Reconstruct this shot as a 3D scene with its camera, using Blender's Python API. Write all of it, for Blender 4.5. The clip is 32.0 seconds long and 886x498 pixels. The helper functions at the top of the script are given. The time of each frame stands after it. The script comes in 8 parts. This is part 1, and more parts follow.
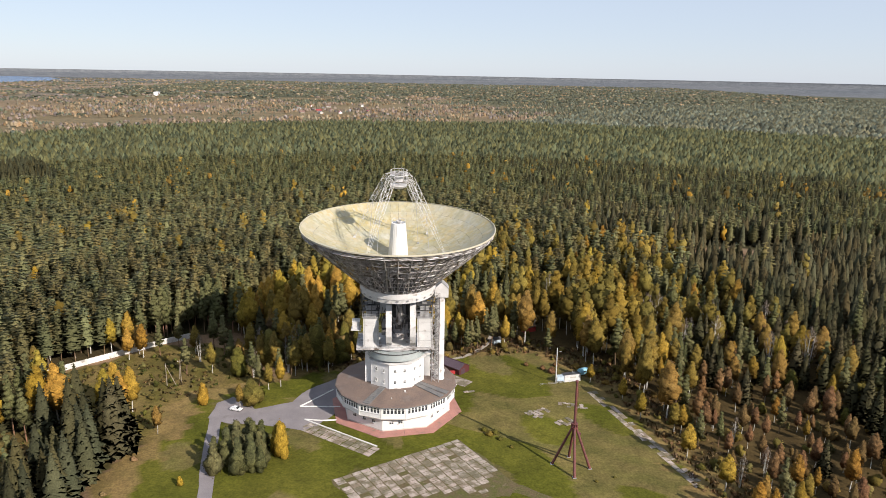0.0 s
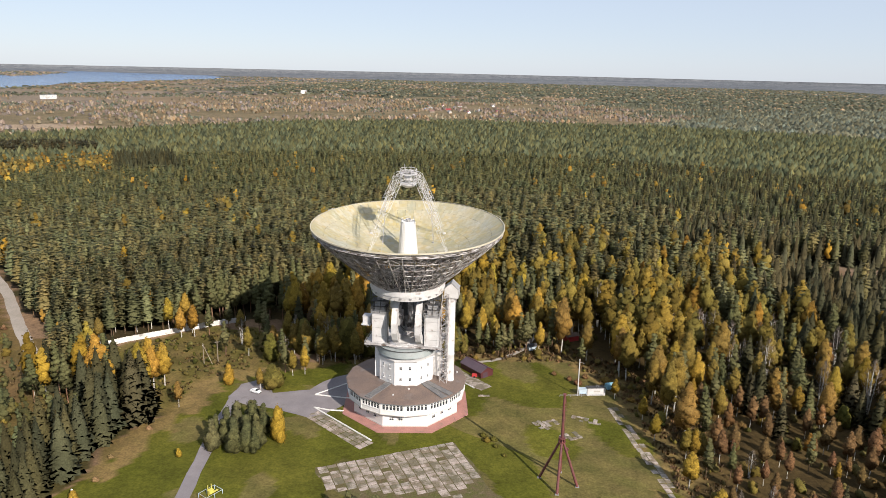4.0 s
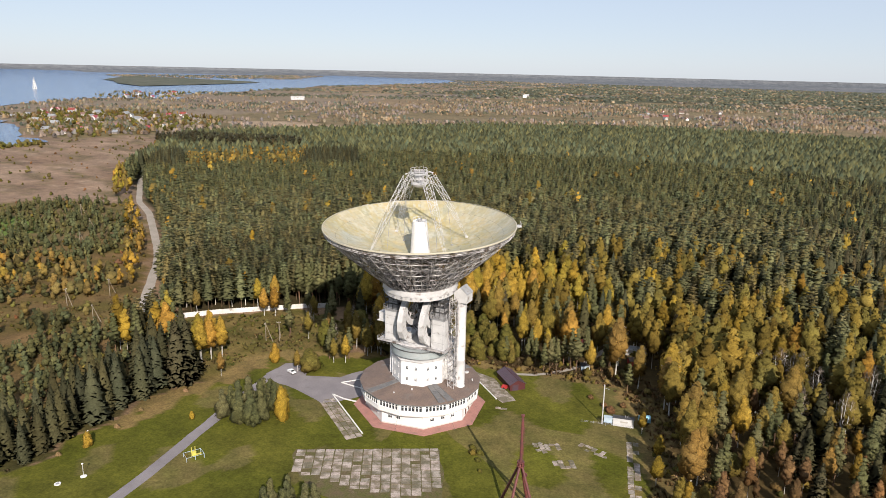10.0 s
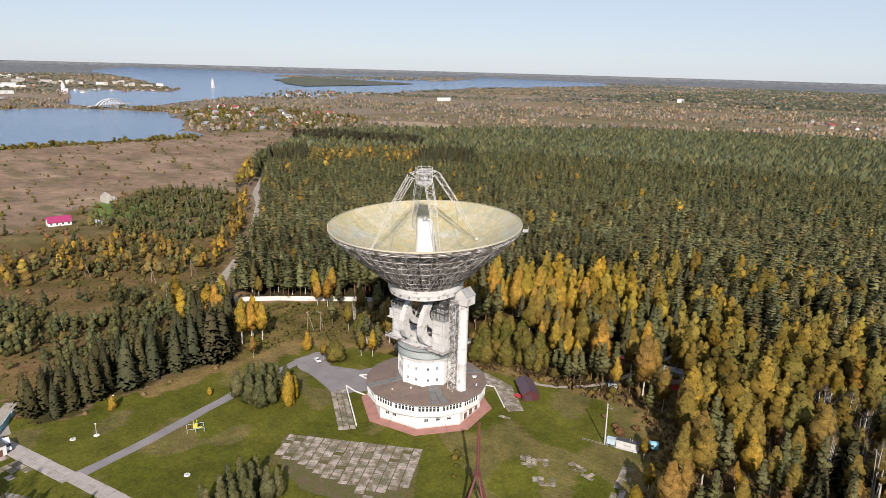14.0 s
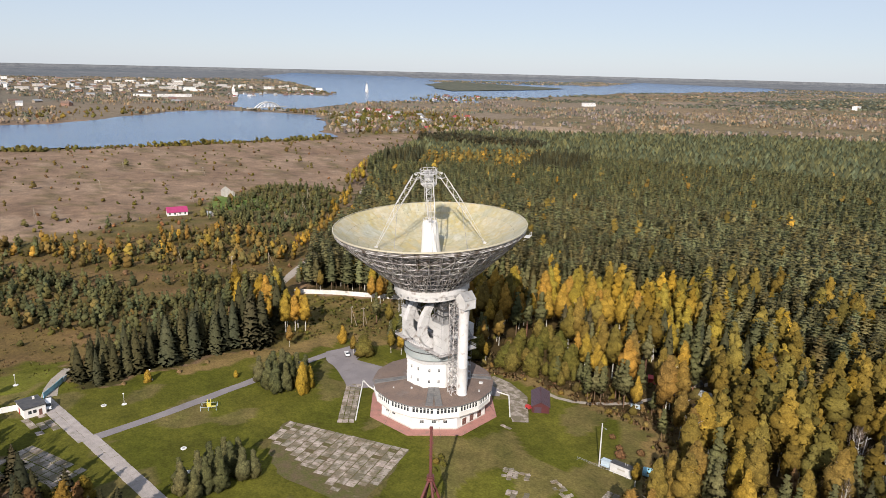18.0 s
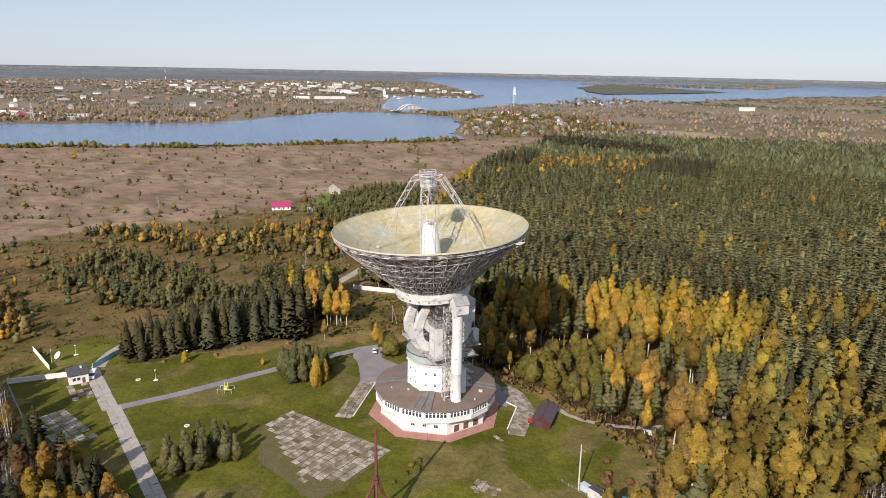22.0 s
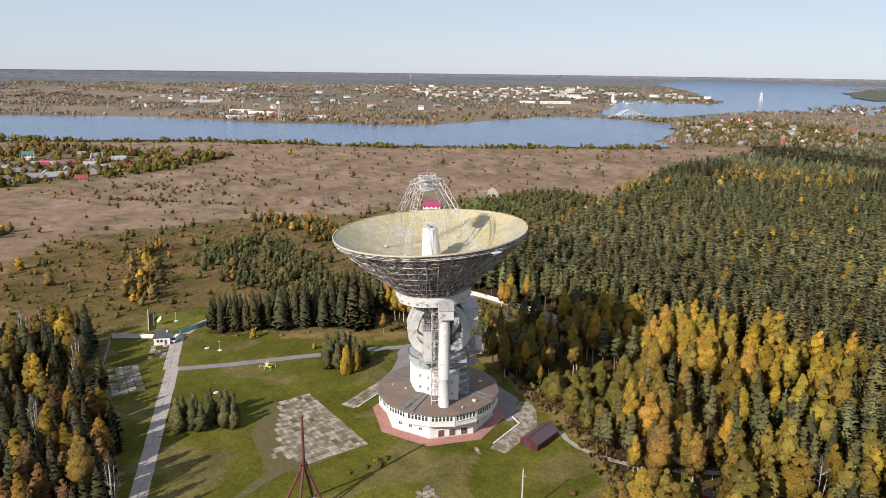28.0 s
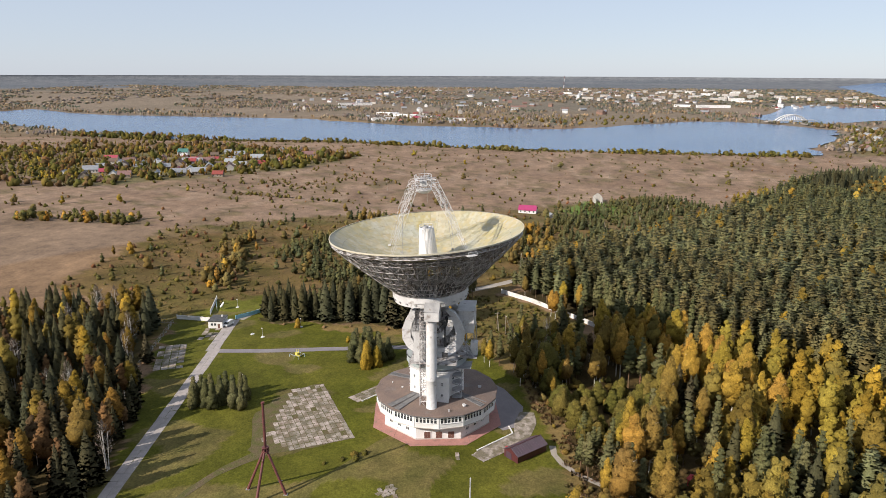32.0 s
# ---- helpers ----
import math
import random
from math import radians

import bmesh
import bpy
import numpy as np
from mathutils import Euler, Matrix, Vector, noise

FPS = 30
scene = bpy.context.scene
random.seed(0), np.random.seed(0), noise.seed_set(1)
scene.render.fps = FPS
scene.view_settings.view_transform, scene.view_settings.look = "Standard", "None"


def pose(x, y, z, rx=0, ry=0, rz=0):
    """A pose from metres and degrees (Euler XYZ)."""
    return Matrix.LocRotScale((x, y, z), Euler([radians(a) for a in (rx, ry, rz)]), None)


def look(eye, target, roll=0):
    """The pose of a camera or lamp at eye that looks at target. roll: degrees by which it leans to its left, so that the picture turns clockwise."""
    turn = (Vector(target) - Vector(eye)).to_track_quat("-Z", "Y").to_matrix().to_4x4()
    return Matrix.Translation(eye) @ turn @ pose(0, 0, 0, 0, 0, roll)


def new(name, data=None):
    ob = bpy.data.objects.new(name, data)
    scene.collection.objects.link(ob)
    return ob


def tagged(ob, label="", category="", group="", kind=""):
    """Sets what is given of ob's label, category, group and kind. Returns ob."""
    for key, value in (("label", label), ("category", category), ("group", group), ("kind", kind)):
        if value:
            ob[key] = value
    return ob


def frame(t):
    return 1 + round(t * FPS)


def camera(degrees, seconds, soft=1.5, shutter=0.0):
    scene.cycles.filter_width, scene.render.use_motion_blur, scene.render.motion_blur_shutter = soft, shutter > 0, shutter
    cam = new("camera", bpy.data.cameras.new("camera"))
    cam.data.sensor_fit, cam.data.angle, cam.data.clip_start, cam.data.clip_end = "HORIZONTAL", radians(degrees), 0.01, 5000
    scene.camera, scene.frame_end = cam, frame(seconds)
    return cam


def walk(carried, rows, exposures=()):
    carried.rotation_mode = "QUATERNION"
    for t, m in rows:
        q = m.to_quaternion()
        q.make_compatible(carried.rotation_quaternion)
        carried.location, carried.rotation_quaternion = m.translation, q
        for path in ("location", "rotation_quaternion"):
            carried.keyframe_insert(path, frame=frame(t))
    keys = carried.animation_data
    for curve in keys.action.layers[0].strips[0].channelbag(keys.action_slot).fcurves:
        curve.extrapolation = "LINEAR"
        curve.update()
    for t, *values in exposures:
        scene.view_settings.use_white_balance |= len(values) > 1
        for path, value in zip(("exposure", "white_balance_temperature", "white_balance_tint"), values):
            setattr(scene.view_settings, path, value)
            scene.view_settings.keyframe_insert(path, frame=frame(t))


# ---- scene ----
# ---- camera ----
EXPOSURE = 0.45
cam = camera(64.63, 32.0, 0.8)
# seconds, eye (x, y, z), heading, tilt and roll in degrees
ROWS = [
    (0, 0.000, -225.091, 115.773, -3.727, -14.220, 1.086),
    (1, 10.490, -225.197, 116.128, -0.983, -14.293, 1.089),
    (2, 20.984, -224.971, 116.388, 1.812, -14.356, 1.117),
    (3, 31.488, -224.080, 116.462, 4.711, -14.398, 1.194),
    (4, 42.025, -222.276, 116.300, 7.745, -14.412, 1.329),
    (5, 52.688, -219.653, 116.029, 10.876, -14.410, 1.470),
    (6, 63.593, -216.388, 115.820, 14.046, -14.406, 1.549),
    (7, 74.795, -212.615, 115.802, 17.208, -14.412, 1.521),
    (8, 86.123, -208.295, 115.923, 20.361, -14.425, 1.430),
    (9, 97.352, -203.345, 116.088, 23.511, -14.441, 1.340),
    (10, 108.284, -197.734, 116.206, 26.662, -14.453, 1.308),
    (11, 118.837, -191.648, 116.200, 29.804, -14.448, 1.355),
    (12, 128.939, -185.215, 116.066, 32.928, -14.426, 1.475),
    (13, 138.445, -178.131, 116.059, 36.064, -14.454, 1.579),
    (14, 147.342, -170.199, 116.305, 39.231, -14.550, 1.591),
    (15, 156.074, -161.922, 116.314, 42.399, -14.552, 1.549),
    (16, 164.562, -153.392, 116.155, 45.554, -14.484, 1.487),
    (17, 172.553, -144.543, 116.080, 48.689, -14.435, 1.431),
    (18, 179.877, -135.282, 116.253, 51.802, -14.462, 1.393),
    (19, 186.667, -125.411, 116.463, 54.911, -14.492, 1.341),
    (20, 193.046, -114.773, 116.501, 58.040, -14.459, 1.247),
    (21, 198.778, -103.497, 116.518, 61.224, -14.435, 1.159),
    (22, 203.690, -91.796, 116.686, 64.482, -14.487, 1.117),
    (23, 208.212, -79.949, 116.901, 67.751, -14.534, 1.054),
    (24, 212.741, -68.145, 117.041, 70.976, -14.491, 0.912),
    (25, 216.926, -56.155, 117.205, 74.207, -14.423, 0.783),
    (26, 220.312, -43.730, 117.485, 77.501, -14.406, 0.754),
    (27, 222.761, -30.947, 117.729, 80.831, -14.417, 0.760),
    (28, 224.217, -17.964, 117.726, 84.153, -14.406, 0.695),
    (29, 224.683, -4.926, 117.375, 87.430, -14.343, 0.500),
    (30, 224.393, 8.083, 117.009, 90.671, -14.268, 0.300),
    (31, 223.632, 21.015, 116.964, 93.893, -14.229, 0.225),
    (32, 222.641, 33.899, 117.134, 97.106, -14.215, 0.234),
]


def aim(x, y, z, heading, tilt, roll):
    a, b = radians(heading), radians(tilt)
    way = Vector((-math.sin(a) * math.cos(b), math.cos(a) * math.cos(b), math.sin(b)))
    return look((x, y, z), Vector((x, y, z)) + way, roll)


walk(cam, [(t, aim(*r)) for t, *r in ROWS], [(0.0, EXPOSURE + 0.08, 6500, 13), (9.0, EXPOSURE, 6500, 13), (17.0, EXPOSURE - 0.07, 6500, 13), (32.0, EXPOSURE - 0.04, 6500, 13)])


# ---- light ----
SUN_EL, SUN_DIR = radians(28.5), Vector((0.67, -0.742, 0))
world = bpy.data.worlds.new("sky")
scene.world = world
world.use_nodes = True
wn = world.node_tree.nodes
sky = wn.new("ShaderNodeTexSky")
sky.sky_type, sky.sun_disc = "NISHITA", False
sky.sun_elevation = SUN_EL
sky.sun_rotation = math.atan2(SUN_DIR.x, SUN_DIR.y)
sky.air_density, sky.dust_density, sky.ozone_density = 0.8, 0.25, 2.0
haze = wn.new("ShaderNodeMix")
haze.data_type = "RGBA"
haze.inputs[0].default_value = 0.72
haze.inputs[7].default_value = (5.3, 6.0, 7.0, 1)      # thin bright haze over the whole sky
world.node_tree.links.new(sky.outputs[0], haze.inputs[6])
world.node_tree.links.new(haze.outputs[2], wn["Background"].inputs[0])
wn["Background"].inputs[1].default_value = 0.087
sun_data = bpy.data.lights.new("sun", "SUN")
sun_data.energy, sun_data.angle, sun_data.color = 5.0, radians(0.55), (1.0, 0.915, 0.80)
sun = new("sun", sun_data)
sun.matrix_world = look(SUN_DIR * 200 + Vector((0, 0, 220 * math.tan(SUN_EL))), (0, 0, 0))


# ---- materials ----
def mat(name, c1, c2=None, scale=0.5, rough=0.75, metal=0.0, bump=0.0, bscale=8.0, rnd=0.0, island=0.0, stain=None,
        stain_scale=0.15, stain_at=0.55, attr=None, fine=0.12, coat=0.0, patch=None, tint=None, spec=0.5):
    """A procedural surface: two base colours mixed by large noise, fine grain in value, stains of a third colour, relief."""
    m = bpy.data.materials.new(name)
    m.use_nodes = True
    nt = m.node_tree
    n, l = nt.nodes, nt.links
    bsdf = n["Principled BSDF"]
    bsdf.inputs["Roughness"].default_value = rough
    bsdf.inputs["Metallic"].default_value = metal
    bsdf.inputs["Coat Weight"].default_value = coat
    bsdf.inputs["Specular IOR Level"].default_value = spec
    geo = n.new("ShaderNodeNewGeometry")

    def tex(s, detail=3.0):
        t = n.new("ShaderNodeTexNoise")
        t.inputs["Scale"].default_value = s
        t.inputs["Detail"].default_value = detail
        l.new(geo.outputs["Position"], t.inputs["Vector"])
        return t

    def ramp(src, lo, hi):
        r = n.new("ShaderNodeMapRange")
        r.inputs["From Min"].default_value, r.inputs["From Max"].default_value = lo, hi
        l.new(src, r.inputs["Value"])
        return r.outputs[0]

    def mix(fac, a, b, mode="MIX"):
        x = n.new("ShaderNodeMix")
        x.data_type, x.blend_type = "RGBA", mode
        for sock, v in ((x.inputs[0], fac), (x.inputs[6], a), (x.inputs[7], b)):
            if isinstance(v, (int, float)):
                sock.default_value = v
            elif isinstance(v, (tuple, list)):
                sock.default_value = (*v, 1)
            else:
                l.new(v, sock)
        return x.outputs[2]

    c2 = c2 or c1
    col = mix(ramp(tex(scale).outputs[0], 0.35, 0.65), c1, c2)
    if attr:
        a = n.new("ShaderNodeAttribute")
        a.attribute_name = attr
        col = mix(1.0, a.outputs["Color"], mix(ramp(tex(scale, 6.0).outputs[0], 0.3, 0.7), c1, c2), "MULTIPLY")
        col = mix(1.0, col, mix(ramp(tex(scale * 5, 4.0).outputs[0], 0.3, 0.7), c1, c2), "MULTIPLY")
        col = mix(1.0, col, mix(ramp(tex(scale * 0.25, 5.0).outputs[0], 0.3, 0.7), c1, c2), "MULTIPLY")
    if tint:
        a = n.new("ShaderNodeAttribute")
        a.attribute_name = tint
        col = mix(1.0, col, a.outputs["Color"], "MULTIPLY")
    if stain:
        col = mix(ramp(tex(stain_scale, 5.0).outputs[0], stain_at, stain_at + 0.12), col, stain)
    if patch:
        oi = n.new("ShaderNodeObjectInfo")
        sums = [n.new("ShaderNodeMath") for _ in range(3)]
        sh = n.new("ShaderNodeAttribute")
        sh.attribute_name = "sheet"
        for q, k, src in ((sums[0], 7.3, sh.outputs["Fac"]), (sums[1], 5.1, oi.outputs["Random"])):
            q.operation = "MULTIPLY"
            q.inputs[1].default_value = k
            l.new(src, q.inputs[0])
        l.new(sums[0].outputs[0], sums[2].inputs[0])
        l.new(sums[1].outputs[0], sums[2].inputs[1])
        fr = n.new("ShaderNodeMath")
        fr.operation = "FRACT"
        l.new(sums[2].outputs[0], fr.inputs[0])
        col = mix(ramp(fr.outputs[0], 0.3, 1.3), col, patch)
        two = n.new("ShaderNodeMath")
        two.operation = "MULTIPLY"
        two.inputs[1].default_value = 9.7
        l.new(fr.outputs[0], two.inputs[0])
        fr2 = n.new("ShaderNodeMath")
        fr2.operation = "FRACT"
        l.new(two.outputs[0], fr2.inputs[0])
        col = mix(ramp(fr2.outputs[0], 0.35, 1.7), col, (0.40, 0.385, 0.32))
        cell = n.new("ShaderNodeTexVoronoi")
        cell.inputs["Scale"].default_value = 0.55
        l.new(geo.outputs["Position"], cell.inputs["Vector"])
        sep = n.new("ShaderNodeSeparateColor")
        l.new(cell.outputs["Color"], sep.inputs[0])
        col = mix(ramp(sep.outputs[0], 0.62, 1.5), col, patch)
        col = mix(ramp(sep.outputs[1], 0.7, 1.6), col, (0.48, 0.46, 0.36))
    value = []
    if fine:
        value.append(ramp(tex(bscale, 2.0).outputs[0], 0.5 - 0.5, 0.5 + 0.5))
    if rnd:
        oi = n.new("ShaderNodeObjectInfo")
        hv = n.new("ShaderNodeHueSaturation")
        r = n.new("ShaderNodeMapRange")
        r.inputs["To Min"].default_value, r.inputs["To Max"].default_value = 1 - rnd, 1 + rnd
        l.new(oi.outputs["Random"], r.inputs["Value"])
        l.new(r.outputs[0], hv.inputs["Value"])
        r2 = n.new("ShaderNodeMapRange")
        r2.inputs["To Min"].default_value, r2.inputs["To Max"].default_value = 0.5 + 0.03 * min(1, rnd * 3), 0.5 - 0.03 * min(1, rnd * 3)
        l.new(oi.outputs["Random"], r2.inputs["Value"])
        l.new(r2.outputs[0], hv.inputs["Hue"])
        l.new(col, hv.inputs["Color"])
        col = hv.outputs[0]
    if island:
        hv = n.new("ShaderNodeHueSaturation")
        r = n.new("ShaderNodeMapRange")
        r.inputs["To Min"].default_value, r.inputs["To Max"].default_value = 1 - island, 1 + island
        l.new(geo.outputs["Random Per Island"], r.inputs["Value"])
        l.new(r.outputs[0], hv.inputs["Value"])
        l.new(col, hv.inputs["Color"])
        col = hv.outputs[0]
    if fine:
        hv = n.new("ShaderNodeHueSaturation")
        r = n.new("ShaderNodeMapRange")
        r.inputs["From Min"].default_value, r.inputs["From Max"].default_value = 0.3, 0.7
        r.inputs["To Min"].default_value, r.inputs["To Max"].default_value = 1 - fine, 1 + fine
        l.new(value[0], r.inputs["Value"])
        l.new(r.outputs[0], hv.inputs["Value"])
        l.new(col, hv.inputs["Color"])
        col = hv.outputs[0]
    l.new(col, bsdf.inputs["Base Color"])
    if bump:
        b = n.new("ShaderNodeBump")
        b.inputs["Strength"].default_value = bump
        b.inputs["Distance"].default_value = 0.6 / bscale
        l.new(tex(bscale, 4.0).outputs[0], b.inputs["Height"])
        l.new(b.outputs[0], bsdf.inputs["Normal"])
    return m


M_GROUND = mat("ground_cover", (0.80, 0.80, 0.80), (1.18, 1.16, 1.12), scale=0.11, rough=0.95, bump=0.35, bscale=1.4, attr="cover", fine=0.2, spec=0.08)
M_WHITE = mat("white_render", (0.70, 0.69, 0.68), (0.64, 0.63, 0.61), scale=0.25, rough=0.7, bump=0.05, bscale=3, fine=0.04, stain=(0.55, 0.53, 0.50), stain_scale=0.3, stain_at=0.66)
M_STEEL_W = mat("white_painted_steel", (0.56, 0.555, 0.55), (0.47, 0.465, 0.46), scale=0.4, rough=0.55, bump=0.03, bscale=4, fine=0.06, stain=(0.27, 0.24, 0.22), stain_scale=0.5, stain_at=0.6)
M_STEEL_G = mat("grey_painted_steel", (0.28, 0.28, 0.285), (0.37, 0.37, 0.37), scale=0.5, rough=0.5, metal=0.2, fine=0.1, stain=(0.22, 0.17, 0.14), stain_scale=0.6, stain_at=0.62)
M_TRUSS = mat("weathered_truss_paint", (0.46, 0.445, 0.44), (0.25, 0.235, 0.23), scale=0.6, rough=0.6, fine=0.15, island=0.5, stain=(0.10, 0.075, 0.06), stain_scale=0.5, stain_at=0.53)
M_DARKSTEEL = mat("dark_steel", (0.06, 0.06, 0.065), (0.10, 0.095, 0.09), scale=0.6, rough=0.6, metal=0.3)
M_PANEL = mat("reflector_panel", (0.362, 0.318, 0.20), (0.362, 0.296, 0.125), scale=0.08, rough=0.5, fine=0.06, bscale=0.9, rnd=0.09, stain=(0.34, 0.345, 0.29), stain_scale=0.09, stain_at=0.55, patch=(0.30, 0.29, 0.20))
M_RIM = mat("reflector_rim", (0.50, 0.46, 0.35), (0.45, 0.42, 0.32), scale=0.2, rough=0.6)
M_ROOF = mat("bitumen_roof", (0.175, 0.125, 0.10), (0.135, 0.10, 0.085), scale=0.2, rough=0.9, bump=0.15, bscale=2.5, fine=0.18, stain=(0.17, 0.15, 0.14), stain_scale=0.12, stain_at=0.58)
M_ROOFSTRIP = mat("roof_strip", (0.12, 0.12, 0.125), (0.17, 0.165, 0.16), scale=0.5, rough=0.8, fine=0.2)
M_APRON = mat("red_apron", (0.38, 0.185, 0.155), (0.32, 0.16, 0.135), scale=0.4, rough=0.85, bump=0.1, bscale=4, fine=0.12, stain=(0.23, 0.15, 0.12), stain_scale=0.4, stain_at=0.6)
M_GLASS = mat("window_glass", (0.03, 0.035, 0.04), (0.05, 0.055, 0.06), scale=1.5, rough=0.12, fine=0.0)
M_FRAME = mat("window_frame", (0.75, 0.75, 0.74), (0.68, 0.68, 0.67), scale=1.0, rough=0.5)
M_DOOR = mat("brown_door", (0.16, 0.08, 0.06), (0.12, 0.06, 0.05), scale=1.0, rough=0.6)
M_BAND = mat("green_grey_band", (0.27, 0.31, 0.31), (0.34, 0.37, 0.37), scale=0.4, rough=0.6, fine=0.07, stain=(0.28, 0.29, 0.28), stain_scale=0.4, stain_at=0.6)
M_ASPHALT = mat("asphalt", (0.175, 0.158, 0.165), (0.215, 0.195, 0.20), scale=0.15, rough=0.9, bump=0.1, bscale=5, fine=0.12, stain=(0.15, 0.135, 0.13), stain_scale=0.2, stain_at=0.63)
M_SLAB = mat("concrete_slab", (0.37, 0.32, 0.28), (0.26, 0.22, 0.185), scale=0.35, rough=0.9, bump=0.25, bscale=3, fine=0.22, rnd=0.2, stain=(0.15, 0.125, 0.085), stain_scale=0.3, stain_at=0.43)
M_ROADSLAB = mat("road_slab", (0.34, 0.305, 0.285), (0.28, 0.25, 0.235), scale=0.4, rough=0.9, bump=0.1, bscale=3, fine=0.1, rnd=0.05, stain=(0.22, 0.20, 0.17), stain_scale=0.3, stain_at=0.6)
M_KERB = mat("kerb", (0.72, 0.71, 0.68), (0.60, 0.59, 0.56), scale=0.6, rough=0.8)
M_DIRT = mat("dirt_road", (0.33, 0.29, 0.25), (0.27, 0.24, 0.20), scale=0.1, rough=0.95, bump=0.2, bscale=1.5, fine=0.12)
M_DIRT_G = mat("mossy_dirt", (0.115, 0.088, 0.052), (0.088, 0.088, 0.030), scale=0.35, rough=0.95, bump=0.2, bscale=2, fine=0.2, stain=(0.16, 0.13, 0.09), stain_scale=0.5, stain_at=0.62, spec=0.1)
M_MAROON = mat("maroon_sheet", (0.085, 0.022, 0.024), (0.065, 0.02, 0.022), scale=0.4, rough=0.45, fine=0.08)
M_MAROON_ROOF = mat("maroon_roof", (0.075, 0.045, 0.06), (0.06, 0.038, 0.05), scale=0.4, rough=0.4, fine=0.08)
M_REDSTEEL = mat("red_oxide_steel", (0.15, 0.045, 0.04), (0.10, 0.035, 0.035), scale=0.7, rough=0.6, fine=0.12)
M_BLUE = mat("blue_paint", (0.25, 0.48, 0.58), (0.20, 0.42, 0.52), scale=0.6, rough=0.5)
M_LBLUE = mat("pale_blue_steel", (0.42, 0.50, 0.55), (0.36, 0.44, 0.5), scale=0.6, rough=0.55)
M_RED = mat("red_paint", (0.45, 0.04, 0.04), (0.36, 0.035, 0.035), scale=0.8, rough=0.5)
M_YELLOW = mat("yellow_paint", (0.60, 0.52, 0.10), (0.5, 0.45, 0.1), scale=0.8, rough=0.5)
M_GREENP = mat("green_paint", (0.10, 0.30, 0.20), (0.08, 0.25, 0.17), scale=0.8, rough=0.5)
M_CARW = mat("car_paint", (0.72, 0.73, 0.74), scale=1, rough=0.25, coat=0.6, fine=0.0)
M_RUBBER = mat("rubber", (0.02, 0.02, 0.02), scale=1, rough=0.9)
M_WOOD = mat("weathered_wood", (0.20, 0.16, 0.12), (0.27, 0.23, 0.18), scale=0.6, rough=0.85, fine=0.2)
M_BARK = mat("pine_bark", (0.12, 0.075, 0.05), (0.20, 0.11, 0.06), scale=0.25, rough=0.95, bump=0.3, bscale=5, rnd=0.2)
M_BIRCH = mat("birch_bark", (0.52, 0.50, 0.46), (0.38, 0.36, 0.32), scale=0.8, rough=0.8, stain=(0.08, 0.07, 0.06), stain_scale=1.2, stain_at=0.58, rnd=0.15)
M_TWIG = mat("bare_twigs", (0.17, 0.135, 0.105), (0.23, 0.185, 0.15), scale=0.5, rough=0.9, rnd=0.15)


def leaf(name, c1, c2, scale=0.12, rnd=0.2, island=0.3, warm=(0.80, 0.69, 0.70)):
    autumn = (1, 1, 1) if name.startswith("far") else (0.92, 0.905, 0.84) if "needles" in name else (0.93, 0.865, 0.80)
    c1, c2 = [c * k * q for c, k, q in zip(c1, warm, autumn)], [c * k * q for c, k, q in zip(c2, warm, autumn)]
    return mat(name, tuple(c1), tuple(c2), scale=scale, rough=0.9, fine=0.3, bscale=2.2, bump=0.75, rnd=rnd, island=island, tint="tint", spec=0.1)


L_PINE = leaf("pine_needles", (0.172, 0.177, 0.080), (0.122, 0.133, 0.062), warm=(0.76, 0.72, 0.71), island=0.1)
# Half-way step from near pine to the haze-greyed far pine.
L_HAZEMID = leaf("half_hazed_pine_needles", (0.176, 0.182, 0.098), (0.131, 0.143, 0.079), warm=(0.76, 0.72, 0.71), island=0.1)
L_SPRUCE = leaf("spruce_needles", (0.072, 0.073, 0.040), (0.090, 0.086, 0.047), warm=(0.76, 0.72, 0.71), island=0.1)
L_YOUNG = leaf("young_pine_needles", (0.098, 0.108, 0.052), (0.130, 0.130, 0.055), warm=(0.76, 0.72, 0.71))
L_YELLOW = leaf("yellow_birch_leaves", (0.385, 0.265, 0.046), (0.295, 0.212, 0.044), warm=(0.78, 0.76, 0.7))
L_OLIVE = leaf("olive_birch_leaves", (0.232, 0.178, 0.043), (0.180, 0.146, 0.043), warm=(0.80, 0.74, 0.70))
L_SHRUB = leaf("olive_shrub_leaves", (0.165, 0.148, 0.05), (0.120, 0.118, 0.045), warm=(0.80, 0.74, 0.70))
L_GOLD = leaf("golden_birch_leaves", (0.33, 0.235, 0.036), (0.25, 0.185, 0.036), warm=(0.80, 0.78, 0.70))
# Far olive woods: distance haze is put into this colour.
L_HAZEOLIVE = leaf("far_hazed_olive_woods", (0.265, 0.218, 0.135), (0.215, 0.182, 0.115), 0.01, warm=(0.80, 0.76, 0.75))
L_ORANGE = leaf("orange_aspen_leaves", (0.25, 0.165, 0.028), (0.19, 0.125, 0.028), warm=(0.78, 0.76, 0.7))
L_GREEN = leaf("green_leaves", (0.110, 0.115, 0.028), (0.145, 0.132, 0.032), warm=(0.76, 0.72, 0.71))
L_RUST = leaf("rust_leaves", (0.135, 0.085, 0.045), (0.18, 0.12, 0.058), warm=(0.78, 0.76, 0.7))
# Far brown and pine woods, lightened and greyed to stand in for haze.
L_HAZEBROWN = leaf("far_hazed_bare_woods", (0.32, 0.28, 0.235), (0.265, 0.235, 0.20), 0.01)
L_HAZEGREEN = leaf("far_hazed_pine_woods", (0.172, 0.182, 0.128), (0.135, 0.148, 0.105), 0.01, warm=(0.76, 0.72, 0.71))
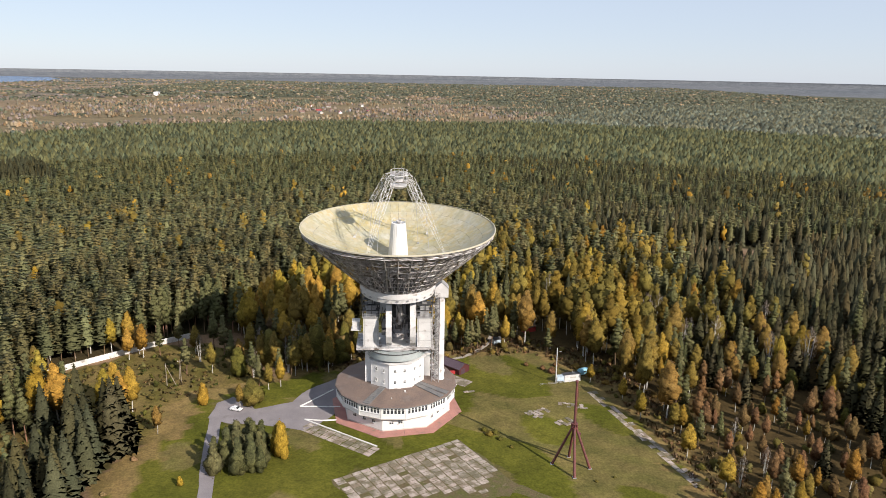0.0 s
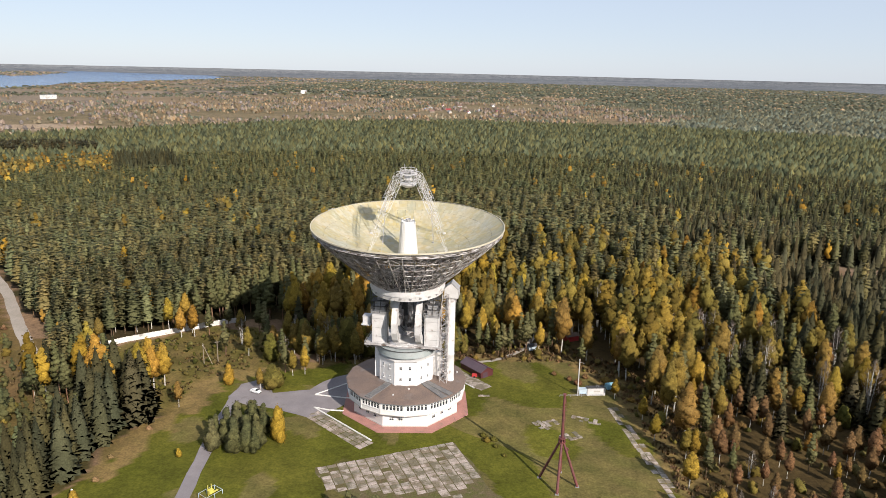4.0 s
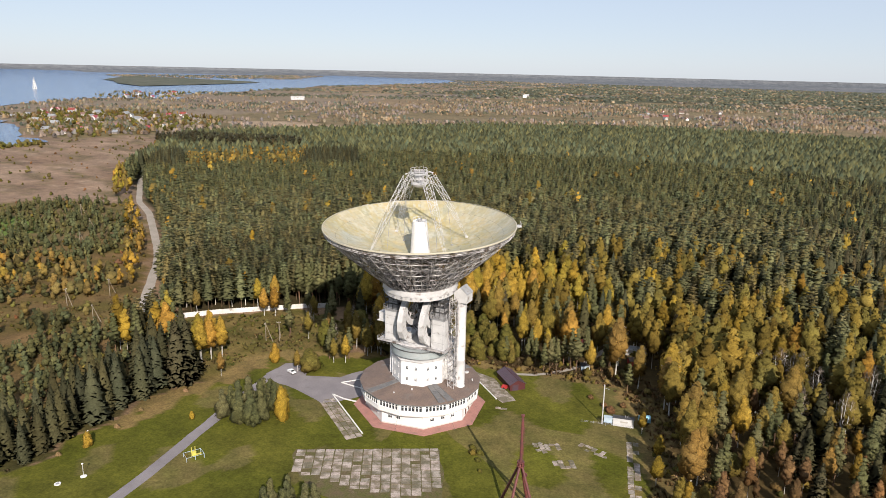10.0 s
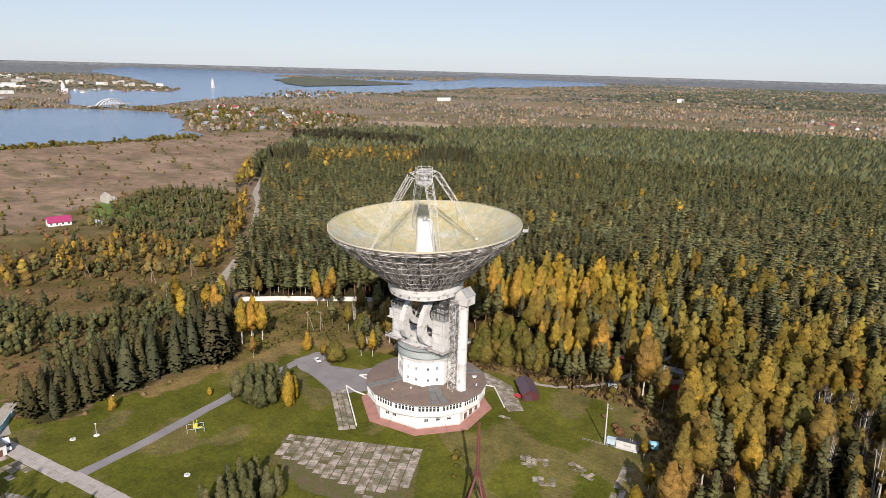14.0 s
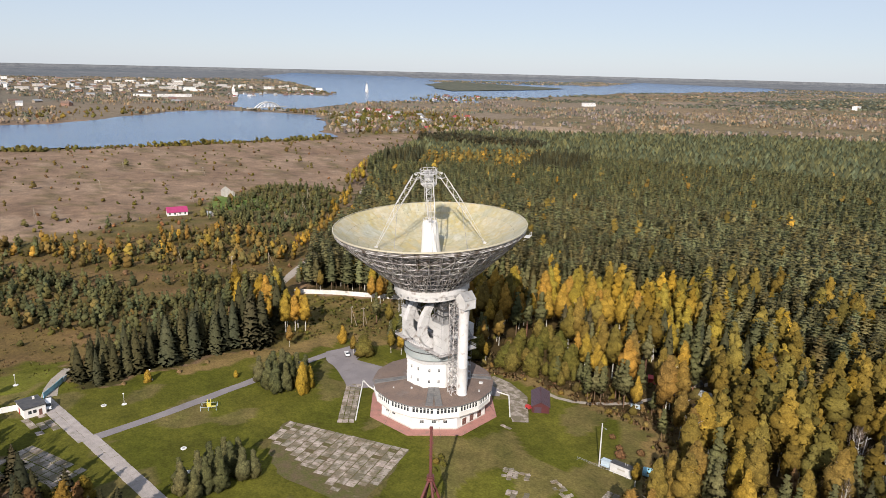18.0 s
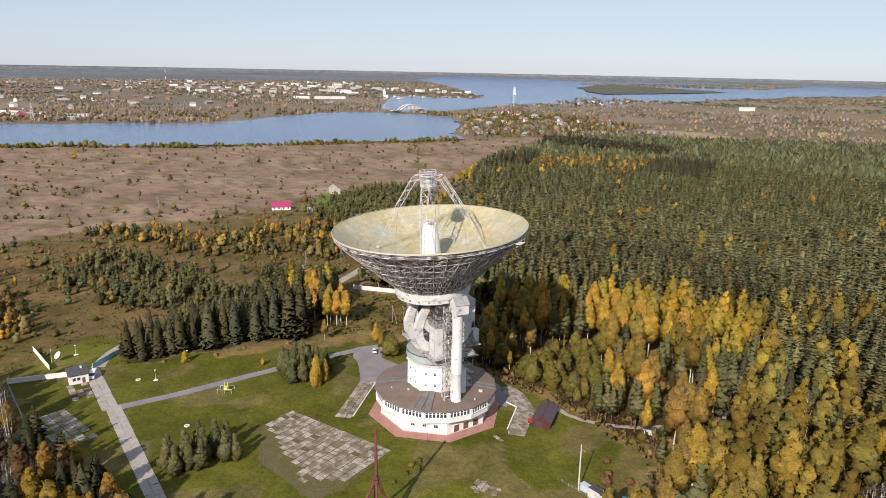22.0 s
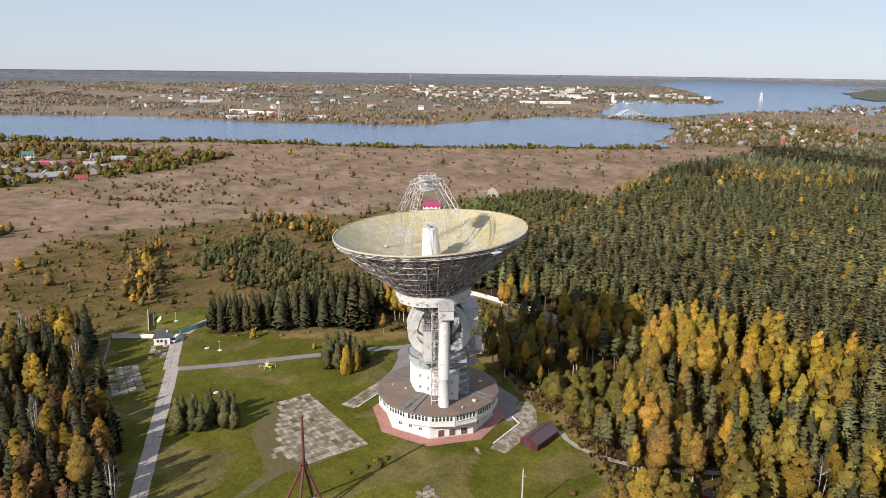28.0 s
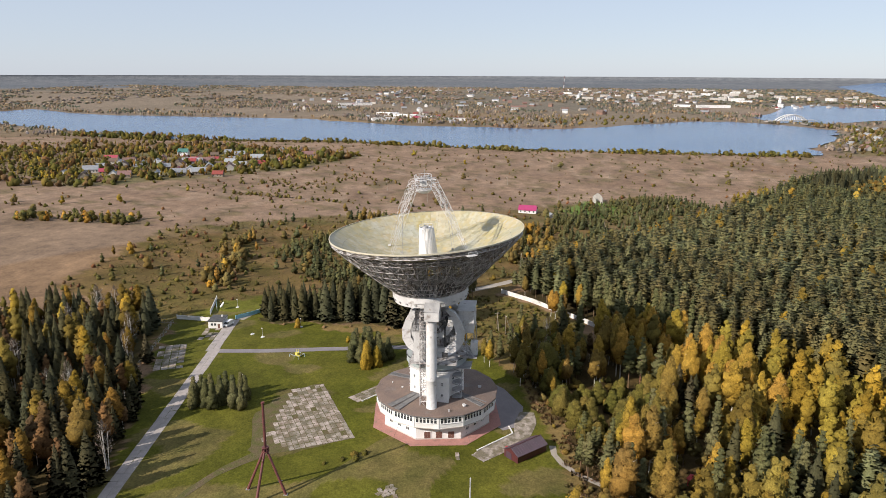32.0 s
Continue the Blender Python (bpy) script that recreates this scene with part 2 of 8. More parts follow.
L_DRY = leaf("dry_grass_blades", (0.30, 0.23, 0.13), (0.22, 0.19, 0.09))
L_GRASS = leaf("green_grass_blades", (0.10, 0.14, 0.03), (0.14, 0.16, 0.04), warm=(0.76, 0.72, 0.71))
M_WATER = mat("lake_water", (0.055, 0.115, 0.22), (0.07, 0.135, 0.25), scale=0.004, rough=0.16, bump=0.35, bscale=0.25, fine=0.0, spec=0.28)
M_ISLE = mat("island_woods", (0.075, 0.085, 0.065), (0.11, 0.11, 0.085), scale=0.02, rough=0.95, bump=0.5, bscale=0.1, fine=0.3, spec=0.1)
M_BRICK = mat("brown_brick", (0.25, 0.14, 0.10), (0.20, 0.12, 0.09), scale=0.8, rough=0.85)
M_CREAM = mat("cream_wall", (0.44, 0.41, 0.37), (0.38, 0.36, 0.33), scale=0.5, rough=0.85, rnd=0.15)
M_TIN = mat("grey_tin_roof", (0.33, 0.34, 0.36), (0.26, 0.27, 0.28), scale=0.5, rough=0.5, metal=0.3, rnd=0.2)
M_MAGENTA = mat("magenta_roof", (0.32, 0.03, 0.12), (0.28, 0.03, 0.10), scale=0.5, rough=0.5)
M_BROWNROOF = mat("brown_roof", (0.13, 0.08, 0.06), (0.17, 0.11, 0.09), scale=0.6, rough=0.8, rnd=0.3)
M_WALLPANEL = mat("concrete_wall_panel", (0.62, 0.60, 0.57), (0.50, 0.48, 0.45), scale=0.3, rough=0.85, rnd=0.1, stain=(0.3, 0.28, 0.25), stain_scale=0.5, stain_at=0.62)


# ---- helpers for shapes ----
CX, CY = -0.85, 4.0          # the telescope's upright axis
EYE_Z = 116.0
FLAT, DEEP, CURVE = 2400.0, 2250.0, 2.2e7


class Shape:
    """Collects points and faces of one mesh."""

    def __init__(self):
        self.v, self.f = [], []

    def add(self, v, f):
        k = len(self.v)
        self.v += [tuple(p) for p in v]
        self.f += [tuple(i + k for i in q) for q in f]
        return self

    def box(self, c, s, rz=0.0, m=None):
        x, y, z = s[0] / 2, s[1] / 2, s[2] / 2
        q = [(-x, -y, -z), (x, -y, -z), (x, y, -z), (-x, y, -z), (-x, -y, z), (x, -y, z), (x, y, z), (-x, y, z)]
        mm = m if m is not None else Matrix.Translation(c) @ Matrix.Rotation(rz, 4, "Z")
        return self.add([mm @ Vector(p) for p in q], [(0, 3, 2, 1), (4, 5, 6, 7), (0, 1, 5, 4), (1, 2, 6, 5), (2, 3, 7, 6), (3, 0, 4, 7)])

    def tube(self, p, q, r, n=5, r2=None, cap=True):
        p, q = Vector(p), Vector(q)
        d = (q - p)
        if d.length < 1e-6:
            return self
        d.normalize()
        a = d.cross(Vector((0, 0, 1)))
        if a.length < 1e-3:
            a = d.cross(Vector((1, 0, 0)))
        a.normalize()
        b = d.cross(a)
        r2 = r if r2 is None else r2
        v = []
        for o, rr in ((p, r), (q, r2)):
            v += [o + (a * math.cos(2 * math.pi * i / n) + b * math.sin(2 * math.pi * i / n)) * rr for i in range(n)]
        f = [(i, (i + 1) % n, n + (i + 1) % n, n + i) for i in range(n)]
        if cap:
            f += [tuple(range(n - 1, -1, -1)), tuple(range(n, 2 * n))]
        return self.add(v, f)

    def prism(self, poly, z0, z1):
        n = len(poly)
        v = [(x, y, z0) for x, y in poly] + [(x, y, z1) for x, y in poly]
        f = [(i, (i + 1) % n, n + (i + 1) % n, n + i) for i in range(n)] + [tuple(range(n - 1, -1, -1)), tuple(range(n, 2 * n))]
        return self.add(v, f)

    def lathe(self, prof, n=48, c=(0, 0), a0=0.0, a1=2 * math.pi, off=0.0):
        """Turns a profile of (radius, z) round the upright through c."""
        whole = abs(a1 - a0 - 2 * math.pi) < 1e-6
        cols = n if whole else n + 1
        v = []
        for i in range(cols):
            a = a0 + (a1 - a0) * i / n + off
            v += [(c[0] + r * math.cos(a), c[1] + r * math.sin(a), z) for r, z in prof]
        k = len(prof)
        f = [(i * k + j, ((i + 1) % cols) * k + j, ((i + 1) % cols) * k + j + 1, i * k + j + 1) for i in range(n) for j in range(k - 1)]
        return self.add(v, f)

    def mesh(self, name, m=None):
        me = bpy.data.meshes.new(name)
        v = [m @ Vector(p) for p in self.v] if m is not None else self.v
        me.from_pydata(v, [], self.f)
        me.update()
        return me


def part(name, shape, material, parent, label=""):
    """Links a shape as one mesh object under a thing or a part."""
    me = shape if isinstance(shape, bpy.types.Mesh) else shape.mesh(name)
    if material is not None and not me.materials:
        me.materials.append(material)
    ob = new(name, me)
    ob.parent = parent
    return tagged(ob, label)


def thing(name, at, label, category, group="", rz=0.0, kind=""):
    ob = new(name)
    ob.empty_display_size = 0.5
    ob.matrix_basis = pose(*at, 0, 0, rz)
    return tagged(ob, label, category, group, kind)


def structure(name, shape, material, label, category="ground", smooth=False):
    ob = part(name, shape, material, None)
    if smooth:
        ob.data.shade_smooth()
    return tagged(ob, label, category, "", "structure")


def smooth(ob):
    ob.data.shade_smooth()
    return ob


def far(x, y, z=0.0):
    """Past the near plain the land draws together and climbs slowly to the skyline, along the same sight lines."""
    r = math.hypot(x, y)
    if r <= FLAT:
        return (x, y, z)
    rr = FLAT + DEEP * (1 - math.exp(-(r - FLAT) / DEEP))
    return (x * rr / r, y * rr / r, EYE_Z * (1 - rr / r) - rr * r / CURVE + z * rr / r)


def far_np(p):
    r = np.hypot(p[:, 0], p[:, 1])
    rr = np.where(r <= FLAT, r, FLAT + DEEP * (1 - np.exp(-(np.maximum(r, FLAT) - FLAT) / DEEP)))
    k = np.where(r <= FLAT, 1.0, rr / np.maximum(r, 1.0))
    return np.stack([p[:, 0] * k, p[:, 1] * k, EYE_Z * (1 - k) - np.where(r <= FLAT, 0.0, rr * r / CURVE) + p[:, 2] * k], 1)


def inside(poly, x, y):
    """Which of the points x, y (arrays) lie in the polygon."""
    x, y = np.asarray(x, float), np.asarray(y, float)
    hit = np.zeros(x.shape, bool)
    n = len(poly)
    for i in range(n):
        (x0, y0), (x1, y1) = poly[i], poly[(i + 1) % n]
        if y0 == y1:
            continue
        hit ^= ((y0 > y) != (y1 > y)) & (x < (x1 - x0) * (y - y0) / (y1 - y0) + x0)
    return hit


def wobble(x, y, s, seed=0):
    """Smooth noise in -1..1 from a few waves, for arrays."""
    r = np.random.RandomState(seed)
    out = np.zeros(np.shape(x))
    for k in range(7):
        a, ph, w = r.uniform(0, 6.28), r.uniform(0, 6.28), r.uniform(0.6, 2.2)
        out = out + np.sin((np.cos(a) * x + np.sin(a) * y) * w * 6.28 / s + ph)
    return out / 3.2


# ---- plan of the land ----
CLEAR = [(-80, -20), (-86, -40), (-84, -62), (-82, -92), (-96, -98), (-112, -92), (-122, -108), (-104, -122), (-84, -134), (-66, -130),
         (-43, -124), (-17, -114), (27, -95), (49, -89), (80, -88), (96, -60), (95, -30), (90, 0), (85, 20), (76, 42), (60, 58),
         (40, 54), (16, 52), (2, 46), (-20, 40), (-41, 36), (-52, 26), (-66, 22), (-80, 8)]
MEADOW = [(-80, -20), (-80, 8), (-66, 22), (-52, 26), (-62, 60), (-101, 62), (-127, 38), (-143, 20), (-130, -5), (-100, -20)]
SPRUCES = [(-82, -18), (-87, -40), (-85, -62), (-83, -93), (-96, -96), (-103, -60), (-100, -20)]
BIRCHES = [(90, 0), (85, 20), (76, 42), (60, 58), (40, 54), (16, 52), (2, 46), (-20, 40), (-41, 36), (-60, 50), (-62, 70), (-82, 82), (-57, 113),
           (-50, 145), (-18, 172), (18, 225), (66, 231), (110, 223), (151, 233), (207, 178), (320, 230), (300, -60), (200, -140), (96, -90), (96, -60), (95, -30)]
YELLOWS = [(-52, 98), (-46, 138), (-12, 164), (17, 148), (22, 122), (-6, 102), (-23, 88)]
WILLOWS = [(-25, 52), (-28, 70), (-20, 86), (14, 66), (22, 48), (14, 40), (-6, 38)]
GROVE = [(-80, 78), (-62, 64), (-36, 68), (-30, 92), (-50, 104), (-66, 100)]
SOUTH = [(-8, -117), (10, -107), (27, -97), (49, -89), (80, -88), (96, -92), (150, -200), (0, -300), (-58, -240), (-72, -180), (-76, -152), (-70, -139), (-46, -131), (-22, -126)]
YOUNG = [(-100, -20), (-130, -5), (-143, 20), (-187, 42), (-246, 98), (-320, 160), (-395, 205), (-480, 160), (-400, 40), (-350, -32),
         (-335, -132), (-270, -240), (-120, -230), (-84, -134), (-104, -122), (-122, -108), (-112, -92), (-96, -96), (-103, -60)]
PINES = [(-143, 28), (-101, 68), (-75, 78), (-75, 105), (-50, 140), (0, 165), (30, 200), (150, 240), (320, 230), (500, 100), (1500, 300),
         (2600, 2300), (2300, 3000), (700, 2000), (225, 1230), (-98, 1215), (-412, 1075), (-640, 760), (-740, 600), (-657, 480), (-514, 300), (-405, 228), (-330, 178), (-252, 116), (-194, 60)]
OLIVES = [(-442, 316), (-604, 468), (-640, 560), (-540, 640), (-420, 560), (-372, 400)]          # mixed birch wood inside the pine forest
OLD_PINES = [[(-646, 430), (-604, 462), (-442, 312), (-480, 290)], [(-440, 515), (-390, 548), (-312, 430), (-362, 396)]]    # taller dark stands
THICKET = [(-242, -126), (-268, -97), (-220, -58), (-197, -38), (-195, -10), (-152, 1), (-126, -8), (-112, -30), (-108, -70), (-118, -84), (-140, -62), (-152, -78), (-161, -112), (-200, -128)]
FIELD_WOOD = [(-355, -128), (-308, -99), (-262, -58), (-235, -22), (-205, 12), (-203, 52), (-232, 62), (-300, 44), (-304, 5), (-285, -25), (-322, -78), (-358, -106)]
PINE_WOOD = [(-287, 35), (-258, 80), (-316, 142), (-400, 192), (-452, 164), (-412, 89), (-355, 50)]
BUSH_PATCH = [(-179, -261), (-182, -223), (-230, -236), (-272, -273), (-268, -322), (-225, -300)]
FIELD = [(-395, 205), (-514, 300), (-657, 490), (-740, 620), (-860, 600), (-870, 450), (-870, 10), (-960, -280), (-950, -620), (-1000, -1400),
         (-400, -900), (-270, -240), (-335, -132), (-350, -32), (-400, 40), (-480, 160)]
LAKE = [(-860, 450), (-872, 200), (-880, 10), (-965, -280), (-950, -620), (-1040, -800), (-1150, -1000), (-1400, -1500), (-1800, -1500), (-1570, -1140), (-1547, -842),
        (-1513, -519), (-1340, -240), (-1285, 92), (-1420, 250), (-1560, 380), (-1600, 520), (-1500, 610), (-1350, 670), (-1170, 600), (-1080, 545), (-950, 475)]
UPPER = [(-1590, 610), (-1548, 690), (-1760, 1000), (-1920, 1330), (-1830, 1420), (-1700, 1500), (-1980, 1700), (-2170, 2480), (-2390, 3100), (-2580, 5400),
         (-3300, 6600), (-5200, 7200), (-3600, 4400), (-4500, 3450), (-7500, 5200), (-9800, 4700), (-6500, 2750), (-4200, 2000), (-2480, 1370), (-2350, 1250), (-2600, 1050), (-2390, 880), (-1800, 640)]
VILLAGE = [(-440, -430), (-520, -330), (-610, -250), (-760, -200), (-860, -440), (-760, -600), (-520, -560)]
HAMLET = [(-880, 520), (-860, 620), (-880, 800), (-1000, 950), (-1290, 1010), (-1500, 900), (-1330, 690), (-1150, 620), (-1000, 520)]
PALE = [(-780, 860), (-560, 900), (-600, 960), (-860, 1000), (-1000, 900)]
GREENPATCH = [(-380, 60), (-350, 100), (-410, 130), (-440, 90)]


def far_green(x, y):
    """Where the far plain is pine forest: north-east of the brown woods, and in broad bands past them."""
    w = wobble(x, y, 420, 35)
    return (y > 700) & ((x + 130 * w > 330) | ((y + 250 * w > 2650) & (x > -1500) & (wobble(x * 0.4, y, 700, 36) > -0.45)))


# ---- the land ----
def build_ground():
    rings = list(np.arange(0, 150, 2.2)) + list(np.geomspace(150, 2400, 120)) + list(np.geomspace(2460, 24000, 60))
    n = 540
    ang = np.linspace(0, 2 * np.pi, n, endpoint=False)
    pts = [np.array([[0.0, 0.0, 0.0]])]
    for i, r in enumerate(rings[1:]):
        pts.append(np.stack([r * np.cos(ang), r * np.sin(ang), np.zeros(n)], 1))
    p = np.concatenate(pts)
    x, y = p[:, 0].copy(), p[:, 1].copy()
    jx, jy = x + 3 * wobble(x, y, 26, 5), y + 3 * wobble(x, y, 23, 6)
    r = np.hypot(x, y)
    col = np.zeros((len(p), 3))

    def paint(mask, a, b, s, seed):
        k = np.clip(0.5 + 0.5 * wobble(x, y, s, seed), 0, 1)[:, None]
        c = np.array(a) * (1 - k) + np.array(b) * k
        col[mask] = c[mask]

    paint(r >= 0, (0.185, 0.152, 0.112), (0.225, 0.182, 0.135), 900, 1)
    paint(r < 1400, (0.18, 0.13, 0.088), (0.235, 0.17, 0.118), 150, 26)
    paint((r > 700) & (r < 5200) & (y > 500) & (x > -1100), (0.15, 0.122, 0.07), (0.19, 0.152, 0.09), 300, 28)
    paint((r > 1500) & (wobble(x, y, 2600, 31) > 0.25), (0.15, 0.135, 0.105), (0.18, 0.155, 0.12), 700, 2)
    paint((r > 1300) & (wobble(x * 0.6, y, 1900, 37) > 0.5), (0.24, 0.18, 0.11), (0.17, 0.13, 0.085), 800, 3)
    paint(far_green(x, y) & (r > 900), (0.075, 0.08, 0.05), (0.10, 0.10, 0.062), 500, 33)
    # Past 5200 m the land is painted blue-grey to imitate haze.
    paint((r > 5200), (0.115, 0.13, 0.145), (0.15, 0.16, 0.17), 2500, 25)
    paint(inside(FIELD, jx, jy), (0.195, 0.134, 0.092), (0.255, 0.182, 0.128), 180, 4)
    mott = inside(FIELD, jx, jy) & (wobble(x, y, 75, 71) + 0.6 * wobble(x, y, 28, 72) > 0.45)
    paint(mott, (0.18, 0.13, 0.085), (0.145, 0.115, 0.065), 50, 73)
    mott = inside(FIELD, jx, jy) & (wobble(x * 0.5, y, 60, 74) + 0.5 * wobble(x, y, 20, 75) > 0.75)
    paint(mott, (0.24, 0.172, 0.122), (0.275, 0.205, 0.145), 40, 76)
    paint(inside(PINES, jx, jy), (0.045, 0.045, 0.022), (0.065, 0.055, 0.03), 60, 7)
    paint(inside(YOUNG, jx, jy), (0.098, 0.085, 0.03), (0.17, 0.12, 0.062), 45, 8)
    paint(inside([(-20, -125), (-82, -134), (-120, -108), (-150, -175), (-70, -160), (-24, -140)], jx, jy), (0.10, 0.092, 0.03), (0.15, 0.12, 0.05), 25, 27)
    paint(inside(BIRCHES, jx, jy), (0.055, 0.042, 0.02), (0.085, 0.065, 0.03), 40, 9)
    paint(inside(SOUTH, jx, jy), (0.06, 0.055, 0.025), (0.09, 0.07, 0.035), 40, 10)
    paint(inside(VILLAGE, jx, jy), (0.12, 0.115, 0.05), (0.19, 0.15, 0.085), 90, 11)
    paint(inside(HAMLET, jx, jy), (0.12, 0.10, 0.045), (0.18, 0.14, 0.07), 90, 12)
    paint(inside(PALE, jx, jy), (0.34, 0.27, 0.19), (0.28, 0.21, 0.14), 90, 13)
    paint(inside(MEADOW, jx, jy), (0.105, 0.098, 0.030), (0.155, 0.125, 0.052), 24, 14)
    paint(inside(SPRUCES, jx, jy), (0.06, 0.06, 0.025), (0.09, 0.08, 0.035), 30, 15)
    paint(inside(CLEAR, jx, jy), (0.083, 0.098, 0.015), (0.110, 0.118, 0.022), 36, 16)
    dry = inside(CLEAR, jx, jy) & (wobble(x, y, 34, 17) + 0.9 * (np.clip((x - 10) / 60, 0, 1)) > 0.55)
    paint(dry, (0.120, 0.120, 0.043), (0.150, 0.134, 0.056), 18, 18)
    edge = inside(CLEAR, jx, jy) & ~inside(CLEAR, x * 1.13 + 5 * wobble(x, y, 15, 3), y * 1.13)
    edge &= y > -60
    paint(edge, (0.17, 0.14, 0.06), (0.21, 0.16, 0.075), 14, 19)
    paint(inside([(-107, -125), (-113, -115), (-108, -98), (-96, -107), (-91, -117), (-87, -122)], jx, jy), (0.105, 0.125, 0.02), (0.125, 0.135, 0.03), 14, 24)
    paint(inside(GREENPATCH, jx, jy), (0.11, 0.17, 0.035), (0.13, 0.18, 0.05), 40, 20)
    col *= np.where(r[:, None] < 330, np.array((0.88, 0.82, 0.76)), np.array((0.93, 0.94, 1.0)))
    z = np.where(r < 140, 0.03 * wobble(x, y, 30, 21), 0.0)
    z = z * np.clip((np.hypot(x - CX, y - CY) - 24) / 10, 0, 1)
    wet = inside(LAKE, x, y) | inside(UPPER, x, y)
    p[:, 2] = np.where(wet, -1.5, z) - np.where(r < 26, 0.02, 0)
    p = far_np(p)
    faces = [(0, 1 + i, 1 + (i + 1) % n) for i in range(n)]
    k = len(rings) - 1
    a = (1 + np.arange(k - 1)[:, None] * n + np.arange(n)[None, :]).ravel()
    b = (1 + np.arange(k - 1)[:, None] * n + (np.arange(n)[None, :] + 1) % n).ravel()
    quads = np.stack([a, a + n, b + n, b], 1)
    me = bpy.data.meshes.new("ground")
    me.from_pydata(p.tolist(), [], faces + quads.tolist())
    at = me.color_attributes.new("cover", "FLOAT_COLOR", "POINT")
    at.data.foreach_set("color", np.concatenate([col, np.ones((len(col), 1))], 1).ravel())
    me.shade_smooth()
    return structure("ground", me, M_GROUND, "grass clearing, forest floor and brown autumn fields reaching the skyline, far haze painted in", "ground")


ground = build_ground()


def sheet(name, poly, material, label, category, z=0.05, step=None):
    """A flat thin layer on the land with the outline poly, drawn far with the land."""
    bm = bmesh.new()
    f = bm.faces.new([bm.verts.new((x, y, z)) for x, y in poly])
    bmesh.ops.triangulate(bm, faces=[f])
    if step:
        for _ in range(step):
            bmesh.ops.subdivide_edges(bm, edges=[e for e in bm.edges if e.calc_length() > 120], cuts=1)
        bmesh.ops.triangulate(bm, faces=bm.faces)
    for v in bm.verts:
        v.co = far(v.co.x, v.co.y, z)
    for f in bm.faces:
        f.normal_update()
        if f.normal.z < 0:
            f.normal_flip()
    me = bpy.data.meshes.new(name)
    bm.to_mesh(me)
    bm.free()
    return structure(name, me, material, label, category)


def wavy(poly, amp, cuts, seed):
    """The outline poly with more points, drawn uneven."""
    r = random.Random(seed)
    out = []
    for i, (x0, y0) in enumerate(poly):
        x1, y1 = poly[(i + 1) % len(poly)]
        for k in range(cuts):
            t = k / cuts
            out.append((x0 + (x1 - x0) * t + r.uniform(-amp, amp), y0 + (y1 - y0) * t + r.uniform(-amp, amp)))
    return out


sheet("water_1", wavy(LAKE, 12, 4, 1), M_WATER, "calm blue reservoir water below the field", "water", 0.3, 4)
sheet("water_2", wavy(UPPER, 25, 3, 2), M_WATER, "wide blue reservoir beyond the bridge", "water", 0.3, 4)


def ribbon(name, pts, w, material, label, z=0.05, category="road", seed=0, jag=0.25):
    """A road along pts."""
    r = random.Random(seed)
    fine = []
    for i in range(len(pts) - 1):
        a, b = Vector(pts[i]), Vector(pts[i + 1])
        k = max(1, int((b - a).length / 6))
        fine += [a.lerp(b, j / k) for j in range(k)]
    fine.append(Vector(pts[-1]))
    for _ in range(3):
        fine = [fine[0]] + [(fine[i - 1] + fine[i] * 2 + fine[i + 1]) / 4 for i in range(1, len(fine) - 1)] + [fine[-1]]
    s = Shape()
    v, f = [], []
    for i, p in enumerate(fine):
        d = (fine[min(i + 1, len(fine) - 1)] - fine[max(i - 1, 0)]).normalized()
        nrm = Vector((-d.y, d.x))
        for side in (-1, 1):
            q = p + nrm * side * (w / 2 + r.uniform(-jag, jag))
            v.append((q.x, q.y, z))
    f = [(2 * i, 2 * i + 1, 2 * i + 3, 2 * i + 2) for i in range(len(fine) - 1)]
    f = [(q[0], q[3], q[2], q[1]) for q in f]
    s.add([far(*q) for q in v], f)
    return structure(name, s, material, label, category)


ribbon("path", [(-45, -97), (-48, -74), (-52, -58), (-56, -38), (-60, -18), (-62, -4)], 4.0, M_ASPHALT, "narrow grey asphalt path across the lawn", 0.06)
sheet("driveway", wavy([(-64.5, -4), (-64, 7), (-60, 12), (-55.5, 9), (-50, 2.5), (-38, 7), (-34, 17), (-24, 27), (-10, 34), (4, 33), (8, 28), (4, 24), (-12, 20), (-20, 10), (-22, -2), (-27, -10), (-31, -13.5), (-36, -12), (-49, -8.5), (-57, -8)], 0.35, 3, 3),
      M_ASPHALT, "grey asphalt driveway with cracked edges beside the building", "driveway", 0.07)
ribbon("track_1", [(-139, -4), (-151, 10), (-167, 26), (-187, 46), (-222, 83), (-246, 105), (-300, 148), (-344, 183), (-390, 212), (-480, 290), (-640, 480)], 5.0, M_DIRT,
       "pale dirt road along the pine forest", 0.08, "dirt road")
ribbon("track_2", [(-84, -104), (-99, -102), (-106, -93)], 5, M_DIRT, "pale dirt road past the gate", 0.08, "dirt road")
ribbon("track_3", [(16, 44), (22, 41), (40, 60), (46, 92), (50, 120)], 2.0, M_DIRT, "thin dirt footpath into the birches", 0.06, "path")


# ---- the radio telescope ----
tele = thing("radio_telescope", (CX, CY, 23.6), "white steel radio telescope with a cream dish facing up", "radio telescope")
DN = Vector((0.0072, -0.0623, 1.0)).normalized()
DX = Vector((1, 0, 0)) - DN * DN.x
DX.normalize()
DY = DN.cross(DX)
DISH = Matrix.Translation((-0.12 - CX, 0.66 - CY, 66.46 - 23.6)) @ Matrix((DX, DY, DN)).transposed().to_4x4()
UP = Matrix.Translation((0, 0, -23.6))
RIM, FOCUS = 31.83, 23.0
DEPTH = RIM * RIM / (4 * FOCUS)


def bowl(r):
    return r * r / (4 * FOCUS) - DEPTH


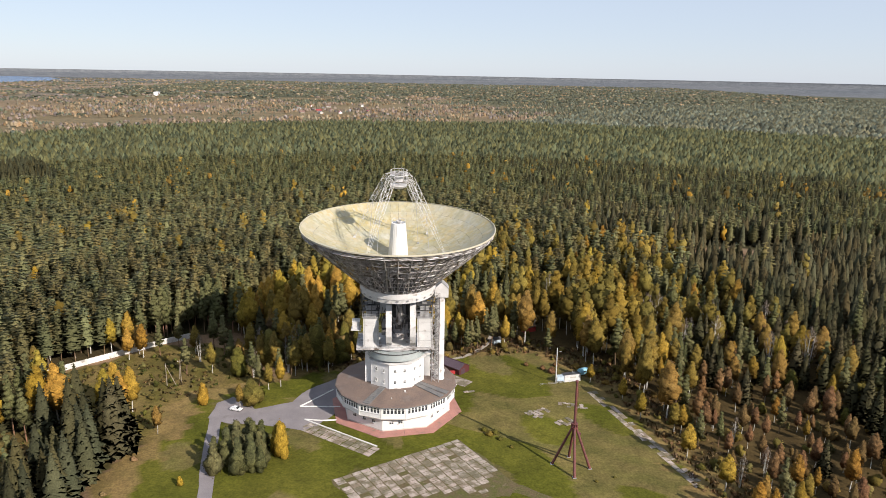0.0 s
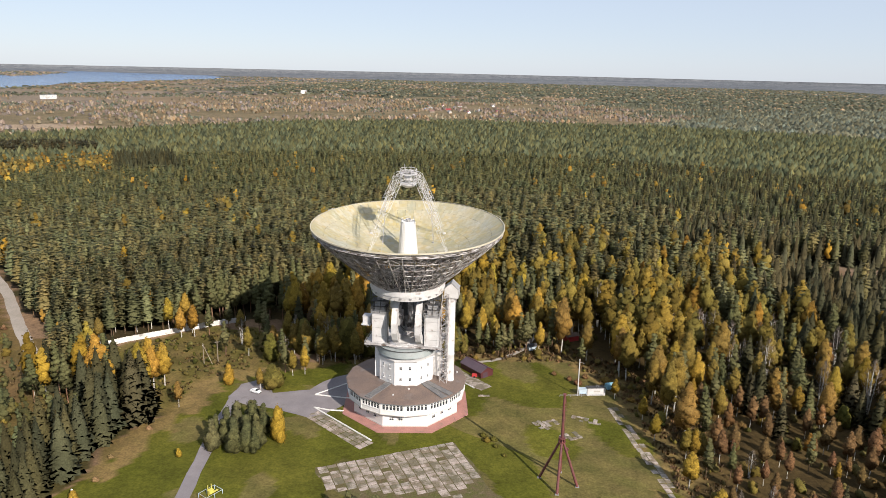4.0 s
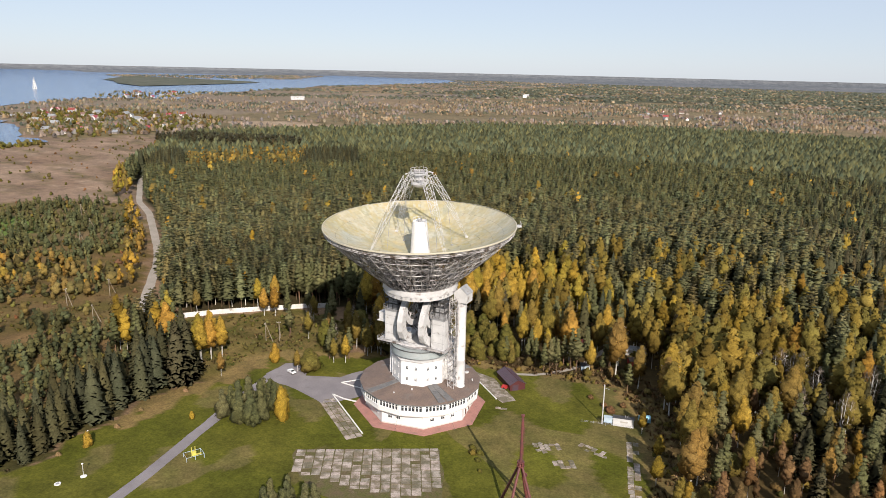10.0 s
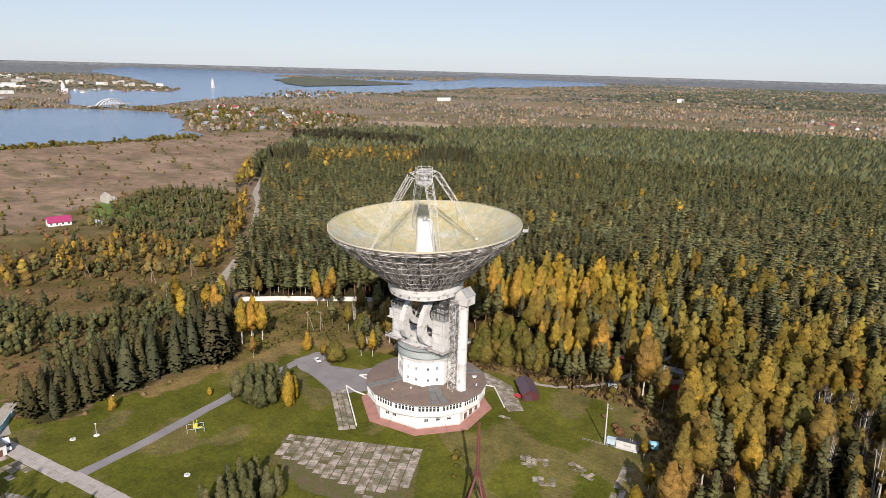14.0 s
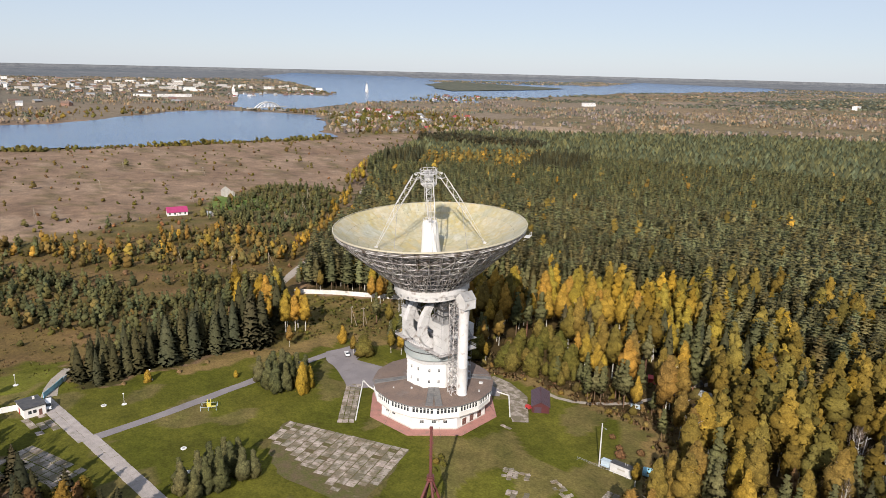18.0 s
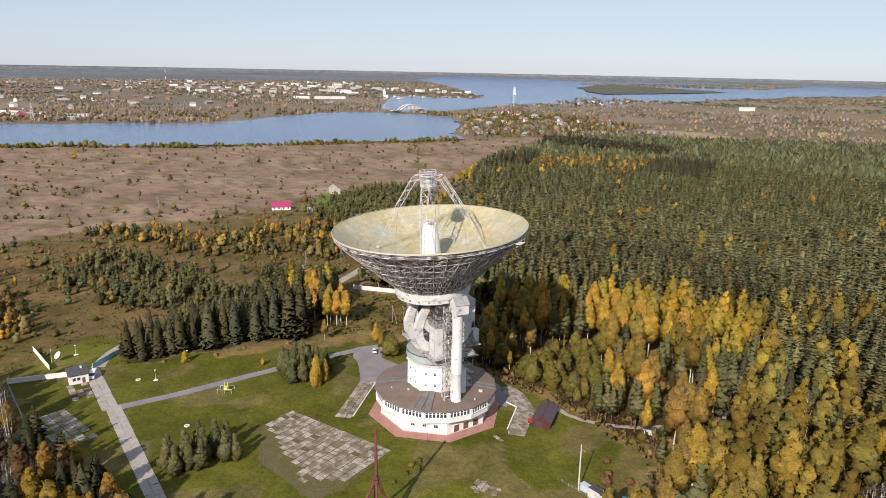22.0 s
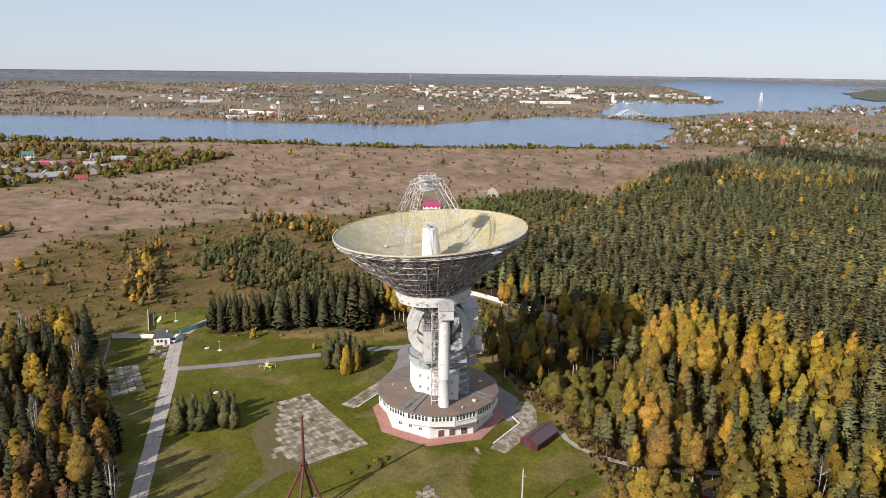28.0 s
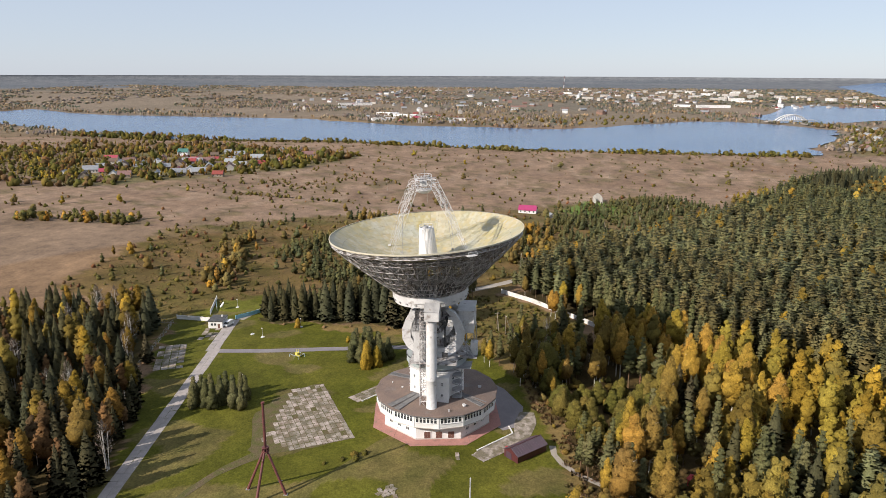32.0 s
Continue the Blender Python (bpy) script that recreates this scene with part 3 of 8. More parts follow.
def low(r):
    """Lower chord of the dish's trusses."""
    return -1.7 - 17.9 * max(0.0, (31.4 - r) / 19.0) ** 0.93


def tpart(name, s, m, parent, label="", mat4=UP):
    o = part(name, s, m, parent, label)
    o.matrix_basis = mat4
    return o


# turning drum and platform
tpart("turning_drum", Shape().lathe([(7.3, 22.5), (7.3, 25.2), (7.1, 25.5), (0.0, 25.9)], 56), M_STEEL_W, tele, "white turning drum")
tpart("drum_rail", Shape().lathe([(7.35, 23.9), (8.6, 24.0), (8.6, 24.15), (7.35, 24.2)], 56), M_STEEL_G, tele)
s = Shape()
for (x0, x1, y0, y1) in ((-13.4, -4.6, -7.4, 8.2), (5.6, 13.0, -7.4, 8.2), (-4.6, 5.6, -7.4, -4.5), (-4.6, 5.6, 5.0, 11.5)):
    s.box(((x0 + x1) / 2, (y0 + y1) / 2, 24.35), (x1 - x0, y1 - y0, 0.28))
tpart("platform", s, M_TRUSS, tele, "grey steel service platform")
s = Shape()
loop = [(-13.3, -7.3), (12.9, -7.3), (12.9, 8.1), (5.5, 8.1), (5.5, 11.4), (-4.5, 11.4), (-4.5, 8.1), (-13.3, 8.1), (-13.3, -7.3)]
for (x0, y0), (x1, y1) in zip(loop[:-1], loop[1:]):
    ln = math.hypot(x1 - x0, y1 - y0)
    k = max(1, round(ln / 1.5))
    for h in (0.55, 1.1):
        s.tube((x0, y0, 24.5 + h), (x1, y1, 24.5 + h), 0.045, 4)
    for j in range(k):
        t = j / k
        s.tube((x0 + (x1 - x0) * t, y0 + (y1 - y0) * t, 24.4), (x0 + (x1 - x0) * t, y0 + (y1 - y0) * t, 25.6), 0.045, 4)
tpart("railing", s, M_STEEL_G, tele)
s = Shape()
for x in np.arange(-13, 13, 1.6):
    s.tube((x, -7.3, 24.2), (x * 0.75, -4.5, 22.6), 0.09, 4)
    s.tube((x, -7.3, 24.1), (x + 0.8, -7.3, 23.3), 0.06, 4).tube((x + 0.8, -7.3, 23.3), (x + 1.6, -7.3, 24.1), 0.06, 4)
tpart("brackets", s, M_DARKSTEEL, tele, "dark platform brackets")

# side towers of the mount
for x0, x1, nm in ((-11.0, -5.9, "side_tower"), (7.2, 12.0, "side_tower")):
    cx = (x0 + x1) / 2
    s = Shape()
    s.prism([(x0, -6.0), (x1, -6.0), (x1, -2.4), (x0, -2.4)], 24.5, 35.2)
    tw_ = tpart(nm, s, M_STEEL_W, tele, "white box-shaped side tower")
    s = Shape()
    for k in range(3):
        s.box((cx, -6.05, 27 + k * 3.2), (x1 - x0 + 0.06, 0.06, 0.1))
    s.box((x0 + 0.4, -6.05, 30), (0.1, 0.06, 10)).box((x1 - 0.4, -6.05, 30), (0.1, 0.06, 10))
    part("seam", s, M_STEEL_G, tw_)
    part("upper_block", Shape().prism([(x0 + 0.9, -5.0), (x1 - 0.9, -5.0), (x1 - 0.9, -2.6), (x0 + 0.9, -2.6)], 35.2, 39.0).prism([(x0 + 1.6, -4.6), (x1 - 1.6, -4.6), (x1 - 1.6, -2.8), (x0 + 1.6, -2.8)], 39.0, 43.0), M_STEEL_G, tw_)
    s = Shape()
    q = [(x0 - 0.3, -6.3), (x1 + 0.3, -6.3), (x1 + 0.3, -2.0), (x0 - 0.3, -2.0), (x0 - 0.3, -6.3)]
    for (a0, b0), (a1, b1) in zip(q[:-1], q[1:]):
        for h in (0.6, 1.2, 2.2):
            s.tube((a0, b0, 35.3 + h), (a1, b1, 35.3 + h), 0.05, 4)
        for j in range(4):
            t = j / 4
            s.tube((a0 + (a1 - a0) * t, b0 + (b1 - b0) * t, 35.2), (a0 + (a1 - a0) * t, b0 + (b1 - b0) * t, 37.5), 0.06, 4)
    s.box((cx, -4.15, 35.3), (x1 - x0 + 0.8, 4.5, 0.14))
    part("top_railing", s, M_STEEL_G, tw_)
    s = Shape()
    for i in range(9):
        xx = x0 + (x1 - x0) * (i % 3) / 2
        s.tube((xx, -5.4 + 1.4 * (i // 3), 35.4), (xx + (0.8 if i % 2 else -0.8), -5.4 + 1.4 * (i // 3), 43.5), 0.13, 4)
    for z in (37.6, 39.6, 41.4):
        s.box((cx, -3.9, z), (x1 - x0 + 0.5, 3.6, 0.12))
        for yy in (-5.6, -2.2):
            s.tube((x0 - 0.2, yy, z + 1.0), (x1 + 0.2, yy, z + 1.0), 0.05, 4)
        for xx in (x0 - 0.2, x1 + 0.2):
            s.tube((xx, -5.6, z + 1.0), (xx, -2.2, z + 1.0), 0.05, 4)
    part("stage", s, M_DARKSTEEL, tw_, "dark steel stages")
    part("bearing", Shape().tube((x0 + 0.6, -1.5, 38), (x1 - 0.6, -1.5, 38), 1.5, 18), M_STEEL_G, tw_)
# two lifting wheels with their counterweights
OUTER = [(-5.6, 41.2), (-7.6, 40.2), (-9.6, 37.2), (-10.9, 33.6), (-10.7, 30.2), (-9.2, 27.4), (-6.4, 25.4), (-2.6, 24.7), (0.5, 25.0)]
INNER = [(-4.6, 40.8), (-6.0, 39.0), (-7.2, 36.4), (-8.0, 33.4), (-7.9, 31.0), (-6.9, 29.2), (-5.0, 28.0), (-2.6, 27.4), (0.5, 27.3)]
for wx in (-2.4, 5.6):
    for sg in (1, -1):
        s = Shape()
        n = len(OUTER)
        v = []
        for x in (wx - 0.95, wx + 0.95):
            v += [(x, sg * (a + 1.0) - 1.0 if sg > 0 else -(a + 1.0) - 1.0 + 1.2, z) for a, z in OUTER] + [(x, sg * (a + 1.0) - 1.0 if sg > 0 else -(a + 1.0) - 1.0 + 1.2, z) for a, z in INNER]
        f = []
        for i in range(n - 1):
            f += [(i, i + 1, n + i + 1, n + i), (2 * n + i, 3 * n + i, 3 * n + i + 1, 2 * n + i + 1),
                  (i, 2 * n + i, 2 * n + i + 1, i + 1), (n + i, n + i + 1, 3 * n + i + 1, 3 * n + i)]
        f += [(0, n, 3 * n, 2 * n), (n - 1, 3 * n - 1, 4 * n - 1, 2 * n - 1)]
        s.add(v, f)
        bm = bmesh.new()
        me = s.mesh("counterweight_arm")
        bm.from_mesh(me)
        bmesh.ops.recalc_face_normals(bm, faces=bm.faces)
        bm.to_mesh(me)
        bm.free()
        arm = tpart("counterweight_arm", me, M_STEEL_W, tele, "white curved counterweight arm")
        if sg > 0:
            st = Shape()
            for i in range(1, n - 1):
                (a, z), (b, y) = OUTER[i], INNER[i]
                st.box((wx - 0.97, (a + b) / 2, (z + y) / 2), (0.04, 0.08, 0.08))
                st.tube((wx - 0.97, a, z), (wx - 0.97, b, y), 0.05, 4).tube((wx + 0.97, a, z), (wx + 0.97, b, y), 0.05, 4)
            part("rib", st, M_STEEL_G, arm)
    ring = Shape()
    k = 40
    v, f = [], []
    for i in range(k + 1):
        a = math.pi * (0.96 + 1.08 * i / k)
        for rr in (7.6, 5.5):
            for x in (wx - 0.55, wx + 0.55):
                v.append((x, -0.9 + rr * math.cos(a), 37.6 + rr * math.sin(a)))
    for i in range(k):
        b = 4 * i
        f += [(b, b + 4, b + 5, b + 1), (b + 2, b + 3, b + 7, b + 6), (b, b + 2, b + 6, b + 4), (b + 1, b + 5, b + 7, b + 3)]
    ring.add(v, f)
    w_ = tpart("lifting_wheel", ring, M_STEEL_W, tele, "white toothed lifting wheel")
    sp = Shape()
    for a in np.radians((200, 235, 270, 305, 340)):
        sp.tube((wx, -0.9, 37.6), (wx, -0.9 + 5.5 * math.cos(a), 37.6 + 5.5 * math.sin(a)), 0.28, 5)
        sp.tube((wx, -0.9 + 4.2 * math.cos(a), 37.6 + 4.2 * math.sin(a)), (wx, -0.9 + 4.2 * math.cos(a + 0.6), 37.6 + 4.2 * math.sin(a + 0.6)), 0.15, 4)
    part("spoke", sp, M_TRUSS, w_)
s = Shape()
s.lathe([(1.7, 25.5), (1.7, 38), (2.2, 40), (2.2, 44)], 24, (1.6, 2.2))
s.box((1.6, 2, 26.5), (6.5, 6, 1.8)).box((1.6, 4.5, 29.5), (5.2, 4.0, 5)).box((-3.6, 5, 28), (3, 4, 6))
tpart("pedestal", s, M_TRUSS, tele, "grey steel pedestal and gear housings")
s = Shape()
rs = random.Random(5)
# Plain dark back and floor plates, added to keep the gap looking shaded.
s.box((1.6, 3.6, 31.5), (9.5, 0.5, 12)).box((1.6, 0.5, 25.3), (9.8, 8, 0.5))
for i in range(46):
    x, y, z = rs.uniform(-5.5, 9), rs.uniform(-4, 7), rs.uniform(26, 38)
    d = Vector((rs.uniform(-3, 3), rs.uniform(-3, 3), rs.uniform(1.5, 5)))
    s.tube((x, y, z), Vector((x, y, z)) + d, rs.uniform(0.07, 0.2), 5)
for i in range(16):
    s.box((rs.uniform(-5, 9), rs.uniform(-3, 7), rs.uniform(25, 33)), (rs.uniform(0.6, 2), rs.uniform(0.6, 2), rs.uniform(0.5, 1.8)))
tpart("drive_gear", s, M_DARKSTEEL, tele, "dark drive machinery and added dark plates between the wheels")
# rear cabins
s = Shape()
for k in range(4):
    s.box((-2.0, 10.2, 36.0), (11.0, 5.4, 7.6)) if k == 0 else s.box((3.55, 8.1 + k * 1.35, 36), (0.12, 0.14, 7.4))
s.box((-2, 10.2, 39.95), (11.4, 5.8, 0.3))
tpart("rear_cabin", s, M_STEEL_W, tele, "pale grey equipment cabin behind the mount")
tpart("side_cabin", Shape().box((3.0, 13.2, 26.9), (2.6, 2.2, 4.0)).prism([(1.6, 12.0), (4.4, 12.0), (4.4, 14.4), (1.6, 14.4)], 28.9, 29.2), M_STEEL_W, tele, "small white cabin")
tpart("small_cabin", Shape().box((-13.6, -2.0, 31.6), (2.4, 3.2, 2.6)).box((-13.6, -2, 30.1), (3.4, 4.6, 0.25)).box((-13.6, -2, 33.0), (2.7, 3.5, 0.15)), M_STEEL_W, tele, "small white side cabin")
s = Shape()
for y0, z0, y1, z1 in ((8.5, 32, 13, 24.8), (4.5, 33.5, 11.5, 25.5)):
    for x in (4.0, 5.4):
        s.tube((x, y0, z0), (x, y1, z1), 0.14, 4).tube((x, y0, z0 + 1.1), (x, y1, z1 + 1.1), 0.05, 4)
    for k in range(16):
        t = k / 15
        s.box((4.7, y0 + (y1 - y0) * t, z0 + (z1 - z0) * t), (1.4, 0.3, 0.06))
for x, y in ((-7, 13), (3, 13), (3, 8), (-7, 8), (3, 10.5)):
    s.tube((x, y, 24.4), (x, y, 32.3), 0.16, 5)
s.tube((3, 8, 24.6), (3, 13, 32), 0.1, 4).tube((3, 13, 24.6), (3, 8, 32), 0.1, 4).tube((-7, 13, 24.6), (3, 13, 32), 0.1, 4)
s.box((2.5, 12.0, 24.3), (7, 4.6, 0.25)).box((4.5, 10.0, 21.2), (6.5, 5.0, 0.2)).box((3.6, 6.6, 30.5), (3.4, 2.8, 2.6))
tpart("service_stair", s, M_STEEL_G, tele, "grey service stairs and braces")

# white girder ring under the dish
ring = tpart("girder_ring", Shape().lathe([(11.0, -22.9), (12.35, -22.9), (12.45, -21.4), (12.75, -21.35), (12.75, -19.6), (12.2, -19.5), (11.0, -19.5)], 72), M_STEEL_W, tele, "white round girder ring", DISH)
part("ring_deck", Shape().lathe([(0, -21.5), (11.1, -21.5)], 48), M_DARKSTEEL, ring)
lug = Shape().box((0, 0, 0), (0.5, 0.7, 0.35)).mesh("lug")
lug.materials.append(M_STEEL_G)
for i in range(24):
    o = part("lug", lug, None, ring)
    o.matrix_basis = Matrix.Rotation(2 * math.pi * i / 24, 4, "Z") @ pose(12.6, 0, -21.9)

# reflector of many panels
refl = tpart("reflector", Shape().lathe([(31.75, -0.35), (32.0, -0.35), (32.0, 0.12), (31.75, 0.12)], 128), M_RIM, tele, "cream painted reflector of curved panels", DISH)
EDGES, COUNT = [2.9, 6.5, 10.0, 13.5, 17.0, 20.5, 24.0, 27.7, 31.74], [12, 16, 24, 32, 40, 48, 56, 64]
for (r0, r1), n in zip(zip(EDGES[:-1], EDGES[1:]), COUNT):
    s = Shape()
    nc, nq = (3, 3) if r0 > 13 else (2, 2)          # sheets across and along one panel
    grid = [(r0 + (r1 - r0) * (0.008 + 0.984 * j / nq), (2 * math.pi / n) * (0.008 + 0.984 * i / nc)) for i in range(nc + 1) for j in range(nq + 1)]
    k, w = len(grid), nq + 1
    f = [(i * w + j, i * w + j + 1, (i + 1) * w + j + 1, (i + 1) * w + j) for i in range(nc) for j in range(nq)]
    ring = [j for j in range(w)] + [i * w + nq for i in range(1, nc + 1)] + [nc * w + j for j in range(nq - 1, -1, -1)] + [i * w for i in range(nc - 1, 0, -1)]
    f += [tuple(i + k for i in q[::-1]) for q in f] + [(p0, p0 + k, p1 + k, p1) for p0, p1 in zip(ring, ring[1:] + ring[:1])]
    s.add([(q * math.cos(a), q * math.sin(a), bowl(q) - dz) for dz in (0, 0.08) for q, a in grid], f)
    me = s.mesh("panel")
    me.attributes.new("sheet", "FLOAT", "FACE").data.foreach_set("value", np.random.RandomState(n).uniform(0, 1, len(f)).astype(np.float32))
    me.materials.append(M_PANEL)
    for k in range(n):
        o = part("panel", me, None, refl)
        o.matrix_basis = Matrix.Rotation(2 * math.pi * k / n, 4, "Z")
# Dark sheet under the panels, standing in for shadow behind the trusses.
part("backing", Shape().lathe([(2.0, bowl(2.0) - 0.2), (10, bowl(10) - 0.2), (17, bowl(17) - 0.2), (24, bowl(24) - 0.2), (31.6, bowl(31.6) - 0.2)], 96), M_DARKSTEEL, refl)

# trusses behind the reflector
NR, STA = 48, [31.5, 28.6, 25.7, 22.8, 19.9, 17.2, 14.7, 12.6]
rib = Shape()
up = [(r, 0, bowl(r) - 0.5) for r in STA]
dn = [(r, 0, low(r)) for r in STA]
for i in range(len(STA)):
    if i < len(STA) - 1:
        rib.tube(up[i], up[i + 1], 0.09, 4, cap=False).tube(dn[i], dn[i + 1], 0.13, 4, cap=False)
        rib.tube(up[i + 1], dn[i], 0.07, 4, cap=False)
        mid = [(Vector(up[i]) + Vector(dn[i])) / 2, (Vector(up[i + 1]) + Vector(dn[i + 1])) / 2]
        rib.tube(mid[0], mid[1], 0.08, 4, cap=False)
    rib.tube(up[i], dn[i], 0.10, 4, cap=False)
rib_me = rib.mesh("rib")
rib_me.materials.append(M_TRUSS)
for k in range(NR):
    o = part("rib", rib_me, None, refl)
    o.matrix_basis = Matrix.Rotation(2 * math.pi * k / NR, 4, "Z")


def polar(r, a, z):
    return (r * math.cos(a), r * math.sin(a), z)


for i, r in enumerate(STA):
    s = Shape()
    for k in range(NR):
        a, b = 2 * math.pi * k / NR, 2 * math.pi * (k + 1) / NR
        s.tube(polar(r, a, low(r)), polar(r, b, low(r)), 0.12, 4, cap=False)
        s.tube(polar(r, a, bowl(r) - 0.5), polar(r, b, bowl(r) - 0.5), 0.09, 4, cap=False)
        zm = (low(r) + bowl(r) - 0.5) / 2
        s.tube(polar(r, a, zm), polar(r, b, zm), 0.08, 4, cap=False)
        s.tube(polar(r, a, low(r)), polar(r, b, zm), 0.07, 4, cap=False)
        s.tube(polar(r, b, zm), polar(r, a, bowl(r) - 0.5), 0.07, 4, cap=False)
    part("hoop", s, M_TRUSS, refl)
brace = Shape()
for i in range(len(STA) - 1):
    a = 2 * math.pi / NR
    r0, r1 = STA[i], STA[i + 1]
    if i % 2 == 0:
        brace.tube(polar(r0, 0, low(r0)), polar(r1, a, low(r1)), 0.065, 4, cap=False).tube(polar(r0, 2 * a, low(r0)), polar(r1, a, low(r1)), 0.065, 4, cap=False)
    else:
        brace.tube(polar(r0, a, low(r0)), polar(r1, 0, low(r1)), 0.065, 4, cap=False).tube(polar(r0, a, low(r0)), polar(r1, 2 * a, low(r1)), 0.065, 4, cap=False)
brace_me = brace.mesh("brace")
brace_me.materials.append(M_TRUSS)
for k in range(0, NR, 2):
    o = part("brace", brace_me, None, refl)
    o.matrix_basis = Matrix.Rotation(2 * math.pi * k / NR, 4, "Z")
for k in range(24):
    a = 2 * math.pi * (k // 2 + 0.5) / 12
    part("main_strut", Shape().tube(polar(12.4, a, -19.6), polar(27.0, a + (0.13 if k % 2 else -0.13), low(27.0)), 0.17, 5, cap=False), M_TRUSS, refl)
for a in (0.55, 2.7):
    o = part("rim_platform", Shape().box((33.0, 0, -1.6), (1.8, 3.0, 0.15)).tube((33.8, -1.4, -1.5), (33.8, -1.4, -0.4), 0.06, 4).tube((33.8, 1.4, -1.5), (33.8, 1.4, -0.4), 0.06, 4)
             .tube((33.8, -1.4, -0.4), (33.8, 1.4, -0.4), 0.06, 4).tube((31.6, 0, -3), (33.8, 0, -1.7), 0.1, 4), M_STEEL_W, refl)
    o.matrix_basis = Matrix.Rotation(a, 4, "Z")

# horn housing in the middle, four legs and the feed cabin
horn = tpart("horn_housing", Shape().lathe([(3.3, -10.9), (2.95, -5.5), (2.35, 0.6), (2.35, 0.9), (2.1, 1.0), (2.0, 0.7), (0, 0.6)], 28), M_WHITE, tele, "white tapered horn housing", DISH)
s = Shape()
for k in range(14):
    a = 2 * math.pi * k / 14
    s.tube(polar(3.32, a, -10.8), polar(2.4, a, 0.6), 0.06, 4)
    s.tube(polar(2.25, a, 0.9), polar(2.25, a, 1.9), 0.05, 4)
    s.tube(polar(2.25, a, 1.8), polar(2.25, a + 2 * math.pi / 14, 1.8), 0.05, 4)
part("seam", s, M_STEEL_W, horn)
part("horn", Shape().lathe([(0.5, 0.6), (0.9, 1.7), (0.85, 1.7), (0.45, 0.7)], 18), M_STEEL_G, horn)
for k in range(4):
    a = radians(-34 + 90 * k)
    ax, ay = Vector((math.cos(a), math.sin(a), 0)), Vector((-math.sin(a), math.cos(a), 0))
    path = [Vector((0, 0, 16.4)) + ax * 2.6, Vector((0, 0, 16.0)) + ax * 4.4, Vector((0, 0, 6.6)) + ax * 10.4, Vector((0, 0, bowl(18.1) + 0.3)) + ax * 18.1]
    wid = [(1.1, 0.8), (1.2, 0.85), (1.15, 0.75), (0.15, 0.12)]
    s = Shape()
    for i in range(3):
        p0, p1 = path[i], path[i + 1]
        ln = (p1 - p0).length
        d = (p1 - p0).normalized()
        up_ = d.cross(ay).normalized()
        m = max(1, round(ln / 1.9))
        th = 0.085 if i < 2 else 0.045
        for u in (-1, 1):
            for v in (-1, 1):
                s.tube(p0 + ay * u * wid[i][0] + up_ * v * wid[i][1], p1 + ay * u * wid[i + 1][0] + up_ * v * wid[i + 1][1], th, 4)
        for j in range(m if i < 2 else m // 2):
            t0, t1 = j / m, (j + 1) / m
            a0, a1 = (wid[i][0] + (wid[i + 1][0] - wid[i][0]) * t for t in (t0, t1))
            b0, b1 = (wid[i][1] + (wid[i + 1][1] - wid[i][1]) * t for t in (t0, t1))
            c0, c1 = p0.lerp(p1, t0), p0.lerp(p1, t1)
            sg = 1 if j % 2 else -1
            for v in (-1, 1):
                s.tube(c0 + ay * sg * a0 + up_ * v * b0, c1 - ay * sg * a1 + up_ * v * b1, th * 0.7, 3, cap=False)
                s.tube(c0 + up_ * sg * b0 + ay * v * a0, c1 - up_ * sg * b1 + ay * v * a1, th * 0.7, 3, cap=False)
            s.tube(c1 + ay * a1 + up_ * b1, c1 - ay * a1 + up_ * b1, th * 0.7, 3, cap=False)
    s.box(path[3], (0.9, 0.9, 0.5))
    lg = tpart("support_leg", s, M_STEEL_W, tele, "white lattice support leg", DISH)
    part("stay", Shape().tube(path[2], Vector((0, 0, bowl(12.3) + 0.1)) + ax * 12.3, 0.07, 4).box(Vector((0, 0, bowl(12.3) + 0.2)) + ax * 12.3, (0.6, 0.6, 0.4)), M_STEEL_G, lg)
feed = tpart("feed_cabin", Shape().lathe([(0, 14.6), (0.9, 14.6), (1.3, 15.0), (1.3, 16.2), (0.9, 16.4), (0, 16.4)], 20), M_STEEL_W, tele, "pale grey feed cabin above the dish", DISH)
s = Shape()
for k in range(12):
    a, b = 2 * math.pi * k / 12, 2 * math.pi * (k + 1) / 12
    s.tube(polar(2.6, a, 13.6), polar(2.8, a, 18.4), 0.06, 4)
    for z in (16.9, 17.6, 18.4):
        s.tube(polar(2.8, a, z), polar(2.8, b, z), 0.06, 4)
    for z in (14.0, 15.2):
        s.tube(polar(2.65, a, z), polar(2.65, b, z), 0.07, 4)
    s.tube(polar(2.65, a, 14.0), polar(2.65, b, 15.2), 0.05, 4)
s.lathe([(2.0, 16.8), (2.85, 16.8), (2.85, 16.95), (2.0, 16.95), (2.0, 16.8)], 24)
part("gallery", s, M_STEEL_W, feed)
s = Shape()
rs = random.Random(8)
for k in range(14):
    a, r = rs.uniform(0, 6.28), rs.uniform(0.4, 2.3)
    part("equipment_box", Shape().box((r * math.cos(a), r * math.sin(a), 17.2), (0.5, 0.5, rs.uniform(0.6, 1.2))), M_STEEL_G, feed)
for x, y, z in ((-1.4, 0.4, 19.9), (0.8, 1.4, 19.2)):
    part("rod", Shape().tube((x, y, 16.4), (x, y, z), 0.06, 4), M_STEEL_G, feed)
part("subreflector", Shape().lathe([(0, 12.2), (1.3, 12.4), (2.2, 12.9), (2.7, 13.5), (2.65, 13.65), (0, 13.9)], 32), M_STEEL_W, feed, "white convex subreflector")

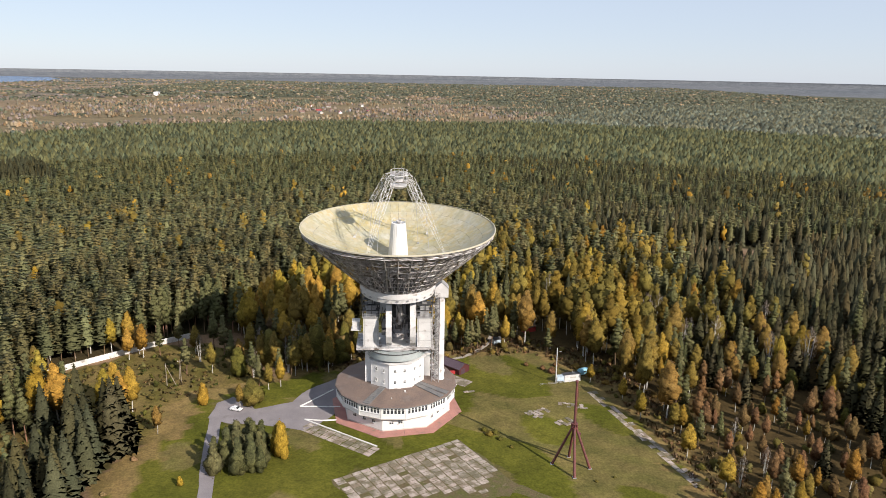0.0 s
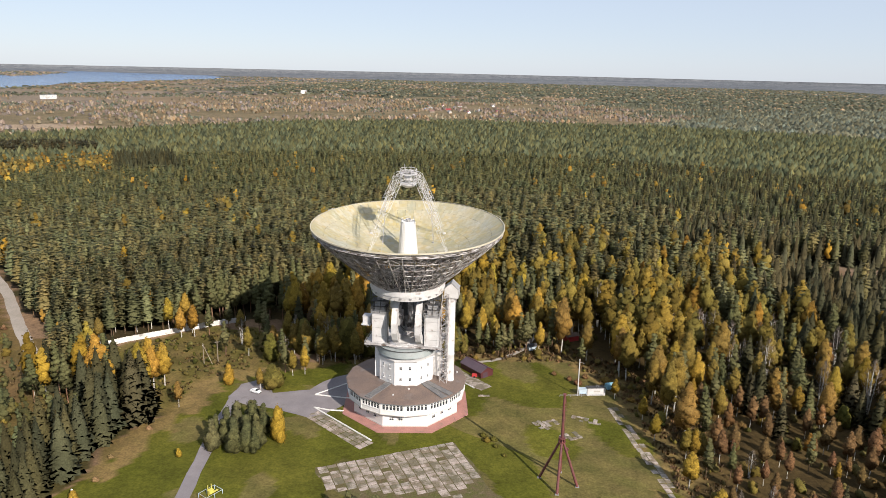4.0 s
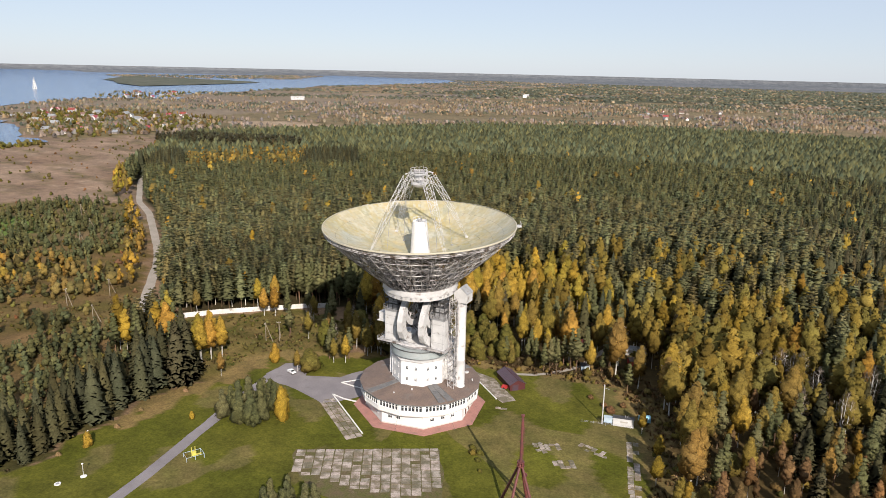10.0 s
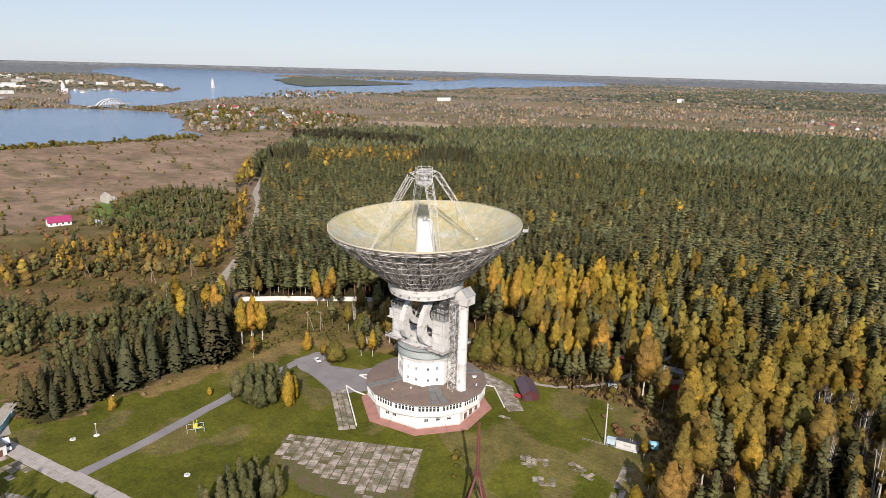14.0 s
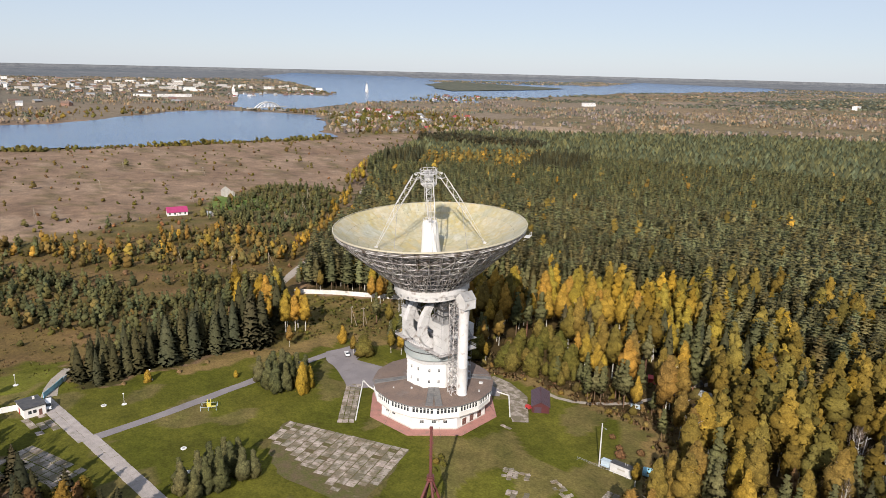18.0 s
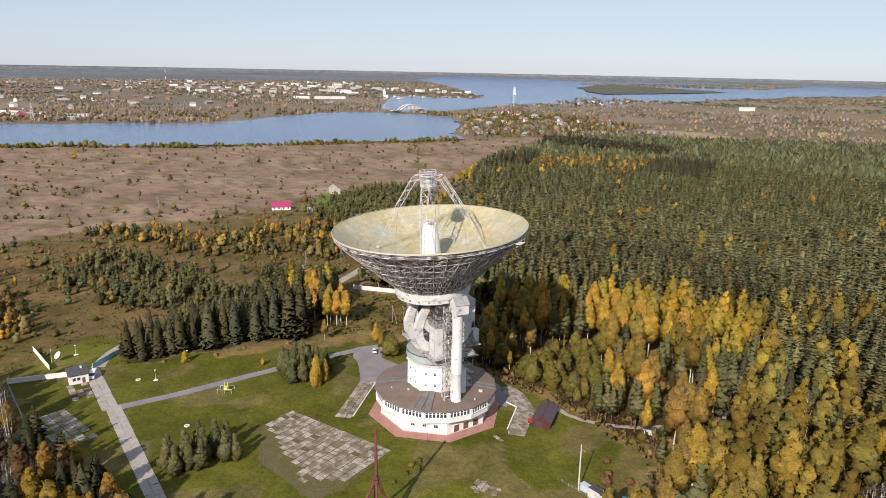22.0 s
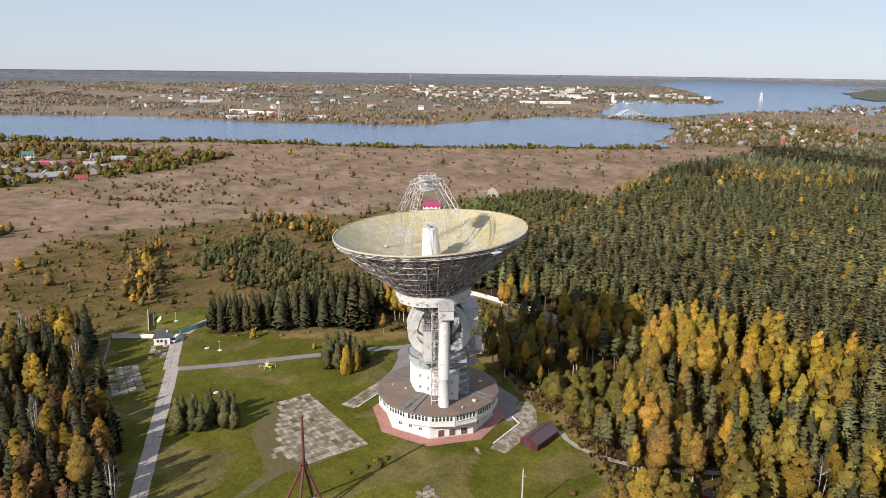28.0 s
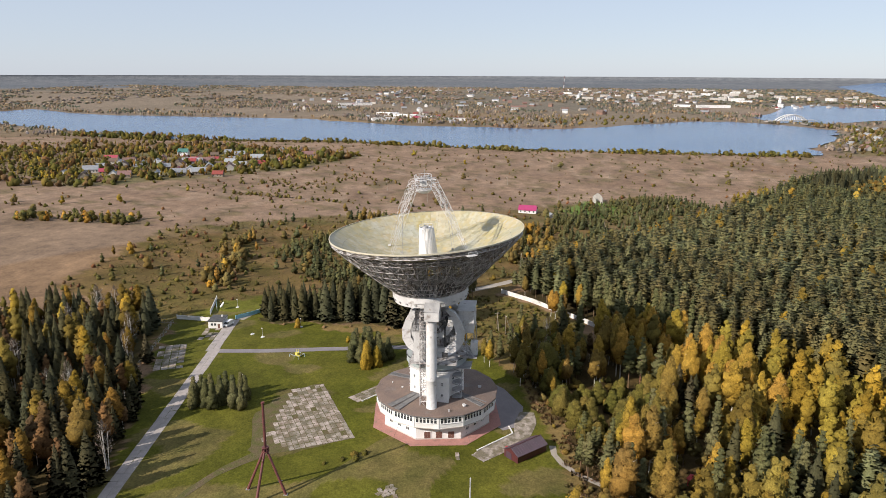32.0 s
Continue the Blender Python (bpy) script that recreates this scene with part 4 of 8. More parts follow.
# ---- lift column beside the mount ----
lift = thing("lift_column", (14.3, 4.36, 9.9), "white round lift column with gabled cap and lattice shaft", "lift tower")
LZ = Matrix.Translation((0, 0, -9.9))
col = smooth(part("column", Shape().lathe([(1.95, 9.8), (1.95, 10.3), (1.75, 10.4), (1.75, 19.9), (1.8, 20.0), (1.8, 20.2), (1.72, 20.3), (1.68, 41.2)], 32), M_STEEL_W, lift))
col.matrix_basis = LZ
s = Shape()
s.add([(-2.0, -2.0, 40.9), (2.7, -2.0, 40.9), (2.7, 2.6, 40.9), (-2.0, 2.6, 40.9), (-2.0, -2.0, 44.2), (2.7, -2.0, 44.2), (2.7, 2.6, 44.2), (-2.0, 2.6, 44.2), (0.35, -2.0, 46.3), (0.35, 2.6, 46.3)],
      [(0, 3, 2, 1), (0, 1, 5, 8, 4), (2, 3, 7, 9, 6), (1, 2, 6, 5), (3, 0, 4, 7)])
cap_ = part("cap", s, M_STEEL_W, lift)
cap_.matrix_basis = LZ
s = Shape()
for e in (-1, 1):
    x = 0.35 + e * 2.55
    s.add([(0.35, -2.15, 46.42), (0.35, 2.75, 46.42), (x, 2.75, 44.1), (x, -2.15, 44.1), (0.35, -2.15, 46.3), (0.35, 2.75, 46.3), (x, 2.75, 43.98), (x, -2.15, 43.98)],
          [(0, 1, 2, 3), (4, 7, 6, 5), (0, 3, 7, 4), (1, 5, 6, 2), (3, 2, 6, 7)] if e < 0 else [(0, 3, 2, 1), (4, 5, 6, 7), (0, 4, 7, 3), (1, 2, 6, 5), (3, 7, 6, 2)])
part("cap_roof", s, M_STEEL_G, cap_)
s = Shape()
X0, X1, Y0, Y1 = -2.7, -0.3, -3.9, -1.75
cor = [(X0, Y0), (X1, Y0), (X1, Y1), (X0, Y1)]
for x, y in cor:
    s.tube((x, y, 10.0), (x, y, 42.5), 0.12, 4)
nz = 17
for k in range(nz):
    z0, z1 = 10 + 32.5 * k / nz, 10 + 32.5 * (k + 1) / nz
    for i in range(4):
        a, b = cor[i], cor[(i + 1) % 4]
        s.tube((*a, z1), (*b, z1), 0.08, 4, cap=False)
        s.tube((*(a if k % 2 else b), z0), (*(b if k % 2 else a), z1), 0.07, 4, cap=False)
    s.tube((X0 + 0.3, (Y0 + Y1) / 2, z0), (X1 - 0.3, (Y0 + Y1) / 2, z1), 0.12, 4)
lat = part("lattice_shaft", s, M_TRUSS, lift, "grey lattice stair shaft")
lat.matrix_basis = LZ
s = Shape()
for z in (15, 20.5, 26, 31.5, 37):
    s.box((-1.2, -1.6, z), (1.6, 0.5, 0.2))
o = part("tie", s, M_STEEL_G, lift)
o.matrix_basis = LZ


# ---- the round base building ----
A0 = radians(-58.0)          # heading of one corner of the eight-sided base


def ngon(n, r, off=0.0, c=(0, 0)):
    return [(c[0] + r * math.cos(off + 2 * math.pi * i / n), c[1] + r * math.sin(off + 2 * math.pi * i / n)) for i in range(n)]


structure("apron", Shape().prism(ngon(8, 23.6, A0, (CX, CY)), -0.3, 0.14), M_APRON, "red painted concrete apron round the base building", "pavement")
house = thing("telescope_building", (CX, CY, 0), "white round base building with ribbon windows and brown roof", "building")
part("lower_wall", Shape().prism(ngon(8, 19.3, A0), 0.0, 5.0), M_WHITE, house)
part("plinth", Shape().prism(ngon(8, 19.42, A0), 0.0, 0.5), M_CREAM, house)
s = Shape()
ua, ub = ngon(16, 19.6, A0), ngon(16, 20.85, A0)
s.add([(x, y, 4.7) for x, y in ua] + [(x, y, 5.15) for x, y in ub] + [(x, y, 9.3) for x, y in ub],
      [(i, (i + 1) % 16, 16 + (i + 1) % 16, 16 + i) for i in range(16)] + [(16 + i, 16 + (i + 1) % 16, 32 + (i + 1) % 16, 32 + i) for i in range(16)])
part("upper_wall", s, M_WHITE, house)
part("string_course", Shape().lathe([(20.86, 5.2), (20.98, 5.25), (20.98, 5.42), (20.86, 5.46)], 16, off=A0), M_CREAM, house)
part("roof", Shape().lathe([(20.8, 9.2), (21.35, 9.25), (21.4, 9.72), (21.05, 9.86), (9.5, 10.95)], 16, off=A0), M_ROOF, house, "brown bitumen felt roof")
part("roof_edge", Shape().lathe([(21.36, 9.3), (21.46, 9.3), (21.46, 9.6), (21.36, 9.6)], 16, off=A0), M_ROOFSTRIP, house, "grey metal roof edge")


def on_wall(a, rad, z, side=0.0):
    """Pose on an upright facet whose middle lies at heading a: x along the wall, y inward."""
    return pose(rad * math.cos(a), rad * math.sin(a), z) @ Matrix.Rotation(a + math.pi / 2, 4, "Z") @ Matrix.Translation((side, 0, 0))


def window_meshes(w, h, bars, name):
    f = Shape()
    t, d = 0.09, 0.10
    f.box((-w / 2 + t / 2, 0, h / 2), (t, d, h)).box((w / 2 - t / 2, 0, h / 2), (t, d, h)).box((0, 0, t / 2), (w, d, t)).box((0, 0, h - t / 2), (w, d, t))
    for k in range(bars):
        f.box(((k + 1) * w / (bars + 1) - w / 2, 0, h / 2), (0.06, d * 0.8, h))
    f.box((0, 0, h * 0.68), (w, d * 0.8, 0.06))
    g = Shape().box((0, 0.03, h / 2), (w - 0.1, 0.02, h - 0.1))
    sill = Shape().box((0, -0.1, -0.04), (w + 0.2, 0.28, 0.06))
    out = []
    for nm, q, m in ((name, f, M_FRAME), ("pane", g, M_GLASS), ("sill", sill, M_FRAME)):
        me = q.mesh(nm)
        me.materials.append(m)
        out.append(me)
    return out


def put_window(parent, meshes, m):
    w = part("window", meshes[0], None, parent)
    w.matrix_basis = m
    for nm, me in (("pane", meshes[1]), ("sill", meshes[2])):
        part(nm, me, None, w)
    return w


ribbon_win = window_meshes(0.98, 1.95, 0, "window")
small_win = window_meshes(1.5, 1.2, 1, "window")
inr = 20.85 * math.cos(math.pi / 16)
for i in range(16):
    a = A0 + 2 * math.pi * (i + 0.5) / 16
    for k in range(6):
        put_window(house, ribbon_win, on_wall(a, inr + 0.03, 7.1, (k - 2.5) * 1.2))
    pil = part("pilaster", Shape().box((0, 0, 2.0), (0.34, 0.16, 4.1)), M_WHITE, house)
    pil.matrix_basis = on_wall(A0 + 2 * math.pi * i / 16, 20.85, 5.2)
inr8 = 19.3 * math.cos(math.pi / 8)
for i in range(8):
    a = A0 + 2 * math.pi * (i + 0.5) / 8
    if i == 1:
        for k, sx in enumerate((-3.6, 0.2, 4.2)):
            dr = part("door", Shape().box((-0.52, 0, 1.3), (1.0, 0.1, 2.6)).box((0.52, 0, 1.3), (1.0, 0.1, 2.6)), M_DOOR, house, "brown double door")
            dr.matrix_basis = on_wall(a, inr8 + 0.03, 0.2, sx)
            part("frame", Shape().box((-1.12, 0, 1.35), (0.14, 0.16, 2.75)).box((1.12, 0, 1.35), (0.14, 0.16, 2.75)).box((0, 0, 2.75), (2.38, 0.16, 0.14)), M_FRAME, dr)
            part("handle", Shape().box((0.1, -0.08, 1.2), (0.05, 0.08, 0.3)), M_STEEL_G, dr)
    else:
        for sx in ((-4.2, -0.2, 3.6) if i % 2 == 0 else (-4.4, -1.4)):
            put_window(house, small_win, on_wall(a, inr8 + 0.03, 2.3, sx))
# raised strips on the roof
for a, w, r0, r1 in ((-118, 2.2, 9.4, 20.6), (-41, 2.0, 9.0, 20.6), (-32, 2.0, 9.0, 20.6), (56, 1.8, 10.5, 20.4), (64, 0.4, 10, 20)):
    st = Shape()
    z0, z1 = 10.95 - (r0 - 9.5) * 0.0944, 10.95 - (r1 - 9.5) * 0.0944
    d0, d1 = w / 2, w / 2 * 1.15
    st.add([(r0, -d0, z0), (r0, d0, z0), (r1, d1, z1), (r1, -d1, z1), (r0, -d0, z0 + 0.12), (r0, d0, z0 + 0.12), (r1, d1, z1 + 0.12), (r1, -d1, z1 + 0.12)],
           [(4, 5, 6, 7), (0, 4, 7, 3), (1, 2, 6, 5), (2, 3, 7, 6), (0, 1, 5, 4)])
    if w > 1:
        for e in (-1, 1):
            st.tube((r0, e * d0, z0 + 0.25), (r1, e * d1, z1 + 0.25), 0.07, 4)
        for k in range(11):
            t = k / 10
            rr = r0 + (r1 - r0) * t
            st.box((rr, 0, z0 + (z1 - z0) * t + 0.2), (0.12, w * 0.95, 0.1))
    o = part("roof_walkway", st, M_ROOFSTRIP, house, "grey roof walkway")
    o.matrix_basis = Matrix.Rotation(radians(a), 4, "Z")
for a, r, sz in ((40, 17, (1.2, 0.8, 0.5)), (-75, 12, (0.5, 0.5, 0.4)), (20, 18.5, (0.4, 0.4, 0.6)), (-95, 16, (0.35, 0.35, 0.3)), (95, 15, (1.0, 0.6, 0.5))):
    o = part("roof_vent", Shape().box((0, 0, sz[2] / 2 + 0.05), sz).box((0, 0, sz[2] + 0.09), (sz[0] * 1.25, sz[1] * 1.25, 0.08)), M_STEEL_W, house, "pale metal roof vent")
    o.matrix_basis = Matrix.Rotation(radians(a), 4, "Z") @ pose(r, 0, 10.95 - (r - 9.5) * 0.0944 - 0.05)
for a in (-83.5, -32, 35):
    o = part("cable", Shape().tube((20.95, 0, 8.8), (19.6, 0.1, 4.4), 0.04, 4).tube((19.6, 0.1, 4.4), (23.0, 0.5, 0.15), 0.04, 4), M_DARKSTEEL, house, "dark hanging cable")
    o.matrix_basis = Matrix.Rotation(radians(a), 4, "Z")

# the inner eight-sided tower block
OB = 9.9
part("tower_wall", Shape().prism(ngon(8, OB, A0), 9.9, 19.7), M_WHITE, house)
part("tower_cornice", Shape().lathe([(OB, 19.5), (OB + 0.5, 19.7), (OB + 0.55, 20.0), (OB, 20.15), (8.6, 20.3)], 8, off=A0), M_STEEL_W, house)
inr8 = OB * math.cos(math.pi / 8)
tw = window_meshes(0.9, 1.3, 1, "window")
for i in range(8):
    a = A0 + 2 * math.pi * (i + 0.5) / 8
    for z in (13.0, 17.0):
        for sx in (-1.75, 1.45):
            put_window(house, tw, on_wall(a, inr8 + 0.03, z - 0.5, sx))
    p_ = part("tower_pilaster", Shape().box((0, 0, 4.7), (0.3, 0.12, 9.4)), M_WHITE, house)
    p_.matrix_basis = on_wall(A0 + 2 * math.pi * i / 8, OB - 0.02, 10.2)
part("stair_block", Shape().box((-9.3, -0.5, 16.4), (2.6, 5.6, 13.2)).box((-9.3, -0.5, 23.1), (2.9, 5.9, 0.25)), M_WHITE, house)
part("side_block", Shape().box((10.4, 3.4, 14.6), (3.4, 4.4, 9.2)).box((10.4, 3.4, 19.3), (3.7, 4.7, 0.22)), M_WHITE, house)
for z in (12.4, 16.4):
    w_ = put_window(house, tw, pose(12.12, 3.4, z, 0, 0, 90))
s = Shape()
for k in range(4):
    s.box((7.2, 8.0, 11.0 + k * 2.6), (3.6, 3.2, 0.15))
    s.tube((5.6, 9.5, 11.0 + k * 2.6), (8.8, 6.6, 13.6 + k * 2.6), 0.16, 4)
    s.tube((8.9, 9.5, 11 + k * 2.6), (8.9, 9.5, 13.6 + k * 2.6), 0.1, 4).tube((5.5, 9.5, 12.1 + k * 2.6), (8.9, 9.5, 12.1 + k * 2.6), 0.05, 4)
part("outer_stair", s, M_STEEL_G, house, "grey steel outer stair")
part("band_drum", Shape().lathe([(8.7, 20.2), (10.25, 21.0), (10.3, 21.05), (10.3, 23.5), (10.1, 23.6), (7.2, 23.75)], 64), M_BAND, house, "pale green-grey round band")
# Dark hoop standing in for the shadow line along the band's top.
part("band_rail", Shape().lathe([(10.4, 23.4), (10.55, 23.45), (10.55, 23.62), (10.3, 23.66)], 64), M_DARKSTEEL, house)


# ---- trees ----
rng = np.random.RandomState(11)


PHI = (1 + 5 ** 0.5) / 2
ICO_V = np.array([(-1, PHI, 0), (1, PHI, 0), (-1, -PHI, 0), (1, -PHI, 0), (0, -1, PHI), (0, 1, PHI), (0, -1, -PHI), (0, 1, -PHI), (PHI, 0, -1), (PHI, 0, 1), (-PHI, 0, -1), (-PHI, 0, 1)]) / math.hypot(1, PHI)
ICO_F = np.array([(0, 11, 5), (0, 5, 1), (0, 1, 7), (0, 7, 10), (0, 10, 11), (1, 5, 9), (5, 11, 4), (11, 10, 2), (10, 7, 6), (7, 1, 8), (3, 9, 4), (3, 4, 2), (3, 2, 6), (3, 6, 8), (3, 8, 9), (4, 9, 5), (2, 4, 11), (6, 2, 10), (8, 6, 7), (9, 8, 1)])


def unit(v):
    return v / (np.linalg.norm(v, axis=1)[:, None] + 1e-9)


def conifer(kind, n, r):
    """A conifer of height 1: whorls of boughs round the stem, each bough a kite with side sprays, over a slim inner cone."""
    lo, wide, slope, power = {"pine": (0.22, 0.178, 0.10, 0.40), "spruce": (0.04, 0.195, -0.42, 0.78)}[kind]
    whorls, boughs, sprays = (17, 9, 2) if n > 400 else (12, 8, 1) if n > 150 else (8, 6, 0) if n > 25 else (6, 5, 0)
    V, F, N = [], [], []

    def tri(pts, nrm):
        k = len(V)
        V.extend(pts)
        N.extend(nrm)
        F.extend([(k, k + i, k + i + 1) for i in range(1, len(pts) - 1)])

    fat = 1.0 + 3.0 / boughs
    for i in range(whorls):
        u = (i + r.uniform(-0.3, 0.3)) / whorls
        u = min(max(u, 0.0), 0.97)
        z = lo + (1 - lo) * u
        env = wide * ((1 - u) ** power * min(1.0, 0.55 + u / 0.28) + 0.03)
        turn = r.uniform(0, 6.28)
        for j in range(boughs):
            a = turn + 6.283 * (j + r.uniform(-0.3, 0.3)) / boughs
            L = env * r.uniform(0.72, 1.22)
            zz = z + r.uniform(-0.5, 0.5) * (1 - lo) / whorls
            d, t = np.array((math.cos(a), math.sin(a), 0)), np.array((-math.sin(a), math.cos(a), 0))
            up = np.array((0, 0, 1.0))
            half = 2.5 * L / boughs * fat
            tip = d * L + up * (zz + slope * L)
            base, arch = up * (zz + 0.10 * L), up * (zz + slope * 0.55 * L + 0.16 * L)
            lf, rg = d * L * 0.62 + t * half + arch - up * 0.12 * L, d * L * 0.62 - t * half + arch - up * 0.12 * L
            nb = d * 0.62 + up * 0.70
            tri([base, rg, tip, lf], [nb, nb - t * 0.4, d * 0.7 + up * 0.66, nb + t * 0.4])
            for q in range(sprays):
                sd = 1 if (q + j) % 2 else -1
                c = d * L * r.uniform(0.5, 0.85) + up * (zz + slope * L * 0.6 + r.uniform(0.0, 0.2) * L)
                e = d * r.uniform(0.25, 0.5) * L + t * sd * r.uniform(0.25, 0.5) * L + up * (slope * 0.3 + r.uniform(-0.1, 0.15)) * L
                w = np.cross(e, up) * 0.32
                tri([c - w, c + e, c + w], [nb + t * sd * 0.3] * 3)
    m = 7 if n > 25 else 4
    for i in range(m):
        a0, a1 = 6.283 * i / m, 6.283 * (i + 1) / m
        ring = [np.array((0.62 * wide * math.cos(q), 0.62 * wide * math.sin(q), lo + 0.04)) for q in (a0, a1)]
        mid = [np.array((0.48 * wide * math.cos(q), 0.48 * wide * math.sin(q), lo + (1 - lo) * 0.5)) for q in (a0, a1)]
        nn = [np.array((math.cos(q), math.sin(q), 0.25)) for q in (a0, a1)]
        tri([ring[0], ring[1], mid[1], mid[0]], [nn[0], nn[1], nn[1], nn[0]])
        tri([mid[0], mid[1], np.array((0, 0, 0.94 if kind == "pine" else 0.99))], [nn[0], nn[1], np.array((0, 0, 1.0))])
    return np.array(V), np.array(F), unit(np.array(N) + r.normal(0, 0.1, (len(N), 3)))


def leafy_crown(kind, n, r, leaf_size):
    """A broadleaved crown of height 1: uneven puffs of foliage, each with loose leaves over it."""
    lo, wide = {"birch": (0.33, 0.16), "round": (0.05, 0.34), "bush": (0.0, 0.6), "young": (0.03, 0.33), "pine": (0.3, 0.145)}[kind]
    k = (7 if n > 100 else 3) if kind == "bush" else 20 if n > 400 else 12 if n > 150 else 6 if n > 25 else 4
    u = (np.arange(k) + r.uniform(0.1, 0.9, k)) / k
    a = np.arange(k) * 2.4 + r.uniform(-0.5, 0.5, k)
    if kind == "birch":
        env = wide * (np.sin(np.pi * np.clip(u * 0.84 + 0.12, 0, 1) ** 0.8) ** 0.65)
    elif kind == "pine":
        env = wide * (1 - u) ** 0.5 * np.minimum(1, 0.7 + u)
    elif kind == "young":
        env = wide * (1 - u) ** 0.62 * np.minimum(1, 0.75 + u)
    elif kind == "round":
        env = wide * np.sqrt(np.clip(1 - (u * 1.05 - 0.25) ** 2 * 1.25, 0.05, 1))
    else:
        env = wide * np.sqrt(np.clip(1 - u * u * 0.9, 0.05, 1))
    off = env * r.uniform(0.3, 0.62, k) * (1 - 0.6 * u)
    rad = np.clip(env * r.uniform(0.5, 0.78, k) * (1.15 if k < 8 else 1.0), wide * 0.28, None)
    tall = rad * (r.uniform(0.95, 1.4, k) if kind == "birch" else r.uniform(0.55, 0.85, k) if kind == "pine" else r.uniform(0.8, 1.15, k))
    c = np.stack([off * np.cos(a), off * np.sin(a), lo + (1 - lo) * u * (1 - 0.5 * tall.mean())], 1)
    top = (c[:, 2] + tall).max()
    c[:, 2] *= 1 / max(top, 0.5)
    size = np.stack([rad, rad, tall], 1)
    V, F, N, at = [], [], [], 0
    axis = np.array((0, 0, lo + (1 - lo) * 0.4))
    for i in range(k):
        spin = r.uniform(0, 6.28)
        R2 = np.array(((math.cos(spin), -math.sin(spin), 0), (math.sin(spin), math.cos(spin), 0), (0, 0, 1)))
        d = ICO_V @ R2
        v = c[i] + d * size[i] * r.uniform(0.72, 1.04, (12, 1))
        V.append(v)
        N.append(unit(d * 0.5 + unit(v - axis) * 0.7 + np.array((0, 0, 0.12))))
        F.append(ICO_F + at)
        at += 12
    m = n if n > 100 else int(n * 0.8)
    w = rad * tall
    who = r.choice(k, m, p=w / w.sum())
    d = unit(r.normal(0, 1, (m, 3)) + np.array((0, 0, 0.25)))
    q = c[who] + d * size[who] * r.uniform(0.84, 1.22, (m, 1))
    nr = unit(d * 0.45 + unit(q - axis) * 0.7 + np.array((0, 0, 0.15)) + r.normal(0, 0.16, (m, 3)))
    t1 = unit(np.cross(unit(d + r.normal(0, 0.7, (m, 3))), r.normal(0, 1, (m, 3))))
    t2 = unit(np.cross(unit(d + r.normal(0, 0.5, (m, 3))), t1))
    s = (leaf_size * r.uniform(0.6, 1.4, m))[:, None]
    V.append(np.stack([q + t1 * s, q - 0.5 * t1 * s + 0.8 * t2 * s, q - 0.5 * t1 * s - 0.8 * t2 * s], 1).reshape(-1, 3))
    N.append(np.repeat(nr, 3, 0))
    F.append(np.arange(3 * m).reshape(-1, 3) + at)
    return np.concatenate(V), np.concatenate(F), np.concatenate(N)


def crown_cloud(kind, n, seed, leaf_size=1.0):
    """Points, triangles and normals of a crown for a tree of height 1."""
    r = np.random.RandomState(seed)
    if kind == "spruce" or (kind == "pine" and n <= 400):
        return conifer(kind, n, r)
    if kind in ("birch", "round", "bush", "young", "pine"):
        return leafy_crown(kind, n, r, leaf_size)
    if kind == "tuft":
        a, q = r.uniform(0, 6.283, n), np.sqrt(r.uniform(0, 1, n)) * 0.9
        b = np.stack([q * np.cos(a), q * np.sin(a), 0 * a], 1)
        tip = b + np.stack([r.normal(0, 0.25, n), r.normal(0, 0.25, n), r.uniform(0.5, 1.0, n)], 1)
        t = np.stack([np.sin(a * 3), np.cos(a * 3), 0 * a], 1) * 0.11
        nr = np.repeat(np.stack([np.cos(a) * 0.4, np.sin(a) * 0.4, 0 * a + 0.9], 1), 3, 0)
        return np.stack([b - t, b + t, tip], 1).reshape(-1, 3), np.arange(3 * n).reshape(-1, 3), nr
    # leafless: thin upright twigs spread over a slender crown
    u, a = r.uniform(0, 1, n), r.uniform(0, 6.283, n)
    rad = 0.15 * np.sin(np.pi * (u * 0.95 + 0.04) ** 0.65) ** 0.8 * np.sqrt(r.uniform(0.03, 1.1, n))
    c = np.stack([rad * np.cos(a), rad * np.sin(a), 0.34 + 0.64 * u], 1)
    ro = np.stack([np.cos(a), np.sin(a), 0 * a], 1)
    t1 = unit(ro * 0.5 + np.array((0, 0, 1.0)) + r.normal(0, 0.3, (n, 3)))
    t2 = unit(np.cross(t1, r.normal(0, 1, (n, 3))))
    s = (leaf_size * r.uniform(0.6, 1.4, n))[:, None]
    v = np.stack([c + t1 * s * 3.4, c - 1.7 * t1 * s + 0.2 * t2 * s, c - 1.7 * t1 * s - 0.2 * t2 * s], 1).reshape(-1, 3)
    return v, np.arange(3 * n).reshape(-1, 3), np.repeat(unit(ro + np.array((0, 0, 0.5))), 3, 0)


